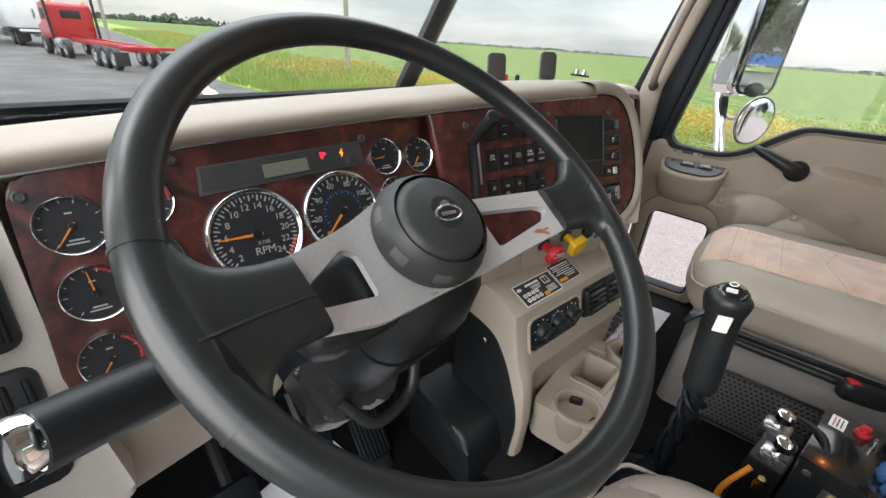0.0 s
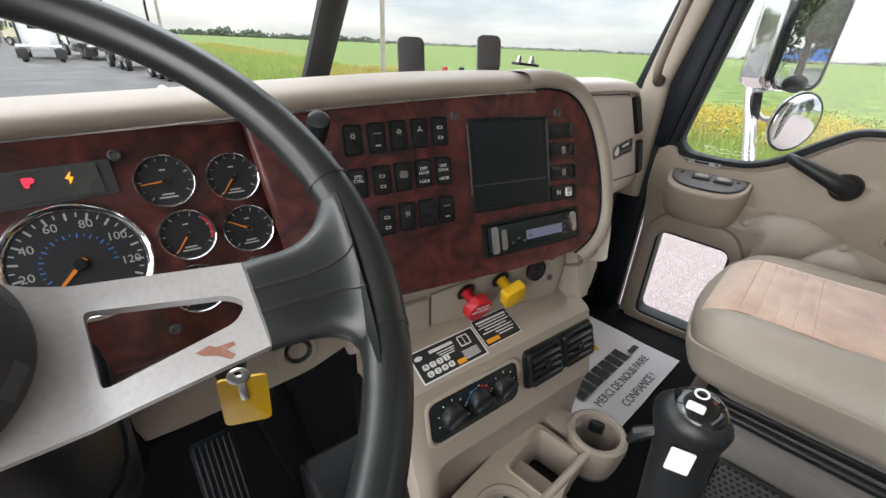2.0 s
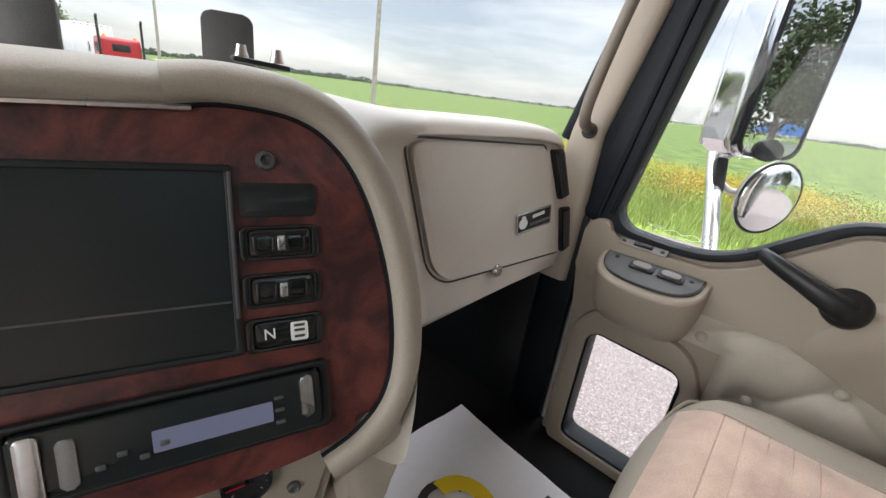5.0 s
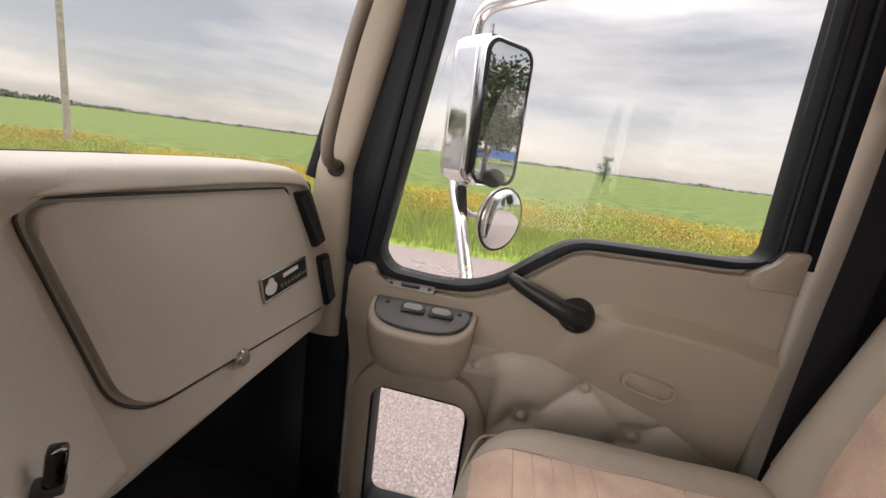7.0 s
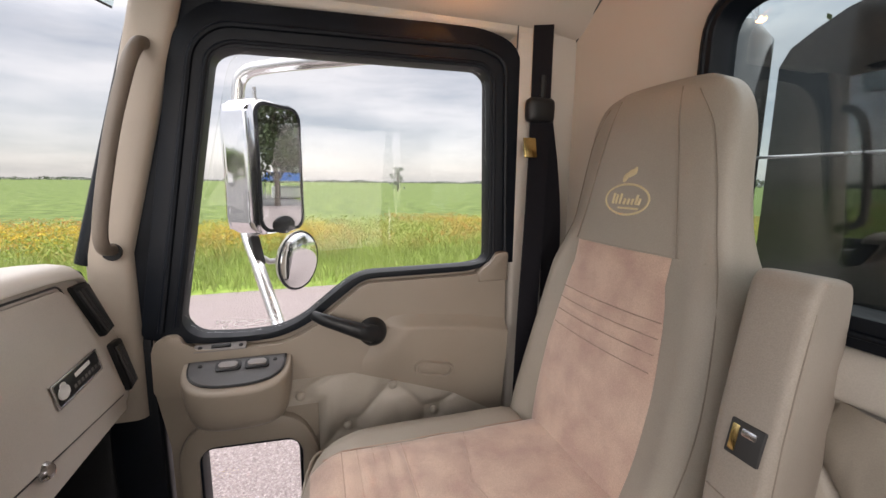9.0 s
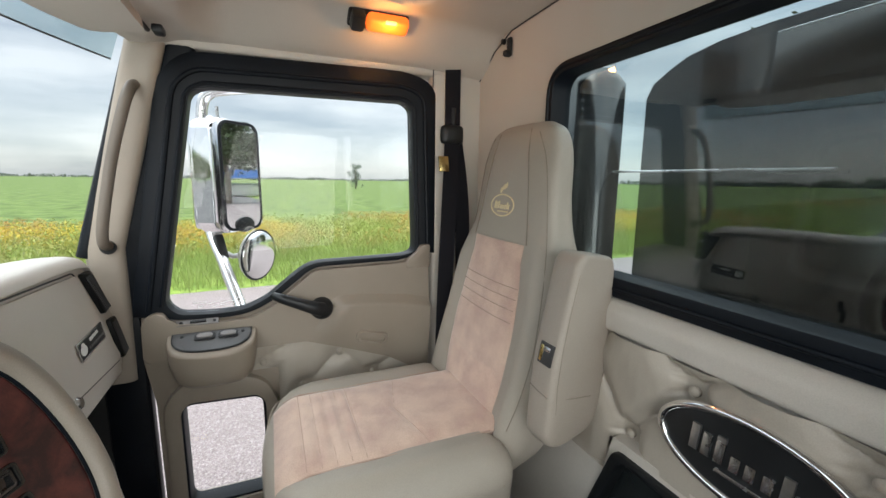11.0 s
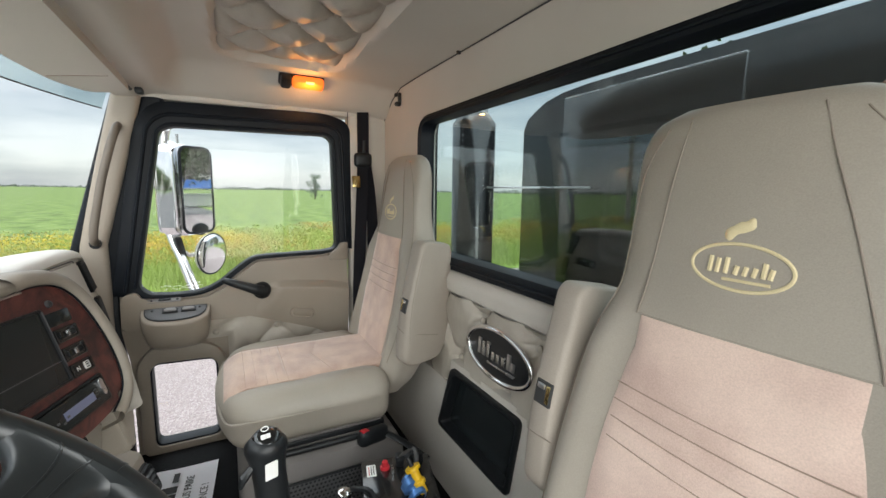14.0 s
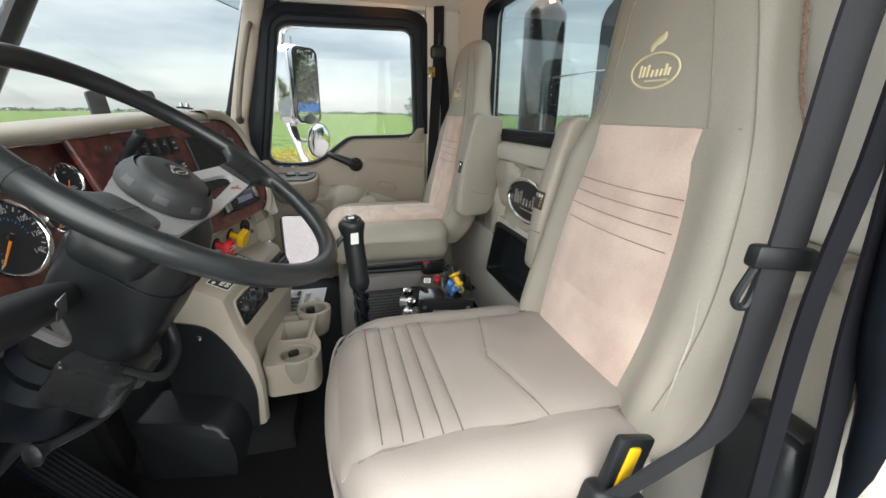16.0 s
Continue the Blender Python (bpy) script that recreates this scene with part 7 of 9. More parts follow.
    for a in arms:
        # folded up behind the bolster: its side outline, drawn in depth and height
        side = rounded([(0.018, 0.066), (0.012, 0.150), (0.000, 0.240), (-0.050, 0.425), (-0.070, 0.440), (-0.170, 0.424), (-0.180, 0.400), (-0.176, 0.200), (-0.150, 0.080), (-0.120, 0.052), (-0.010, 0.046)], [0.02, 0.02, 0.03, 0.01, 0.012, 0.012, 0.01, 0.03, 0.02, 0.02, 0.03], 4)
        # across: how far out, where its front and its rear end, how tall
        xs = ((0.3565, 0.80, 0.90, 0.95), (0.3560, 0.865, 0.94, 0.975), (0.3535, 0.92, 0.965, 0.988), (0.3480, 0.960, 0.985, 0.997), (0.3400, 0.978, 1.0, 1.0), (0.3160, 0.988, 1.0, 1.0), (0.2920, 0.984, 1.0, 1.0), (0.2840, 0.968, 0.985, 0.995), (0.2790, 0.93, 0.96, 0.985), (0.2765, 0.875, 0.92, 0.96))
        mz, ends = 0.24, -0.180
        ay, ax = by_ - (0.036 if a > 0 else 0.008), bx_ - a * (0.043 if a > 0 else 0.0)
        skew = 0.0 if a > 0 else 0.25
        rows = [[Vector((ax + a * (x + skew * (ends * r + (y - ends) * (fr - (1 - r)))), ay + ends * r + (y - ends) * (fr - (1 - r)), bz_ + mz + (z - mz) * k)) for y, z in side] for x, fr, r, k in ((0.3565 - (0.3565 - x) * (0.82 if a > 0 else 1.0), fr, r, k) for x, fr, r, k in xs)]
        ar = part("armrest", loft(rows), M_FLEECE, back, "folded-up padded armrest", angle=70)
        part("notch", box(0.040, 0.012, 0.044, at(ax + a * 0.3200, ay - 0.0070, bz_ + 0.240, 11, 0, 0), 0.002), M_INK, ar)
        part("latch", box(0.010, 0.012, 0.034, at(ax + a * 0.3080, ay - 0.0062, bz_ + 0.240, 11, 0, 0), 0.002), M_BRASS, ar)
        part("latch", box(0.018, 0.012, 0.010, at(ax + a * 0.3250, ay - 0.0062, bz_ + 0.252, 11, 0, 0), 0.002), M_BRUSHED, ar)
        part("arm_seam", tube([Vector((ax + a * (0.3545 + skew * y_), ay + y_, bz_ + h_)) for y_, h_ in ((-0.010, 0.12), (-0.0105, 0.18), (-0.020, 0.25), (-0.036, 0.32), (-0.058, 0.40))], 0.0010, 5), M_SEAM_TAUPE, ar)
        part("arm_seam", tube([Vector((ax + a * (x_ + skew * y_), ay + y_, bz_ + h_)) for x_, y_, h_ in ((0.285, 0.006, 0.165), (0.316, 0.0085, 0.163), (0.341, 0.0065, 0.160), (0.3540, -0.012, 0.156), (0.3568, -0.060, 0.145), (0.3568, -0.120, 0.132))], 0.0012, 5), M_SEAM_TAUPE, ar)
    # a head section that sags to one side
    for ob in [back] + [c for c in back.children_recursive if not c.name.startswith(("armrest", "notch", "latch", "arm_seam"))]:
        for v in ob.data.vertices:
            v.co.x += sag * max(0.0, (v.co.z - bz_ - 0.44) / 0.28) ** 1.2
    return st, fy


seat_p, fy_p = finish_seat(0.590, 0.025, 0.530, "taupe leather passenger seat with a suede middle", True, (-1,), 0.49, (0.617, 0.012, 0.530), M_SUEDE, 0.0)
seat_d, fy_d = finish_seat(-0.590, 0.025, 0.505, "taupe leather driver's seat with a suede back panel and pale cushion", False, (1,), 0.47, (-0.594, 0.020, 0.521), M_SUEDE_PALE, 0.030)

# ---- outside ----
def noise_mat(name, stops, scale, detail=8.0, rough=0.9, bump=0.0, bscale=None, stretch=(1, 1, 1)):
    m = bpy.data.materials.new(name)
    m.use_nodes = True
    n, l = m.node_tree.nodes, m.node_tree.links
    b = n["Principled BSDF"]
    b.inputs["Roughness"].default_value = rough
    b.inputs["Specular IOR Level"].default_value = 0.25
    t, mp_ = n.new("ShaderNodeTexCoord"), n.new("ShaderNodeMapping")
    mp_.inputs["Scale"].default_value = stretch
    a = n.new("ShaderNodeTexNoise")
    a.inputs["Scale"].default_value, a.inputs["Detail"].default_value = scale, detail
    r = n.new("ShaderNodeValToRGB")
    e = r.color_ramp.elements
    e[0].position, e[0].color = stops[0][0], (*stops[0][1], 1)
    e[1].position, e[1].color = stops[-1][0], (*stops[-1][1], 1)
    for p, c in stops[1:-1]:
        k = e.new(p)
        k.color = (*c, 1)
    l.new(t.outputs["Object"], mp_.inputs["Vector"])
    l.new(mp_.outputs["Vector"], a.inputs["Vector"])
    l.new(a.outputs["Fac"], r.inputs["Fac"])
    l.new(r.outputs["Color"], b.inputs["Base Color"])
    if bump:
        q = n.new("ShaderNodeTexNoise")
        q.inputs["Scale"].default_value, q.inputs["Detail"].default_value = bscale or scale * 3, 4.0
        bu = n.new("ShaderNodeBump")
        bu.inputs["Strength"].default_value, bu.inputs["Distance"].default_value = bump, 0.05
        l.new(t.outputs["Object"], q.inputs["Vector"])
        l.new(q.outputs["Fac"], bu.inputs["Height"])
        l.new(bu.outputs["Normal"], b.inputs["Normal"])
    return m


M_FIELD = noise_mat("soybean_field", ((0.38, (0.050, 0.082, 0.015)), (0.5, (0.090, 0.136, 0.028)), (0.63, (0.135, 0.185, 0.046))), 0.8, 12.0, bump=0.5, bscale=5)
M_GRAVEL = noise_mat("wet_gravel", ((0.34, (0.19, 0.155, 0.150)), (0.48, (0.25, 0.208, 0.203)), (0.60, (0.31, 0.262, 0.257)), (0.72, (0.47, 0.41, 0.40))), 52.0, 8.0, 0.7, 1.0, 30)
M_ASPHALT = noise_mat("worn_asphalt", ((0.3, (0.058, 0.058, 0.057)), (0.5, (0.080, 0.079, 0.077)), (0.7, (0.108, 0.106, 0.103))), 0.7, 12.0, 0.75, 0.3, 40)
M_GRASS = noise_mat("roadside_grass", ((0.3, (0.11, 0.17, 0.03)), (0.5, (0.20, 0.30, 0.05)), (0.7, (0.30, 0.38, 0.09))), 3.0, 10.0, 0.9, 0.8, 14)
M_LEAF = mat("tree_leaves", (0.055, 0.085, 0.026), 0.75, var=0.5, vscale=0.6, grain=0.3, gscale=9)
# lighter copy of the tree leaves, with distance haze put into the colour
M_LEAF_HAZE = mat("hazed_green_leaves", (0.125, 0.185, 0.060), 0.8, var=0.45, vscale=0.5, grain=0.3, gscale=9)
# haze over the far woods is mixed into this colour
M_FARTREE = mat("hazed_far_trees", (0.095, 0.130, 0.085), 0.95, var=0.45, vscale=0.05, grain=0.3, gscale=1)
M_BARK = mat("bark", (0.13, 0.105, 0.085), 0.9, var=0.4, vscale=8, grain=0.4, gscale=40)
M_FLOWER = mat("goldenrod_flowers", (0.62, 0.44, 0.035), 0.8, var=0.35, vscale=1.1, color2=(0.50, 0.40, 0.06))
M_RUST = mat("rust_seed_heads", (0.44, 0.20, 0.055), 0.85, var=0.4, vscale=0.8, color2=(0.46, 0.29, 0.07))
M_WEED = mat("roadside_weeds", (0.235, 0.32, 0.065), 0.8, var=0.4, vscale=0.7, color2=(0.30, 0.26, 0.075))
M_WEED2 = mat("tall_grass_blades", (0.25, 0.32, 0.075), 0.8, var=0.3, vscale=1.5)
M_TRUCK_RED = mat("red_truck_paint", (0.42, 0.012, 0.020), 0.3, coat=0.3, var=0.15, vscale=2)
M_TRUCK_WHITE = mat("white_truck_paint", (0.78, 0.78, 0.77), 0.4, var=0.08, vscale=2)
M_TRUCK_CREAM = mat("cream_truck_paint", (0.66, 0.60, 0.42), 0.4, var=0.08, vscale=2)
M_TYRE = mat("tyre_rubber", (0.025, 0.025, 0.026), 0.8, var=0.2)
M_POLE = mat("weathered_pole", (0.42, 0.38, 0.33), 0.85, var=0.3, vscale=5, grain=0.3, gscale=60)
M_TARP = mat("blue_tarpaulin", (0.03, 0.16, 0.55), 0.5, var=0.2)

ground = part("ground", slab(rrect(0, 0, 6000, 6000, 10, 1), GROUND - 0.2, GROUND - 0.02, ID), M_FIELD, smooth=False)
tagged(ground, "flat green soybean field reaching the horizon", "field", kind="structure")
EDGE = [(9.6, -80), (9.5, 0), (8.6, 14), (8.6, 20), (10.5, 28), (15.5, 44), (26, 90), (60, 240)]


def edge_x(y):
    for (xa, ya), (xb, yb) in zip(EDGE, EDGE[1:]):
        if ya <= y <= yb:
            return xa + (xb - xa) * (y - ya) / (yb - ya)
    return EDGE[-1][0]


lot = part("pavement", slab([(-90, -80)] + EDGE + [(-90, 240)], GROUND - 0.05, GROUND, ID), M_ASPHALT, smooth=False)
tagged(lot, "worn grey asphalt lot", "pavement", kind="structure")
gravel = part("gravel_verge", slab([(0.3, -40), (9.55, -40), (9.52, 0), (9.0, 9), (8.0, 13), (4.0, 9.0), (0.3, 7.0)], GROUND - 0.04, GROUND + 0.006, ID), M_GRAVEL, smooth=False)
tagged(gravel, "pale wet gravel beside the truck", "gravel", kind="structure")
verge = part("grass_verge", slab([(x - 0.1, y) for x, y in EDGE] + [(x + 11.0 - 0.02 * max(0, y), y) for x, y in EDGE[::-1]], GROUND - 0.03, GROUND + 0.010, ID), M_GRASS, smooth=False)
tagged(verge, "rough grass strip with wild flowers along the field", "grass", kind="structure")


def tufts(name, n, area, hmin, hmax, material, seed, label, category, w=0.012, bent=0.35, clump=3):
    """Upright blades or stems with small heads, as one mesh."""
    rnd = random.Random(seed)
    verts, faces = [], []
    for _ in range(n):
        x, y = area(rnd)
        for _ in range(clump):
            h = rnd.uniform(hmin, hmax)
            a = rnd.uniform(0, 2 * math.pi)
            bx, by = x + rnd.gauss(0, 0.10), y + rnd.gauss(0, 0.10)
            lx, ly = rnd.gauss(0, bent) * h, rnd.gauss(0, bent) * h
            ww = w * rnd.uniform(0.7, 1.4)
            dx, dy = math.cos(a) * ww, math.sin(a) * ww
            k = len(verts)
            z = GROUND
            verts += [(bx - dx, by - dy, z), (bx + dx, by + dy, z), (bx + lx * 0.4 + dx * 0.8, by + ly * 0.4 + dy * 0.8, z + h * 0.6), (bx + lx * 0.4 - dx * 0.8, by + ly * 0.4 - dy * 0.8, z + h * 0.6), (bx + lx, by + ly, z + h)]
            faces += [(k, k + 1, k + 2, k + 3), (k + 3, k + 2, k + 4)]
    me = bpy.data.meshes.new(name)
    me.from_pydata(verts, [], faces)
    me.materials.append(material)
    ob = new(name, me)
    return tagged(ob, label, category, kind="stuff")


def heads(name, n, area, zmin, zmax, size, material, seed, label, category):
    """Loose small leaf or blossom clumps, as one mesh."""
    rnd = random.Random(seed)
    verts, faces = [], []
    for _ in range(n):
        x, y = area(rnd)
        z = GROUND + rnd.uniform(zmin, zmax)
        s = size * rnd.uniform(0.6, 1.5)
        for _ in range(3):
            k = len(verts)
            c = Vector((x + rnd.gauss(0, s), y + rnd.gauss(0, s), z + rnd.gauss(0, s * 0.6)))
            u = Vector((rnd.gauss(0, 1), rnd.gauss(0, 1), rnd.gauss(0, 1))).normalized() * s
            v = Vector((rnd.gauss(0, 1), rnd.gauss(0, 1), rnd.gauss(0, 1))).normalized() * s * 0.7
            verts += [tuple(c - u), tuple(c + v), tuple(c + u), tuple(c - v)]
            faces.append((k, k + 1, k + 2, k + 3))
    me = bpy.data.meshes.new(name)
    me.from_pydata(verts, [], faces)
    me.materials.append(material)
    return tagged(new(name, me), label, category, kind="stuff")


def strip(d0, d1, y0, y1, p=1.0):
    def f(r):
        y = y0 + (y1 - y0) * r.random() ** p
        return edge_x(y) + r.uniform(d0, d1), y
    return f


tufts("tall_grass", 9000, strip(0.0, 3.6, -16, 20), 0.2, 0.55, M_WEED2, 3, "tall bright green grass along the gravel", "grass", 0.007)
tufts("wild_weeds", 9000, strip(3.0, 11.0, -22, 26), 0.30, 0.80, M_WEED, 4, "mixed wild weeds at the edge of the field", "weeds", 0.009, 0.5)
def patchy(area, seed, level, scale=0.22):
    """Keeps to the patches of a slow noise, so that the plants stand in drifts."""
    def f(r):
        for _ in range(12):
            x, y = area(r)
            if noise.noise(Vector((x * scale * 0.6, y * scale, seed))) > level:
                break
        return x, y
    return f


heads("wild_flowers", 15000, patchy(strip(3.0, 8.5, -22, 26), 5.5, 0.10), 0.25, 0.85, 0.019, M_FLOWER, 5, "drifts of yellow wild flowers at the field's edge", "flowers")
heads("rust_flowers", 26000, patchy(strip(3.6, 11.5, -22, 26), 9.5, 0.02), 0.12, 0.80, 0.020, M_RUST, 15, "drifts of rust-brown seeding weeds at the field's edge", "flowers")
heads("weed_leaves", 26000, strip(3.0, 10.5, -22, 26), 0.10, 0.80, 0.030, M_WEED, 6, "leafy weeds at the field's edge", "weeds")
tufts("far_grass", 7000, strip(0, 10, 20, 110, 1.4), 0.25, 0.7, M_WEED2, 7, "tall grass along the lot's edge", "grass", 0.018)
heads("far_flowers", 1500, patchy(strip(3, 10, 20, 110, 1.4), 3.5, 0.18, 0.12), 0.35, 0.8, 0.045, M_RUST, 8, "rust and yellow flowers along the lot's edge", "flowers")


def tree_line(name, y_of, count, seed, hmin, hmax, label):
    """A far wood: many clumps of small leaves along a line."""
    rnd = random.Random(seed)
    verts, faces = [], []
    for i in range(count):
        x, y = y_of(i / count, rnd)
        h = rnd.uniform(hmin, hmax) * (0.6 + 0.5 * abs(noise.noise(Vector((i * 0.05, seed, 0)))) * 2)
        w = h * rnd.uniform(0.5, 0.9)
        for _ in range(16):
            c = Vector((x + rnd.gauss(0, w * 0.4), y + rnd.gauss(0, w * 0.4), GROUND + h * rnd.uniform(0.05, 0.95)))
            s = w * rnd.uniform(0.18, 0.34)
            k = len(verts)
            for d in ((1, 0, 0), (-1, 0, 0), (0, 1, 0), (0, -1, 0), (0, 0, 1), (0, 0, -1)):
                verts.append(tuple(c + Vector(d) * s * rnd.uniform(0.7, 1.3)))
            for f in ((0, 2, 4), (2, 1, 4), (1, 3, 4), (3, 0, 4), (2, 0, 5), (1, 2, 5), (3, 1, 5), (0, 3, 5)):
                faces.append(tuple(k + q for q in f))
    me = bpy.data.meshes.new(name)
    me.from_pydata(verts, [], faces)
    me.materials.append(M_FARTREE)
    return tagged(new(name, me), label, "trees", kind="stuff")


def ring_line(a0, a1, r0, r1):
    def f(t, rnd):
        a = radians(a0 + (a1 - a0) * t)
        r = r0 + (r1 - r0) * t + rnd.gauss(0, 12)
        return r * math.sin(a), r * math.cos(a)
    return f


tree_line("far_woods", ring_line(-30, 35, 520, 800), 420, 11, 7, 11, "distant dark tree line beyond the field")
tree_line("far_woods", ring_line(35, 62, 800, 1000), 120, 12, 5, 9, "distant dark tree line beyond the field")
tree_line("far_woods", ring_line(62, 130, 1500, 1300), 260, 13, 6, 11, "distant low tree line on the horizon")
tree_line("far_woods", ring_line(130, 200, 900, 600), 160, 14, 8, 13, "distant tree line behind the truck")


def tree(x, y, h, seed, crown_r, label, leaf=0.16, n=5200, leaves=M_LEAF, low=0.45):
    t = thing("tree", label, "tree", (x, y, GROUND))
    rnd = random.Random(seed)
    tb = bmesh.new()
    trunk = [Vector((x + 0.1 * math.sin(k), y + 0.1 * math.cos(k * 1.3), GROUND + h * 0.85 * k / 8)) for k in range(9)]
    tube(trunk, [h * 0.026 * (1 - 0.085 * k) for k in range(9)], 10, bm=tb)
    cents = []
    for k in range(14):
        b = trunk[2 + k % 6]
        a = rnd.uniform(0, 2 * math.pi)
        e = b + Vector((math.cos(a), math.sin(a), rnd.uniform(0.3, 0.9))) * crown_r * rnd.uniform(0.5, 0.95)
        mid = (b + e) / 2 + Vector((0, 0, 0.05 * h))
        tube(spline([b, mid, e], 4), [h * 0.009 * (1 - 0.1 * q) for q in range(9)], 7, bm=tb)
        cents += [mid, e, e + Vector((rnd.gauss(0, 0.4), rnd.gauss(0, 0.4), rnd.uniform(0, 0.8)))]
    part("trunk", tb, M_BARK, t)
    verts, faces = [], []
    cents += [Vector((x + rnd.gauss(0, crown_r * 0.4), y + rnd.gauss(0, crown_r * 0.4), GROUND + h * rnd.uniform(low, 0.98))) for _ in range(22)]
    for _ in range(n):
        c0 = rnd.choice(cents)
        c = c0 + Vector((rnd.gauss(0, 1), rnd.gauss(0, 1), rnd.gauss(0, 0.8))) * crown_r * 0.17
        u = Vector((rnd.gauss(0, 1), rnd.gauss(0, 1), rnd.gauss(0, 1))).normalized() * leaf * rnd.uniform(0.6, 1.3)
        v = u.orthogonal().normalized() * leaf * rnd.uniform(0.4, 0.7)
        k = len(verts)
        verts += [tuple(c - u), tuple(c + v), tuple(c + u), tuple(c - v)]
        faces.append((k, k + 1, k + 2, k + 3))
    me = bpy.data.meshes.new("crown")
    me.from_pydata(verts, [], faces)
    me.materials.append(leaves)
    cr = new("crown", me)
    cr.parent = t
    cr.matrix_basis = t.matrix_basis.inverted()
    return t


# this tree's leaves are paled for the haze at its distance
tree(110, -20.5, 6.5, 21, 1.6, "small lone tree standing in the field", 0.12, 2200, mat("hazed_far_leaves", (0.15, 0.185, 0.14), 0.95, var=0.3, vscale=1), 0.12)
for k, (x, y, h) in enumerate(((0.5, 92, 11), (4.5, 98, 13), (8.0, 95, 10), (-4.0, 96, 12), (11.5, 104, 8), (-9.0, 92, 10))):
    tree(x, y, h, 30 + k, h * 0.42, "leafy green tree behind the parked trucks", 0.34, 3200, M_LEAF_HAZE)
for k, (x, y, h) in enumerate(((9.5, -24, 8), (13.5, -31, 10.5), (5.5, -40, 11), (18.0, -44, 12), (-3.0, -46, 12))):
    tree(x, y, h, 40 + k, h * 0.40, "tall leafy tree beside the lot behind the truck", 0.24, 4200)


def pole(x, y, h, label, r=0.11):
    p = thing("utility_pole", label, "pole", (x, y, GROUND))
    part("post", tube([Vector((x, y, GROUND - 0.2)), Vector((x + 0.1, y, GROUND + h))], [r, r * 0.7], 12), M_POLE, p)
    part("arm", box(0.10, 1.6, 0.10, at(x + 0.1, y, GROUND + h - 0.5), 0.01), M_POLE, p)
    return p


pole(17.0, 22.0, 10.0, "pale weathered utility pole at the field's edge", 0.16)
pole(17.2, 65.0, 11.0, "grey utility pole beside the parked trucks", 0.20)
pole(3.5, 80.0, 11.0, "grey lamp pole behind the parked trucks", 0.14)


def tyre_pair(M, parent, r=0.5, w=0.28):
    t = part("wheel", lathe([(0.0, -w / 2 + 0.06), (r * 0.55, -w / 2 + 0.06), (r * 0.58, -w / 2), (r * 0.92, -w / 2), (r, -w / 2 + 0.05), (r, w / 2 - 0.05), (r * 0.92, w / 2), (r * 0.58, w / 2), (r * 0.55, w / 2 - 0.06), (0, w / 2 - 0.06)], M, 22), M_TYRE, parent)
    part("rim", lathe([(0.0, -w / 2 + 0.03), (r * 0.25, -w / 2 + 0.02), (r * 0.30, -w / 2 + 0.05), (r * 0.52, -w / 2 - 0.005), (r * 0.57, -w / 2 - 0.005), (r * 0.57, w / 2 + 0.005), (r * 0.3, w / 2 - 0.05), (0, w / 2 - 0.03)], M, 22), M_BRUSHED, t)


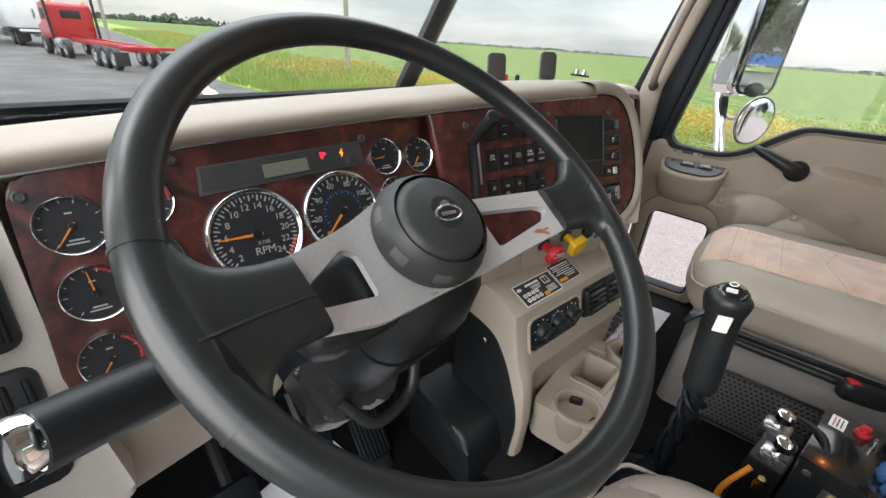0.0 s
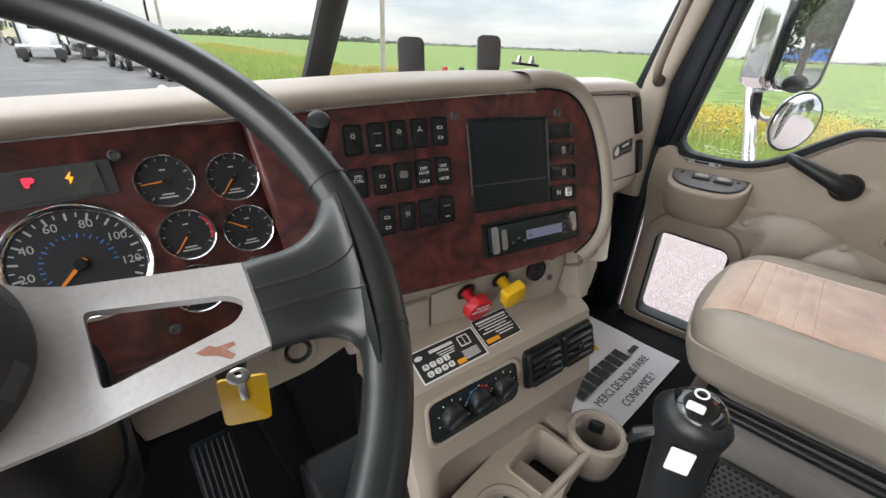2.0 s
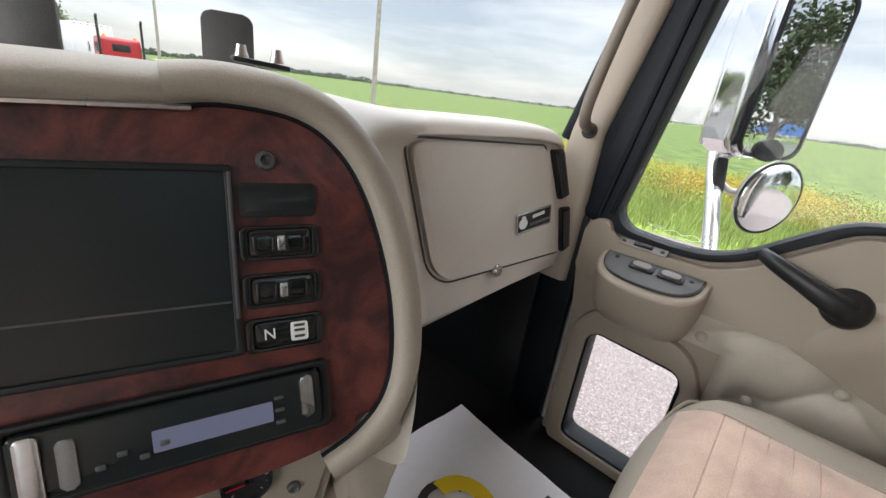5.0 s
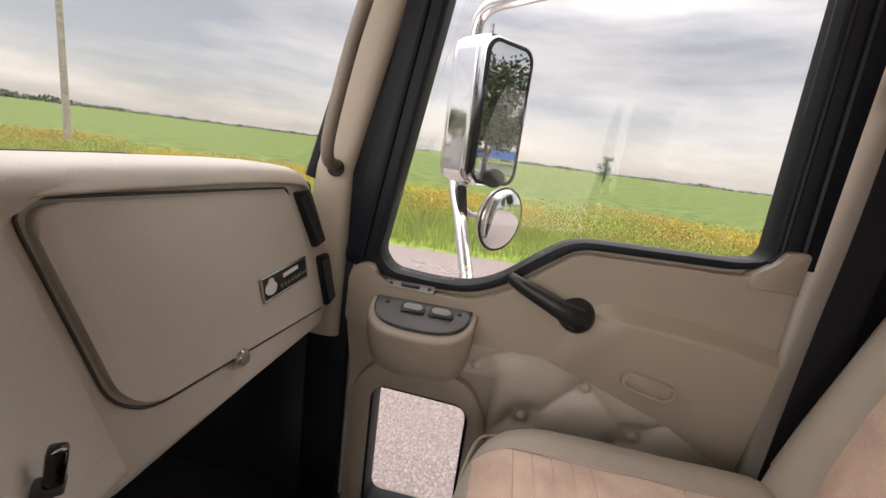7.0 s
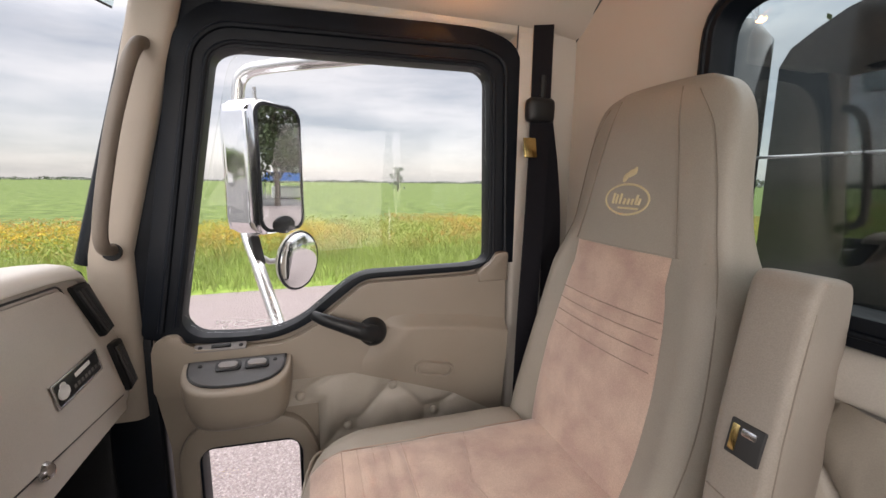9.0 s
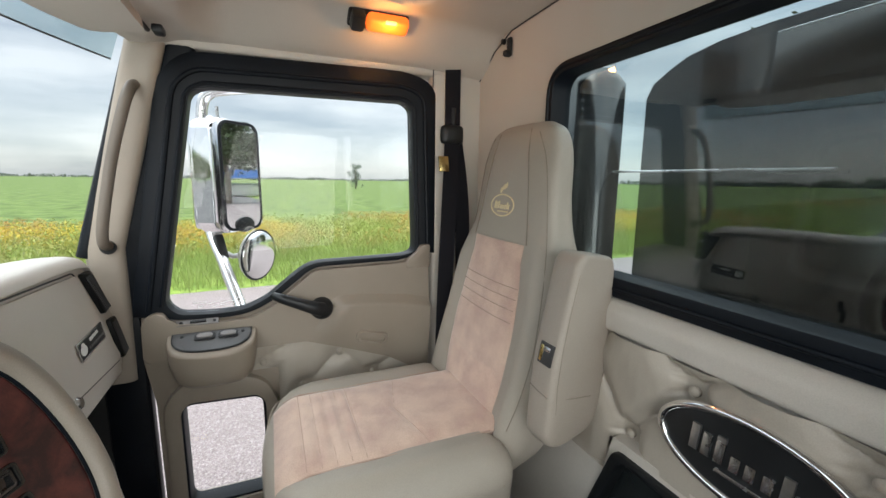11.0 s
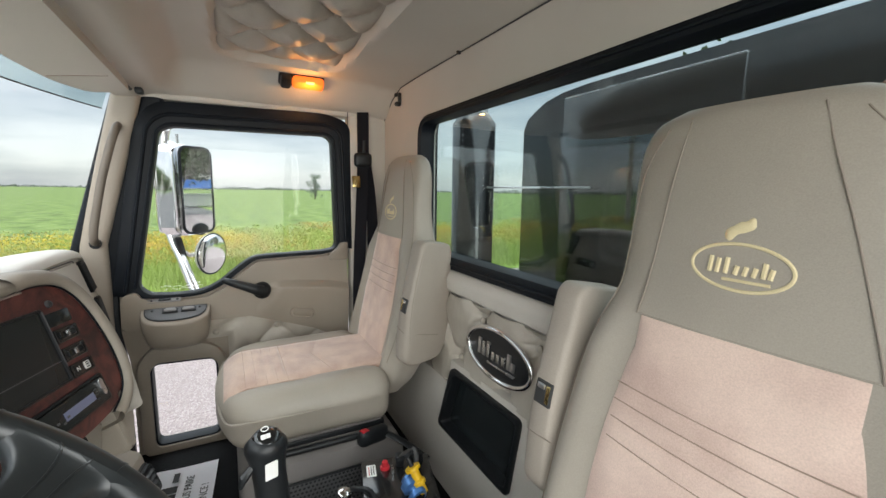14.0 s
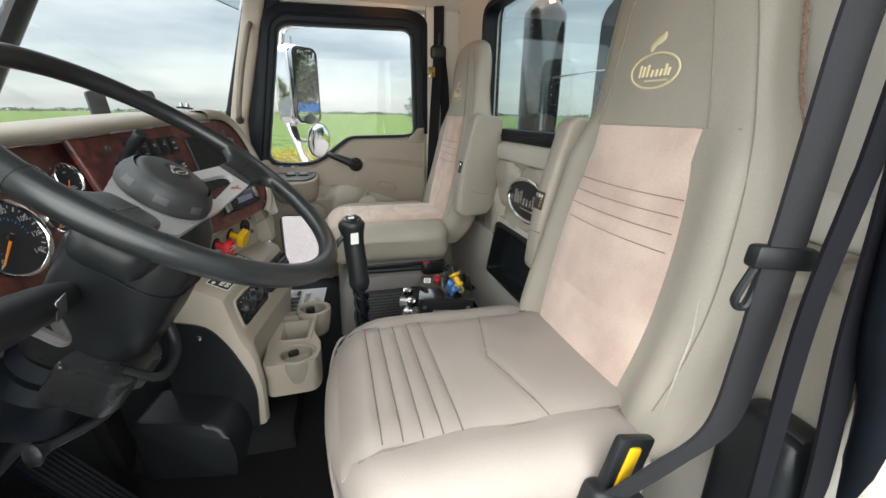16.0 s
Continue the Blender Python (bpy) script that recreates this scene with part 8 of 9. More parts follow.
def parked_truck(M, label, paint, axles, length, box_body=None, name="parked_truck"):
    """A heavy truck facing M's +y, its rear axle group at M's origin, M's z = 0 on the ground."""
    t = thing(name, label, "truck", tuple(M.translation), group="parked trucks")
    cabin = part("cab", slab(rounded([(0.0, 0.95), (1.75, 0.95), (1.75, 1.9), (1.55, 2.75), (0.15, 2.85), (0.0, 2.7)], 0.12, 4), -1.05, 1.05, M @ at(0, length - 3.2, 0) @ Matrix(((0, 0, 1, 0), (1, 0, 0, 0), (0, 1, 0, 0), (0, 0, 0, 1))), 0.06), paint, t)
    part("hood", slab(rounded([(1.7, 0.8), (3.1, 0.8), (3.15, 1.55), (1.7, 1.85)], 0.15, 4), -0.95, 0.95, M @ at(0, length - 3.2, 0) @ Matrix(((0, 0, 1, 0), (1, 0, 0, 0), (0, 1, 0, 0), (0, 0, 0, 1))), 0.08), paint, t)
    part("rear_window", box(0.95, 0.02, 0.42, M @ at(0, length - 3.21, 2.25), 0.02), M_SCREEN, cabin)
    part("side_window", box(2.13, 0.75, 0.55, M @ at(0, length - 2.15, 2.2), 0.02), M_SCREEN, cabin)
    part("roof_beacon", lathe([(0.10, 0), (0.10, 0.10), (0.05, 0.16), (0, 0.17)], M @ at(-0.75, length - 2.9, 2.82), 12), M_ORANGE, cabin)
    part("roof_beacon", lathe([(0.10, 0), (0.10, 0.10), (0.05, 0.16), (0, 0.17)], M @ at(0.85, length - 2.9, 2.82), 12), M_ORANGE, cabin)
    for sx in (-1.12, 1.12):
        part("exhaust_stack", tube(spline([M @ Vector((sx, length - 3.4, 0.9)), M @ Vector((sx, length - 3.4, 3.6)), M @ Vector((sx, length - 3.55, 3.95))], 4), 0.075, 12), M_STEELDARK, t)
        part("mirror", box(0.10, 0.12, 0.55, M @ at(sx * 1.15, length - 1.4, 2.15), 0.03), M_BRUSHED, t)
    for sx in (-0.42, 0.42):
        part("chassis_rail", box(0.10, length + 0.2, 0.28, M @ at(sx, length / 2 - 1.2, 0.98), 0.01), paint if not box_body else M_BLACK, t)
    part("rear_beam", box(2.3, 0.14, 0.16, M @ at(0, -1.3, 1.05), 0.02), paint, t)
    for k in range(4):
        part("cross_member", box(0.9, 0.10, 0.22, M @ at(0, -0.9 + k * 1.5, 0.98), 0.01), paint if not box_body else M_BLACK, t)
    for y in axles + (length - 1.0,):
        for sx in (-0.98, 0.98):
            tyre_pair(M @ at(sx, y, 0.5, 0, 90), t)
    for sx in (-0.98, 0.98):
        part("fuel_tank", lathe([(0, -0.6), (0.30, -0.58), (0.30, 0.58), (0, 0.6)], M @ at(sx, length - 4.4, 0.75, 90), 18), M_BRUSHED, t)
        part("mud_flap", box(0.6, 0.02, 0.6, M @ at(sx, axles[0] - 0.75, 0.55), 0.005), M_TYRE, t)
    if box_body:
        body = part("box_body", box(2.5, box_body, 2.5, M @ at(0, box_body / 2 - 1.4, 2.45), 0.04), M_TRUCK_WHITE, t)
        part("rear_door", box(2.2, 0.04, 2.2, M @ at(0, -1.41, 2.4), 0.02), M_TRUCK_WHITE, body)
        for k in range(6):
            part("marker_lamp", box(0.12, 0.04, 0.06, M @ at(-1.0 + 0.4 * k, -1.42, 3.6), 0.01), M_RED, body)
    return t


parked_truck(at(7.35, 26.0, GROUND, 0, 0, 1), "red truck tractor with a bare red chassis and tall chrome stacks", M_TRUCK_RED, (0.0, 1.25, 2.5, 7.3, 8.6), 12.2)
parked_truck(at(7.25, 45.0, GROUND, 0, 0, 2), "white box truck parked on the lot", M_TRUCK_WHITE, (0.2, 1.5), 8.5, 5.5)
parked_truck(at(3.3, 42.0, GROUND, 0, 0, -7), "white truck tractor with a bare chassis", M_TRUCK_WHITE, (0.2, 1.5), 7.5)
parked_truck(at(8.0, 70.0, GROUND, 0, 0, 30), "cream truck parked far across the lot", M_TRUCK_CREAM, (0.2, 1.5), 7.5)
parked_truck(at(0.8, 60.0, GROUND, 0, 0, 8), "white truck with a red and white bonnet", M_TRUCK_WHITE, (0.2, 1.5), 7.5)

canopy = thing("blue_canopy", "blue tarpaulin canopy over pale parked machines", "canopy", (9.0, -58, GROUND))
part("roof", slab([(-4, 0), (4, 0), (3.2, 1.1), (-3.2, 1.1)], -2.5, 2.5, at(9.5, -58, GROUND + 2.4) @ plane_frame((0, 0, 0)), 0.05), M_TARP, canopy)
for sx in (-3.8, 3.8):
    for sy in (-2.3, 2.3):
        part("leg", tube([Vector((9.5 + sx, -58 + sy, GROUND)), Vector((9.5 + sx, -58 + sy, GROUND + 2.5))], 0.06, 8), M_BRUSHED, canopy)
part("parked_machine", box(5.5, 2.0, 1.6, at(9.5, -58, GROUND + 0.9), 0.3, 3), M_TRUCK_WHITE, canopy)

# ---- roof fittings, belts, mirrors, the control box, what stands behind the cab ----
quilt = thing("tufted_roof_panel", "beige button-tufted vinyl panel in the headliner", "roof panel", (0.5, 0.3, 1.56))
QM = Matrix(((1, 0, 0, 0), (0, -1, 0, 0.278), (0, 0, -1, 1.588), (0, 0, 0, 1)))
on_panel = lambda x, y: in_panel(x, 0.278 - y) > 0.0
part("padding", tuft(QM, -0.77, 0.77, -0.20, 0.20, 0.21, 0.19, 0.034, on_panel, 150, 60, -0.002), M_QUILT, quilt)
tuft_buttons(QM, -0.77, 0.77, -0.20, 0.20, 0.21, 0.19, on_panel, 0.004, quilt, 0.010)

lamp = thing("roof_lamp", "lit amber interior lamp in a black holder", "lamp", (0.83, 0.19, 1.53))
LM = at(0.838, 0.190, 1.528, 0, 28, 0)
part("holder", box(0.056, 0.165, 0.030, LM @ at(0.004, 0.004, 0.014), 0.008), M_BLACK, lamp)
part("lens", box(0.046, 0.115, 0.034, LM @ at(-0.002, -0.018, -0.006), 0.012, 3), M_AMBER, lamp, "glowing amber lens")
part("end_cap", box(0.052, 0.038, 0.040, LM @ at(0, 0.062, -0.004), 0.010), M_BLACK, lamp)
part("bulb", box(0.010, 0.030, 0.006, LM @ at(-0.020, -0.022, -0.021), 0.002), M_AMBER_HOT, lamp)
lp_ = bpy.data.lights.new("roof_lamp_bulb", 'POINT')
lp_.energy, lp_.color, lp_.shadow_soft_size = 0.35, (1.0, 0.42, 0.10), 0.010
lo = new("roof_lamp_bulb", lp_)
lo.location = (0.80, 0.17, 1.485)

visor = thing("sun_visor", "padded cream sun visor folded up over the windscreen", "sun visor", (0.45, 0.74, 1.42))
VM = at(0, 0.81, 1.430, -6, 0, 0)
part("board", slab(rounded([(0.04, -0.085), (0.830, -0.085), (0.838, 0.020), (0.70, 0.066), (0.50, 0.083), (0.04, 0.083)], [0.03, 0.03, 0.03, 0.08, 0.08, 0.03], 5), -0.015, 0.013, VM, 0.012, 4), M_HEADLINER, visor)
part("stitch_seam", tube([VM @ Vector((0.612, -0.070, -0.0150)), VM @ Vector((0.618, 0.0, -0.0150)), VM @ Vector((0.628, 0.064, -0.0150))], 0.0016, 6), M_SEAM, visor)
part("pivot_rod", tube([VM @ Vector((0.81, -0.080, 0.0)), VM @ Vector((0.87, -0.080, 0.004))], 0.006, 8), M_BLACK, visor)
part("pivot_clip", box(0.040, 0.022, 0.018, at(0.822, 0.700, 1.430), 0.005), M_BLACK, visor)
copy_thing(visor, pose(-0.45, 0.74, 1.42))
strip_ = thing("tint_band", "dark overhead shade strip at the head of the windscreen", "shade", (0.3, 0.9, 1.46))
part("band", grid(16, 3, lambda s, t: ws(0.06 + 0.86 * s, 0.80 + 0.19 * t) + Vector((0, -0.006, 0)), thick=0.003), pane("tinted_band", (0.80, 0.86, 0.86), 1.45, 0.02), strip_)
part("edge_strip", tube([ws(0.06 + 0.86 * k / 16, 0.80) + Vector((0, -0.007, 0)) for k in range(17)], 0.0022, 6), M_GREY, strip_)

grab = thing("grab_handle", "beige grab handle on the windscreen pillar", "grab handle", (0.945, 0.87, 0.93))
part("bar", tube(spline([Vector((0.962, 0.880, 0.930)), Vector((0.905, 0.872, 0.945)), Vector((0.886, 0.862, 1.00)), Vector((0.884, 0.830, 1.15)), Vector((0.892, 0.798, 1.27)), Vector((0.915, 0.786, 1.318)), Vector((0.958, 0.786, 1.335))], 6), 0.0125, 12), M_GRAB, grab)
part("foot", lathe([(0.018, 0.0), (0.018, 0.006), (0.0, 0.008)], at(0.962, 0.880, 0.926, 0, -90), 14), M_BLACK, grab)
part("foot", lathe([(0.018, 0.0), (0.018, 0.006), (0.0, 0.008)], at(0.958, 0.786, 1.338, 0, -90), 14), M_BLACK, grab)

hook = thing("coat_hook", "small black coat hook on the rear wall", "hook", (0.77, -0.17, 1.48))
part("plate", box(0.020, 0.010, 0.052, at(0.770, -0.174, 1.492), 0.004), M_BLACK, hook)
part("prong", box(0.018, 0.024, 0.018, at(0.764, -0.164, 1.472), 0.006), M_BLACK, hook)
part("prong", lathe([(0, 0.012), (0.007, 0.010), (0.008, 0.0)], plane_frame((0.800, -0.176, 1.515), 180), 12), M_BLACK, hook)
plug = thing("trim_plug", "small black plug in the headliner seam", "plug", (0.29, -0.17, 1.55))
part("cap", lathe([(0, 0.008), (0.007, 0.006), (0.010, 0.0)], plane_frame((0.29, -0.176, 1.545), 180, -20), 14), M_BLACK, plug)
seam = part("trim_seam", tube([Vector((0.96 - 1.92 * k / 20, -0.178, roof_z(0.96 - 1.92 * k / 20, -0.178) - 0.002)) for k in range(21)], 0.0022, 6), M_GREY)
tagged(seam, "dark joint between headliner and rear wall", "trim", kind="structure")
seam2 = part("trim_seam", tube([Vector((0.957, -0.01, 1.40)), Vector((0.953, -0.01, 1.50)), Vector((0.90, -0.02, 1.535))], 0.002, 6), M_GREY)
tagged(seam2, "dark joint in the pillar trim", "trim", kind="structure")


def strap(name, pts, width, across, parent, material=None, thick=0.0022):
    rows = []
    P = spline([Vector(p) for p in pts], 8)
    for i, p in enumerate(P):
        a = across(i / (len(P) - 1)).normalized() * width / 2
        t = (P[min(i + 1, len(P) - 1)] - P[max(i - 1, 0)]).normalized()
        nn = t.cross(a).normalized() * thick
        rows.append([p - a + nn, p - a * 0.3 + nn * 1.3, p + a * 0.3 + nn * 1.3, p + a + nn, p + a - nn, p - a - nn])
    return part(name, loft(rows), material or M_WEB, parent)


belt = thing("seat_belt", "black seat belt hanging from the rear pillar by the passenger seat", "seat belt", (0.94, -0.07, 0.6))
part("slot_plate", box(0.010, 0.062, 0.27, at(0.955, -0.080, 1.355), 0.004), M_HEADLINER, belt)
part("slot", box(0.008, 0.030, 0.24, at(0.951, -0.080, 1.355), 0.003), M_BLACK, belt)
part("guide", pad(0.030, 0.075, 0.060, 0.012, at(0.938, -0.070, 1.255), 0.002, 5), M_BLACK, belt)
part("guide_top", tube([Vector((0.944, -0.078, 1.34)), Vector((0.940, -0.074, 1.27))], 0.010, 8), M_BLACK, belt)
strap("webbing", [(0.940, -0.072, 1.46), (0.942, -0.073, 1.36), (0.936, -0.070, 1.25), (0.915, -0.058, 1.12), (0.893, -0.042, 0.95), (0.885, -0.030, 0.75), (0.88, -0.02, 0.45)], 0.050, lambda t: Vector((0.25, 0.97, 0)), belt)
strap("return_webbing", [(0.944, -0.085, 1.24), (0.925, -0.098, 1.10), (0.905, -0.100, 0.95), (0.895, -0.095, 0.70)], 0.046, lambda t: Vector((0.25, 0.97, 0)), belt)
part("tongue", box(0.006, 0.034, 0.050, at(0.908, -0.030, 1.16, 0, 12), 0.003), M_BRASS, belt)

dbelt = thing("seat_belt", "dark grey seat belt with a black tongue beside the driver's seat", "seat belt", (-0.90, 0.0, 0.6))
strap("webbing", [(-0.945, -0.03, 1.48), (-0.936, -0.006, 1.25), (-0.930, 0.010, 1.06), (-0.930, 0.015, 0.965), (-0.930, 0.020, 0.840), (-0.930, 0.025, 0.80), (-0.925, 0.022, 0.71), (-0.920, 0.032, 0.60), (-0.905, 0.085, 0.537), (-0.88, 0.13, 0.47)], 0.044, lambda t: Vector((0.10, 0.99, 0.1 * t)), dbelt, mat("grey_belt_webbing", (0.017, 0.0165, 0.021), 0.8, grain=0.4, gscale=600, var=0.15, bump=0.5))
part("tongue", box(0.018, 0.078, 0.026, at(-0.928, 0.020, 0.822, 6, 0, -6), 0.006), M_BLACK, dbelt)
part("tongue_loop", tube(spline([Vector((-0.925, 0.050, 0.812)), Vector((-0.922, 0.062, 0.775)), Vector((-0.924, 0.048, 0.768)), Vector((-0.926, 0.040, 0.806))], 5), 0.0045, 8), M_BLACK, dbelt)
strap("lower_webbing", [(-0.958, -0.03, 1.40), (-0.960, -0.012, 0.97), (-0.960, -0.006, 0.896), (-0.960, 0.008, 0.753), (-0.960, -0.003, 0.525), (-0.955, -0.02, 0.28)], 0.026, lambda t: Vector((0.1, 0.97, 0)), dbelt)
strap("anchor_webbing", [(-0.965, -0.03, 1.05), (-0.965, -0.05, 0.86), (-0.965, -0.062, 0.724), (-0.965, -0.096, 0.50), (-0.955, -0.11, 0.30)], 0.034, lambda t: Vector((0.1, 0.97, 0)), dbelt)
retr = thing("belt_retractor", "black plastic seat belt retractor beside the driver's seat", "retractor", (-0.90, -0.12, 0.09))
part("cover", pad(0.11, 0.085, 0.46, 0.020, at(-0.895, -0.112, 0.330), 0.003, 6), M_BLACK, retr)
part("slot", box(0.060, 0.012, 0.006, at(-0.910, -0.100, 0.561), 0.002), M_FACE, retr)
rec = thing("seat_release_handle", "black seat release handle with a yellow insert", "handle", (-0.84, 0.06, 0.43))
part("bezel", box(0.016, 0.070, 0.095, at(-0.862, 0.107, 0.500, 18, 0, 8), 0.006), M_BLACK, rec)
part("insert", box(0.008, 0.022, 0.070, at(-0.871, 0.110, 0.502, 18, 0, 8), 0.006), M_YELLOW, rec)
part("anchor", pad(0.045, 0.10, 0.06, 0.016, at(-0.868, 0.125, 0.440, 25), 0.002, 4), M_BLACK, rec)

buckle = thing("belt_buckle", "black seat belt buckle with a red button", "buckle", (0.33, 0.13, 0.35))
part("body", pad(0.034, 0.105, 0.050, 0.014, at(0.298, 0.104, 0.366, 8, 0, 20), 0.002, 5), M_BLACK, buckle)
part("button", box(0.022, 0.026, 0.012, at(0.288, 0.134, 0.391, 8, 0, 20), 0.004), M_RED, buckle)
part("stalk", tube(spline([Vector((0.306, 0.06, 0.356)), Vector((0.27, 0.01, 0.33)), Vector((0.20, -0.04, 0.30))], 5), 0.014, 8, flat=0.5), M_BLACK, buckle)

# mesh pocket on the seat pedestal
net = thing("net_pocket", "black elastic net pocket on the seat pedestal", "net pocket", (0.285, 0.25, 0.12))
NM = plane_frame((0.284, 0.262, 0.205), -90)
nb = bmesh.new()
for i in range(19):
    for j in range(13):
        cx_, cy_ = -0.108 + 0.012 * i + (0.006 if j % 2 else 0), -0.078 + 0.0128 * j
        ring([(cx_ + 0.0072 * math.cos(radians(60 * k + 30)), cy_ + 0.0080 * math.sin(radians(60 * k + 30))) for k in range(6)], [(cx_ + 0.0046 * math.cos(radians(60 * k + 30)), cy_ + 0.0052 * math.sin(radians(60 * k + 30))) for k in range(6)], 0.001, 0.004, NM, bm=nb)
part("netting", nb, M_NET, net, smooth=False)
part("hem", tube([NM @ Vector((x, y, 0.003)) for x, y in rrect(0, 0, 0.236, 0.172, 0.01)], 0.0045, 8, closed=True), M_BLACK, net)
part("backing", slab(rrect(0, 0, 0.236, 0.172, 0.01), -0.002, 0.001, NM), M_FACE, net)

# control box beside the driver
cb = thing("control_box", "black metal control box with switches and fittings", "control box", (0.03, 0.12, 0.16))
BM_ = at(0.030, 0.123, 0.27, 0, 0, -14)
part("case", box(0.200, 0.175, 0.24, BM_, 0.006), M_BLACK, cb)
TM = BM_ @ at(0, 0, 0.12)
part("lid", box(0.205, 0.180, 0.004, TM @ at(0, 0, 0.002), 0.002), M_BODY, cb)
part("label", slab(rrect(0.058, 0.066, 0.045, 0.024, 0.002), 0.004, 0.0048, TM), M_WHITE, cb, smooth=False)
for k in range(3):
    part("label_bar", box(0.034, 0.002, 0.0005, TM @ at(0.058, 0.072 - 0.006 * k, 0.0051), 0), M_RED_PRINT if k == 0 else M_INK, cb)
part("red_button", lathe([(0, 0.020), (0.008, 0.019), (0.009, 0.008), (0.012, 0.007), (0.013, 0.0)], TM @ at(0.062, 0.030, 0.004), 18), M_RED, cb)
part("toggle_guard", box(0.030, 0.022, 0.030, TM @ at(0.070, -0.010, 0.018), 0.006), M_BLACK, cb)
part("toggle_guard", tube(spline([TM @ Vector((0.085, -0.045, 0.005)), TM @ Vector((0.080, -0.05, 0.035)), TM @ Vector((0.05, -0.052, 0.037)), TM @ Vector((0.045, -0.05, 0.005))], 5), 0.006, 8), M_GREY, cb)
part("rotary_dial", lathe([(0, 0.024), (0.016, 0.022), (0.020, 0.010), (0.022, 0.0)], TM @ at(0.080, -0.055, 0.004), 20), M_BLACK, cb)
for k in range(2):
    part("push_pin", lathe([(0, 0.016), (0.003, 0.016), (0.004, 0.0)], TM @ at(0.035 + 0.010 * k, 0.012, 0.004), 10), M_BRUSHED, cb)
FB = TM @ at(-0.045, -0.028, 0.020, 0, 70, 20)
part("blue_fitting", lathe([(0.016, -0.030), (0.022, -0.028), (0.024, -0.018), (0.018, -0.014), (0.018, -0.006), (0.026, -0.002), (0.027, 0.014), (0.020, 0.018), (0.020, 0.026), (0.0, 0.028)], FB, 24), M_BLUE, cb, "blue anodised hose fitting")
part("fitting_cap", lathe([(0.0, 0.034), (0.014, 0.034), (0.018, 0.026)], FB, 20), M_BLACK, cb)
YM = TM @ at(-0.060, -0.052, 0.014, -24, 22, 0)
part("yellow_plunger", lathe([(0.010, 0.0), (0.010, 0.020), (0.016, 0.022), (0.016, 0.030), (0.011, 0.034), (0.011, 0.055), (0.019, 0.058), (0.019, 0.066), (0.0, 0.068)], YM, 20), M_YELLOW, cb, "yellow locking sleeve")
part("plunger_knob", lathe([(0.006, 0.066), (0.006, 0.090), (0.015, 0.094), (0.017, 0.102), (0.0, 0.106)], YM, 18), M_BLACK, cb)
part("valve_plate", box(0.004, 0.105, 0.040, BM_ @ at(-0.1045, -0.01, 0.068, 0, 0, 0), 0.0015), M_BRUSHED, cb)
for sy in (0.028, -0.042):
    part("brass_stud", lathe([(0.008, 0.0), (0.008, 0.010), (0.006, 0.012), (0.006, 0.026), (0.008, 0.028), (0.0, 0.030)], BM_ @ at(-0.105, sy, 0.070, 0, -55), 14), M_BRASS, cb)
for sy in (0.070, -0.072):
    part("case_screw", lathe([(0, 0.003), (0.006, 0.002), (0.007, 0)], BM_ @ at(-0.100, sy, 0.095, 0, -90), 12), M_BRUSHED, cb)
# pneumatic valves ahead of the box
pv = thing("air_valve_block", "black valve block with two chrome push knobs", "valve block", (0.045, 0.25, 0.16))
part("block", box(0.150, 0.060, 0.170, at(0.045, 0.245, 0.235, 0, 0, -14), 0.006), M_BLACK, pv)
for x, y, z in ((0.092, 0.250, 0.32), (-0.004, 0.252, 0.325)):
    v = part("valve_body", box(0.042, 0.050, 0.044, at(x, y, z - 0.004, 0, 0, -14), 0.006), M_BRUSHED, pv)
    part("chrome_knob", lathe([(0.010, 0.0), (0.010, 0.016), (0.017, 0.018), (0.018, 0.034), (0.015, 0.037), (0.0, 0.038)], at(x, y, z + 0.018, 6, -6), 20), M_CHROME, pv)
part("air_line", tube(spline([Vector((-0.03, 0.28, 0.30)), Vector((-0.06, 0.31, 0.24)), Vector((-0.05, 0.30, 0.16))], 5), 0.006, 8), M_ORANGE, pv)
part("air_line", tube(spline([Vector((0.08, 0.23, 0.38)), Vector((0.02, 0.20, 0.40)), Vector((-0.03, 0.19, 0.36))], 5), 0.007, 8), M_BLACK, pv)
part("brass_elbow", lathe([(0.010, 0), (0.010, 0.020), (0.007, 0.024), (0.007, 0.036), (0, 0.036)], at(-0.045, 0.262, 0.27, 0, -10), 12), M_BRASS, pv)

# ---- outside mirrors on the passenger side ----
M_SATIN = mat("satin_stainless", (0.74, 0.74, 0.74), 0.24, metal=0.85, grain=0.1, gscale=120, var=0.12, vscale=10)
mir = thing("side_mirror", "tall chrome side mirror on a tubular bracket", "mirror", (1.40, 0.60, 0.6))
MM = plane_frame((1.468, 0.592, 1.112), -39.7, 0)
part("housing", slab(rrect(-0.016, 0, 0.234, 0.420, 0.045, 6), -0.085, 0.003, MM, 0.012, 3), M_CHROME, mir, "polished chrome housing")
part("housing_back", pad(0.225, 0.40, 0.05, 0.022, MM @ at(-0.016, 0, -0.095), 0.004, 6), M_CHROME, mir)
part("rubber_bead", ring(rrect(0, 0, 0.198, 0.413, 0.044, 6), rrect(0, 0, 0.176, 0.391, 0.036, 6), 0.004, 0.009, MM, 0.002), M_RUBBER, mir)
part("mirror_glass", slab(rrect(0, 0, 0.177, 0.392, 0.036, 6), 0.003, 0.006, MM), M_MIRROR, mir, "mirror glass", smooth=False)
part("sensor_pod", slab(ellipse(0, -0.185, 0.048, 0.030, 24), 0.006, 0.012, MM, 0.003), M_BLACK, mir)
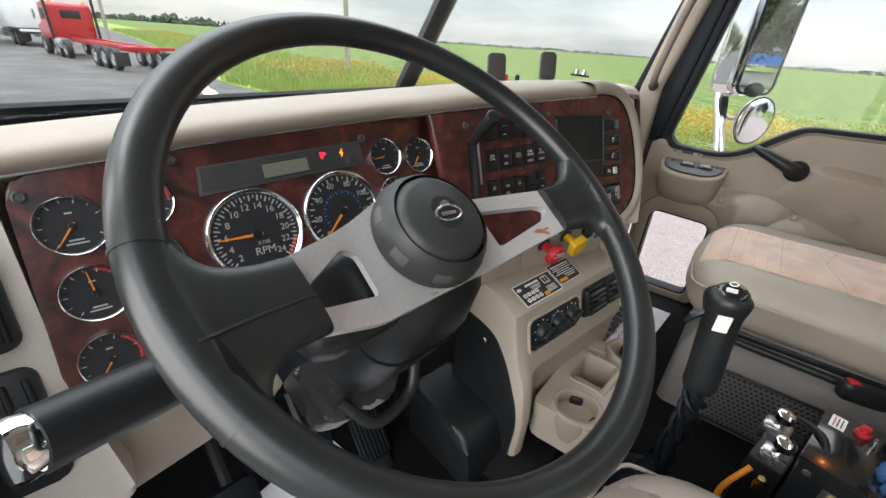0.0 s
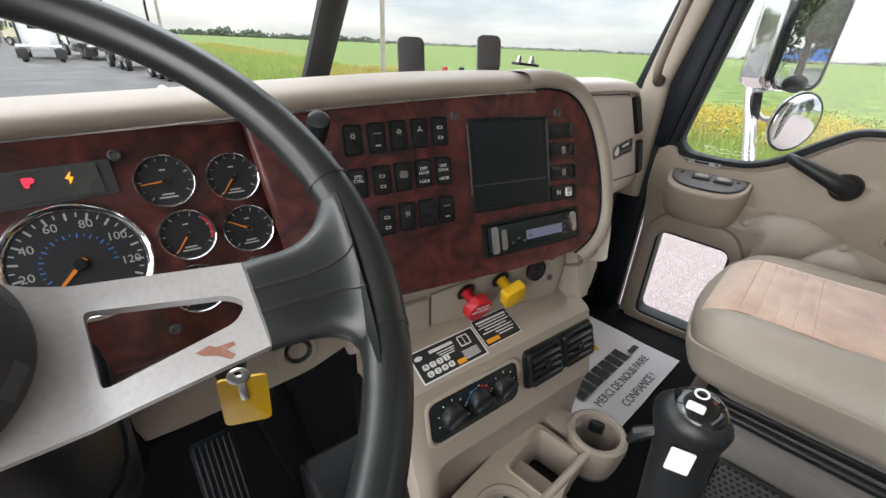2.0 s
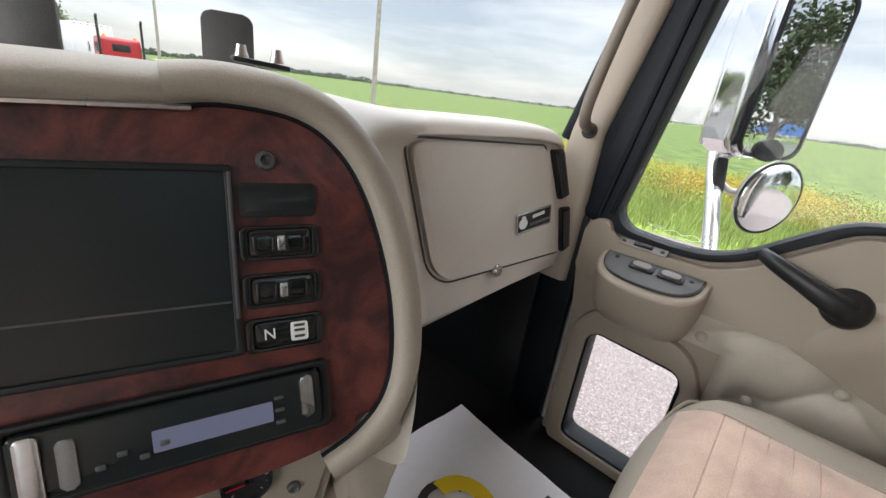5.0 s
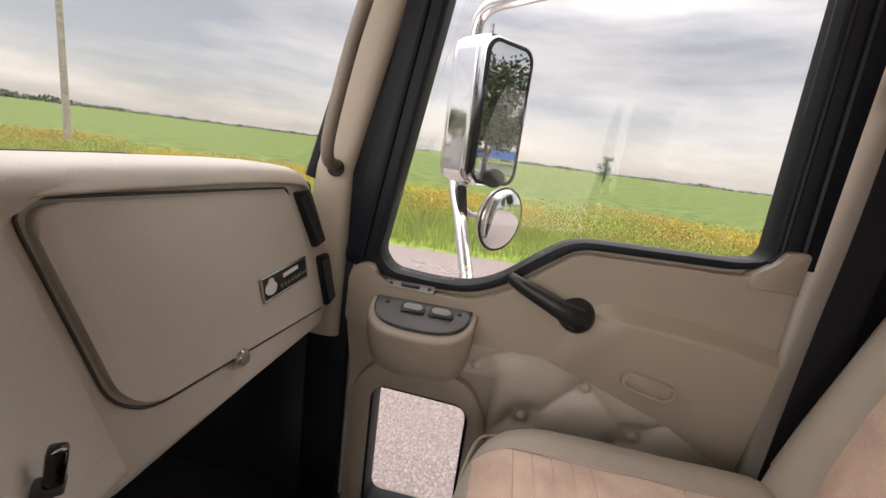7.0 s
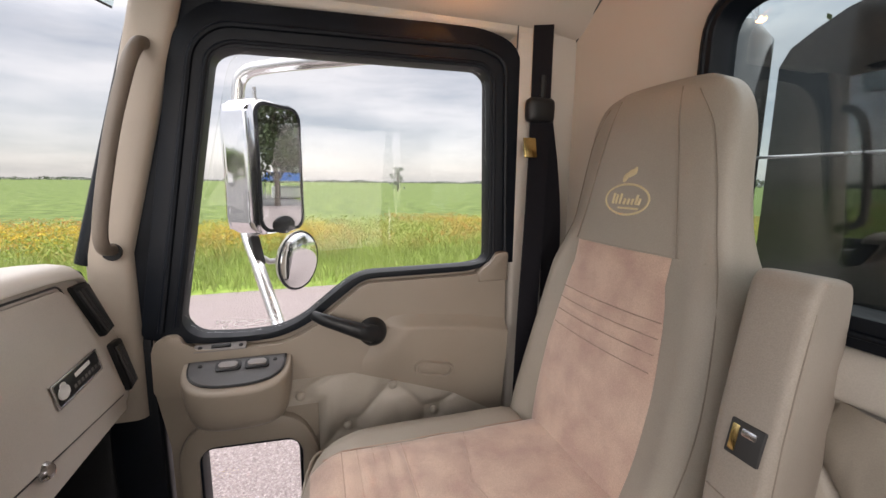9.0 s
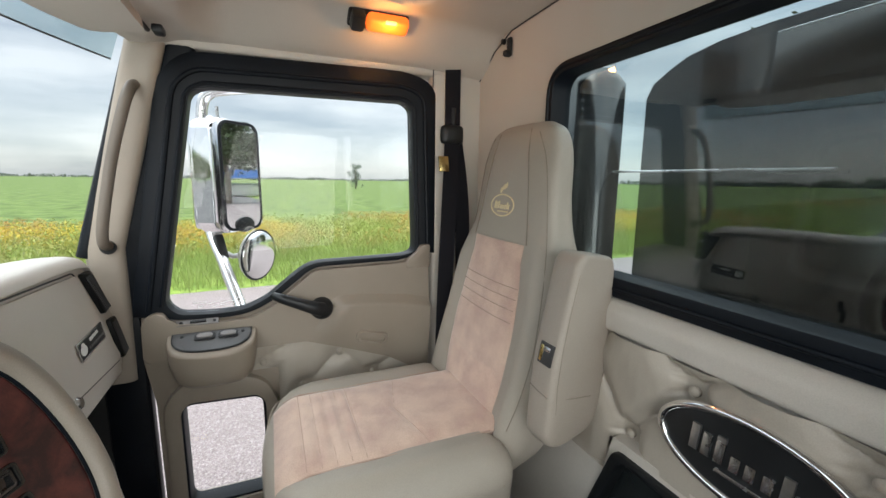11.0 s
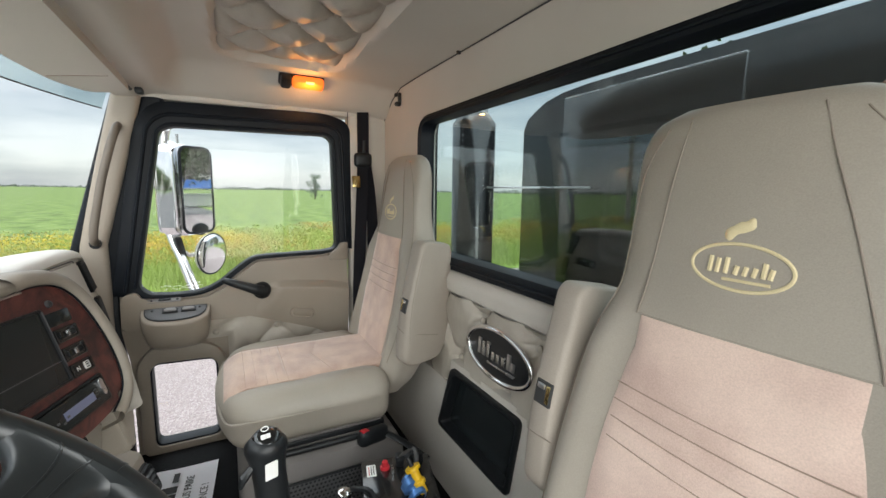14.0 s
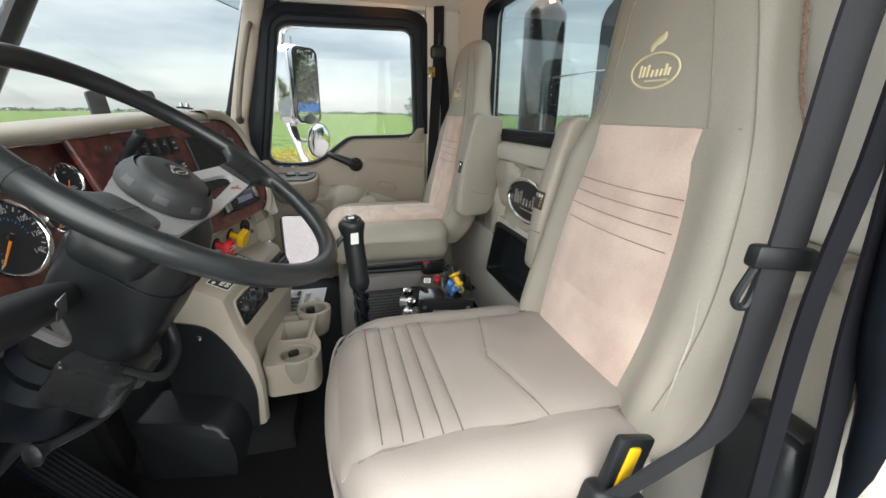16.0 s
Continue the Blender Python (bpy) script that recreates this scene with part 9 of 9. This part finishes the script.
arm_pts = [Vector(p) for p in ((1.06, 0.595, 0.585), (1.20, 0.595, 0.580), (1.31, 0.606, 0.610), (1.43, 0.668, 0.780), (1.545, 0.722, 0.915), (1.562, 0.730, 1.10), (1.550, 0.718, 1.345), (1.532, 0.690, 1.420), (1.47, 0.60, 1.436), (1.30, 0.40, 1.430), (1.06, 0.10, 1.42))]
part("bracket_tube", tube(spline(arm_pts, 6), 0.021, 14), M_SATIN, mir, "satin stainless bracket tube")
part("bracket_foot", box(0.05, 0.07, 0.10, at(1.04, 0.595, 0.585), 0.01), M_BLACK, mir)
part("bracket_foot", box(0.10, 0.06, 0.06, at(1.05, 0.10, 1.42), 0.01), M_BLACK, mir)
for z in (1.335, 0.885):
    part("mirror_link", tube([Vector((1.555, 0.722, z)), Vector((1.54, 0.69, z)), Vector((1.520, 0.655, z - 0.02 if z > 1 else z + 0.03))], 0.010, 8), M_BRUSHED, mir)
part("link_bolt", tube([Vector((1.50, 0.66, 1.30)), Vector((1.50, 0.66, 1.375))], 0.006, 8), M_BRUSHED, mir)
cvx = thing("convex_mirror", "round convex spotter mirror below the side mirror", "mirror", (1.45, 0.56, 0.72))
CM = plane_frame((1.458, 0.548, 0.803), -36, -3)
part("shell", lathe([(0.0, -0.040), (0.06, -0.034), (0.092, -0.016), (0.103, 0.0), (0.100, 0.005)], CM, 44), M_BRUSHED, cvx)
part("rim", lathe([(0.098, 0.0), (0.104, 0.004), (0.102, 0.009), (0.096, 0.008)], CM, 44), M_RUBBER, cvx)
part("mirror_glass", lathe([(0.0975 * math.sin(k / 14 * 0.0 + k / 14 * math.pi / 2), 0.005 + 0.022 * (math.cos(k / 14 * math.pi / 2))) for k in range(14, -1, -1)], CM, 44), M_MIRROR, cvx, "convex mirror glass", angle=80)
part("stem", tube([Vector((1.455, 0.680, 0.83)), Vector((1.47, 0.64, 0.80)), CM @ Vector((0, 0, -0.035))], 0.010, 8), M_BRUSHED, cvx)
part("clamp", box(0.045, 0.034, 0.105, at(1.470, 0.680, 0.835, 0, 30, 25), 0.008), M_BLACK, cvx)

# ---- behind the rear window: the dump body and the exhaust ----
body = thing("dump_body", "black painted dump body headboard behind the cab", "dump body", (0, -0.9, -0.3))
HBM = plane_frame((0, -1.10, 0))
part("headboard", slab([(-1.15, -0.6), (1.05, -0.6), (1.06, 1.47), (1.03, 1.525), (0.96, 1.565), (0.88, 1.600), (0.76, 1.622), (0.60, 1.632), (-0.6, 1.636), (-1.15, 1.63)], -0.05, 0.05, HBM, 0.012), M_BODY, body)
for k in range(4):
    part("stiffener", box(0.07, 0.05, 1.4, at(-0.98 + 0.48 * k, -1.03, 0.30), 0.012), M_BODY, body)
part("side_wall", box(0.05, 3.4, 1.9, at(1.0, -2.85, 0.50), 0.01), M_BODY, body)
rack = thing("headache_rack", "black steel plate with a bright top edge behind the cab", "rack", (0.03, -0.66, -0.3))
part("plate", box(0.607, 0.016, 1.77, at(0.0345, -0.664, 0.583), 0.003), M_BODY, rack)
part("worn_edge", box(0.603, 0.014, 0.003, at(0.0345, -0.663, 1.4695), 0.001), M_BRUSHED, rack)
part("post", box(0.05, 0.05, 1.6, at(0.30, -0.70, 0.50), 0.008), M_BODY, rack)
part("post", box(0.05, 0.05, 1.6, at(-0.23, -0.70, 0.50), 0.008), M_BODY, rack)
part("cross_rod", tube([Vector((1.00, -0.635, 1.147)), Vector((0.172, -0.635, 1.143))], 0.0036, 8), M_BRUSHED, rack)
shield = thing("heat_shield_plate", "black drilled plate beside the head of the exhaust", "heat shield", (0.97, -0.70, 1.40))
part("plate", box(0.012, 0.14, 0.30, at(1.0, -0.70, 1.545, 0, 0, 14), 0.004), M_BODY, shield)
for k in range(9):
    part("rivet", lathe([(0, 0.003), (0.004, 0.002), (0.005, 0)], at(0.992, -0.70, 1.425 + 0.030 * k, 0, -90, 14), 8), M_BRUSHED, shield)
stack = thing("exhaust_stack", "polished exhaust stack with a slotted black heat shield", "exhaust stack", (0.92, -0.42, -0.5))
part("pipe", lathe([(0.065, 0.0), (0.065, 3.0), (0.060, 3.02), (0.056, 3.02), (0.056, 2.95)], at(0.905, -0.62, -0.55), 28), M_BRUSHED, stack)
part("muffler", lathe([(0.07, 0.0), (0.105, 0.03), (0.105, 1.90), (0.07, 1.95)], at(0.905, -0.62, -0.45), 30), M_BODY, stack)
for k in range(40):
    a_ = radians(118)
    part("slot", box(0.008, 0.006, 0.013, at(0.905 + 0.105 * math.cos(a_), -0.62 + 0.105 * math.sin(a_), 0.30 + 0.0286 * k, 0, 0, 28), 0.002), M_CHROME, stack)
hood = part("hood", slab(rounded([(-0.72, 1.45), (0.72, 1.45), (0.66, 3.0), (0.40, 3.35), (-0.40, 3.35), (-0.66, 3.0)], 0.15, 5), 0.20, 0.56, ID, 0.12, 4), M_TRUCK_WHITE)
tagged(hood, "pale painted truck hood ahead of the windscreen", "hood", kind="structure")

orn = thing("hood_ornament", "small white ornament standing on the hood", "ornament", (0.044, 2.55, 0.55))
part("figure", tube(spline([Vector((0.044, 2.49, 0.715)), Vector((0.044, 2.52, 0.738)), Vector((0.044, 2.57, 0.745)), Vector((0.044, 2.60, 0.768)), Vector((0.044, 2.62, 0.764))], 5), [0.010, 0.018, 0.022, 0.023, 0.022, 0.021, 0.020, 0.020, 0.020, 0.020, 0.020, 0.019, 0.018, 0.018, 0.020, 0.022, 0.022, 0.020, 0.017, 0.012, 0.006], 10), M_TRUCK_WHITE, orn)
part("foot", box(0.05, 0.13, 0.18, at(0.044, 2.55, 0.630), 0.008), M_TRUCK_WHITE, orn)
for p_ in (seat_d.children):
    if p_.name.startswith("backrest"):
        edge_rows = [Vector((-0.594 - w_, 0.020 + f_, 0.521 + h_)) for h_, w_, f_ in ((0.36, 0.214, -0.175), (0.43, 0.196, -0.172), (0.50, 0.176, -0.174), (0.56, 0.162, -0.176), (0.62, 0.148, -0.178), (0.67, 0.132, -0.180), (0.705, 0.110, -0.180), (0.722, 0.07, -0.176))]
        edge_path = [p + Vector((0.0008 * math.sin(k * 2.1), 0.001 * math.sin(k * 1.3 + 1), 0.0)) for k, p in enumerate(spline(edge_rows, 8))]
        part("fleece_edge", tube(edge_path, [0.0050 + 0.0007 * math.sin(k * 1.7) for k in range(len(edge_path))], 8), M_SHEEPSKIN, p_, "brown fleece showing at the cover's edge")
part("torn_seam", tube(spline([Vector((-0.838, 0.012, 0.735)), Vector((-0.842, 0.016, 0.68)), Vector((-0.838, 0.022, 0.62)), Vector((-0.832, 0.028, 0.54))], 6), [0.0004] + [0.0014] * 4 + [0.002, 0.0016, 0.0024, 0.003, 0.0024, 0.003, 0.002, 0.0024, 0.002, 0.0015, 0.001, 0.001, 0.0006, 0.0004], 7, flat=0.5), mat("pale_torn_foam", (0.58, 0.53, 0.46), 0.9, grain=0.3, gscale=500, bump=0.4), seat_d, "pale foam showing through a torn seam")

dseal = part("door_seal", tube(spline([Vector((-0.985, -0.02, 1.50)), Vector((-0.987, -0.035, 1.05)), Vector((-0.987, -0.065, 0.77)), Vector((-0.987, -0.118, 0.60)), Vector((-0.985, -0.14, 0.30)), Vector((-0.985, -0.14, 0.05))], 6), 0.020, 10), M_RUBBER)
tagged(dseal, "black rubber seal along the driver's doorway", "seal", kind="structure")
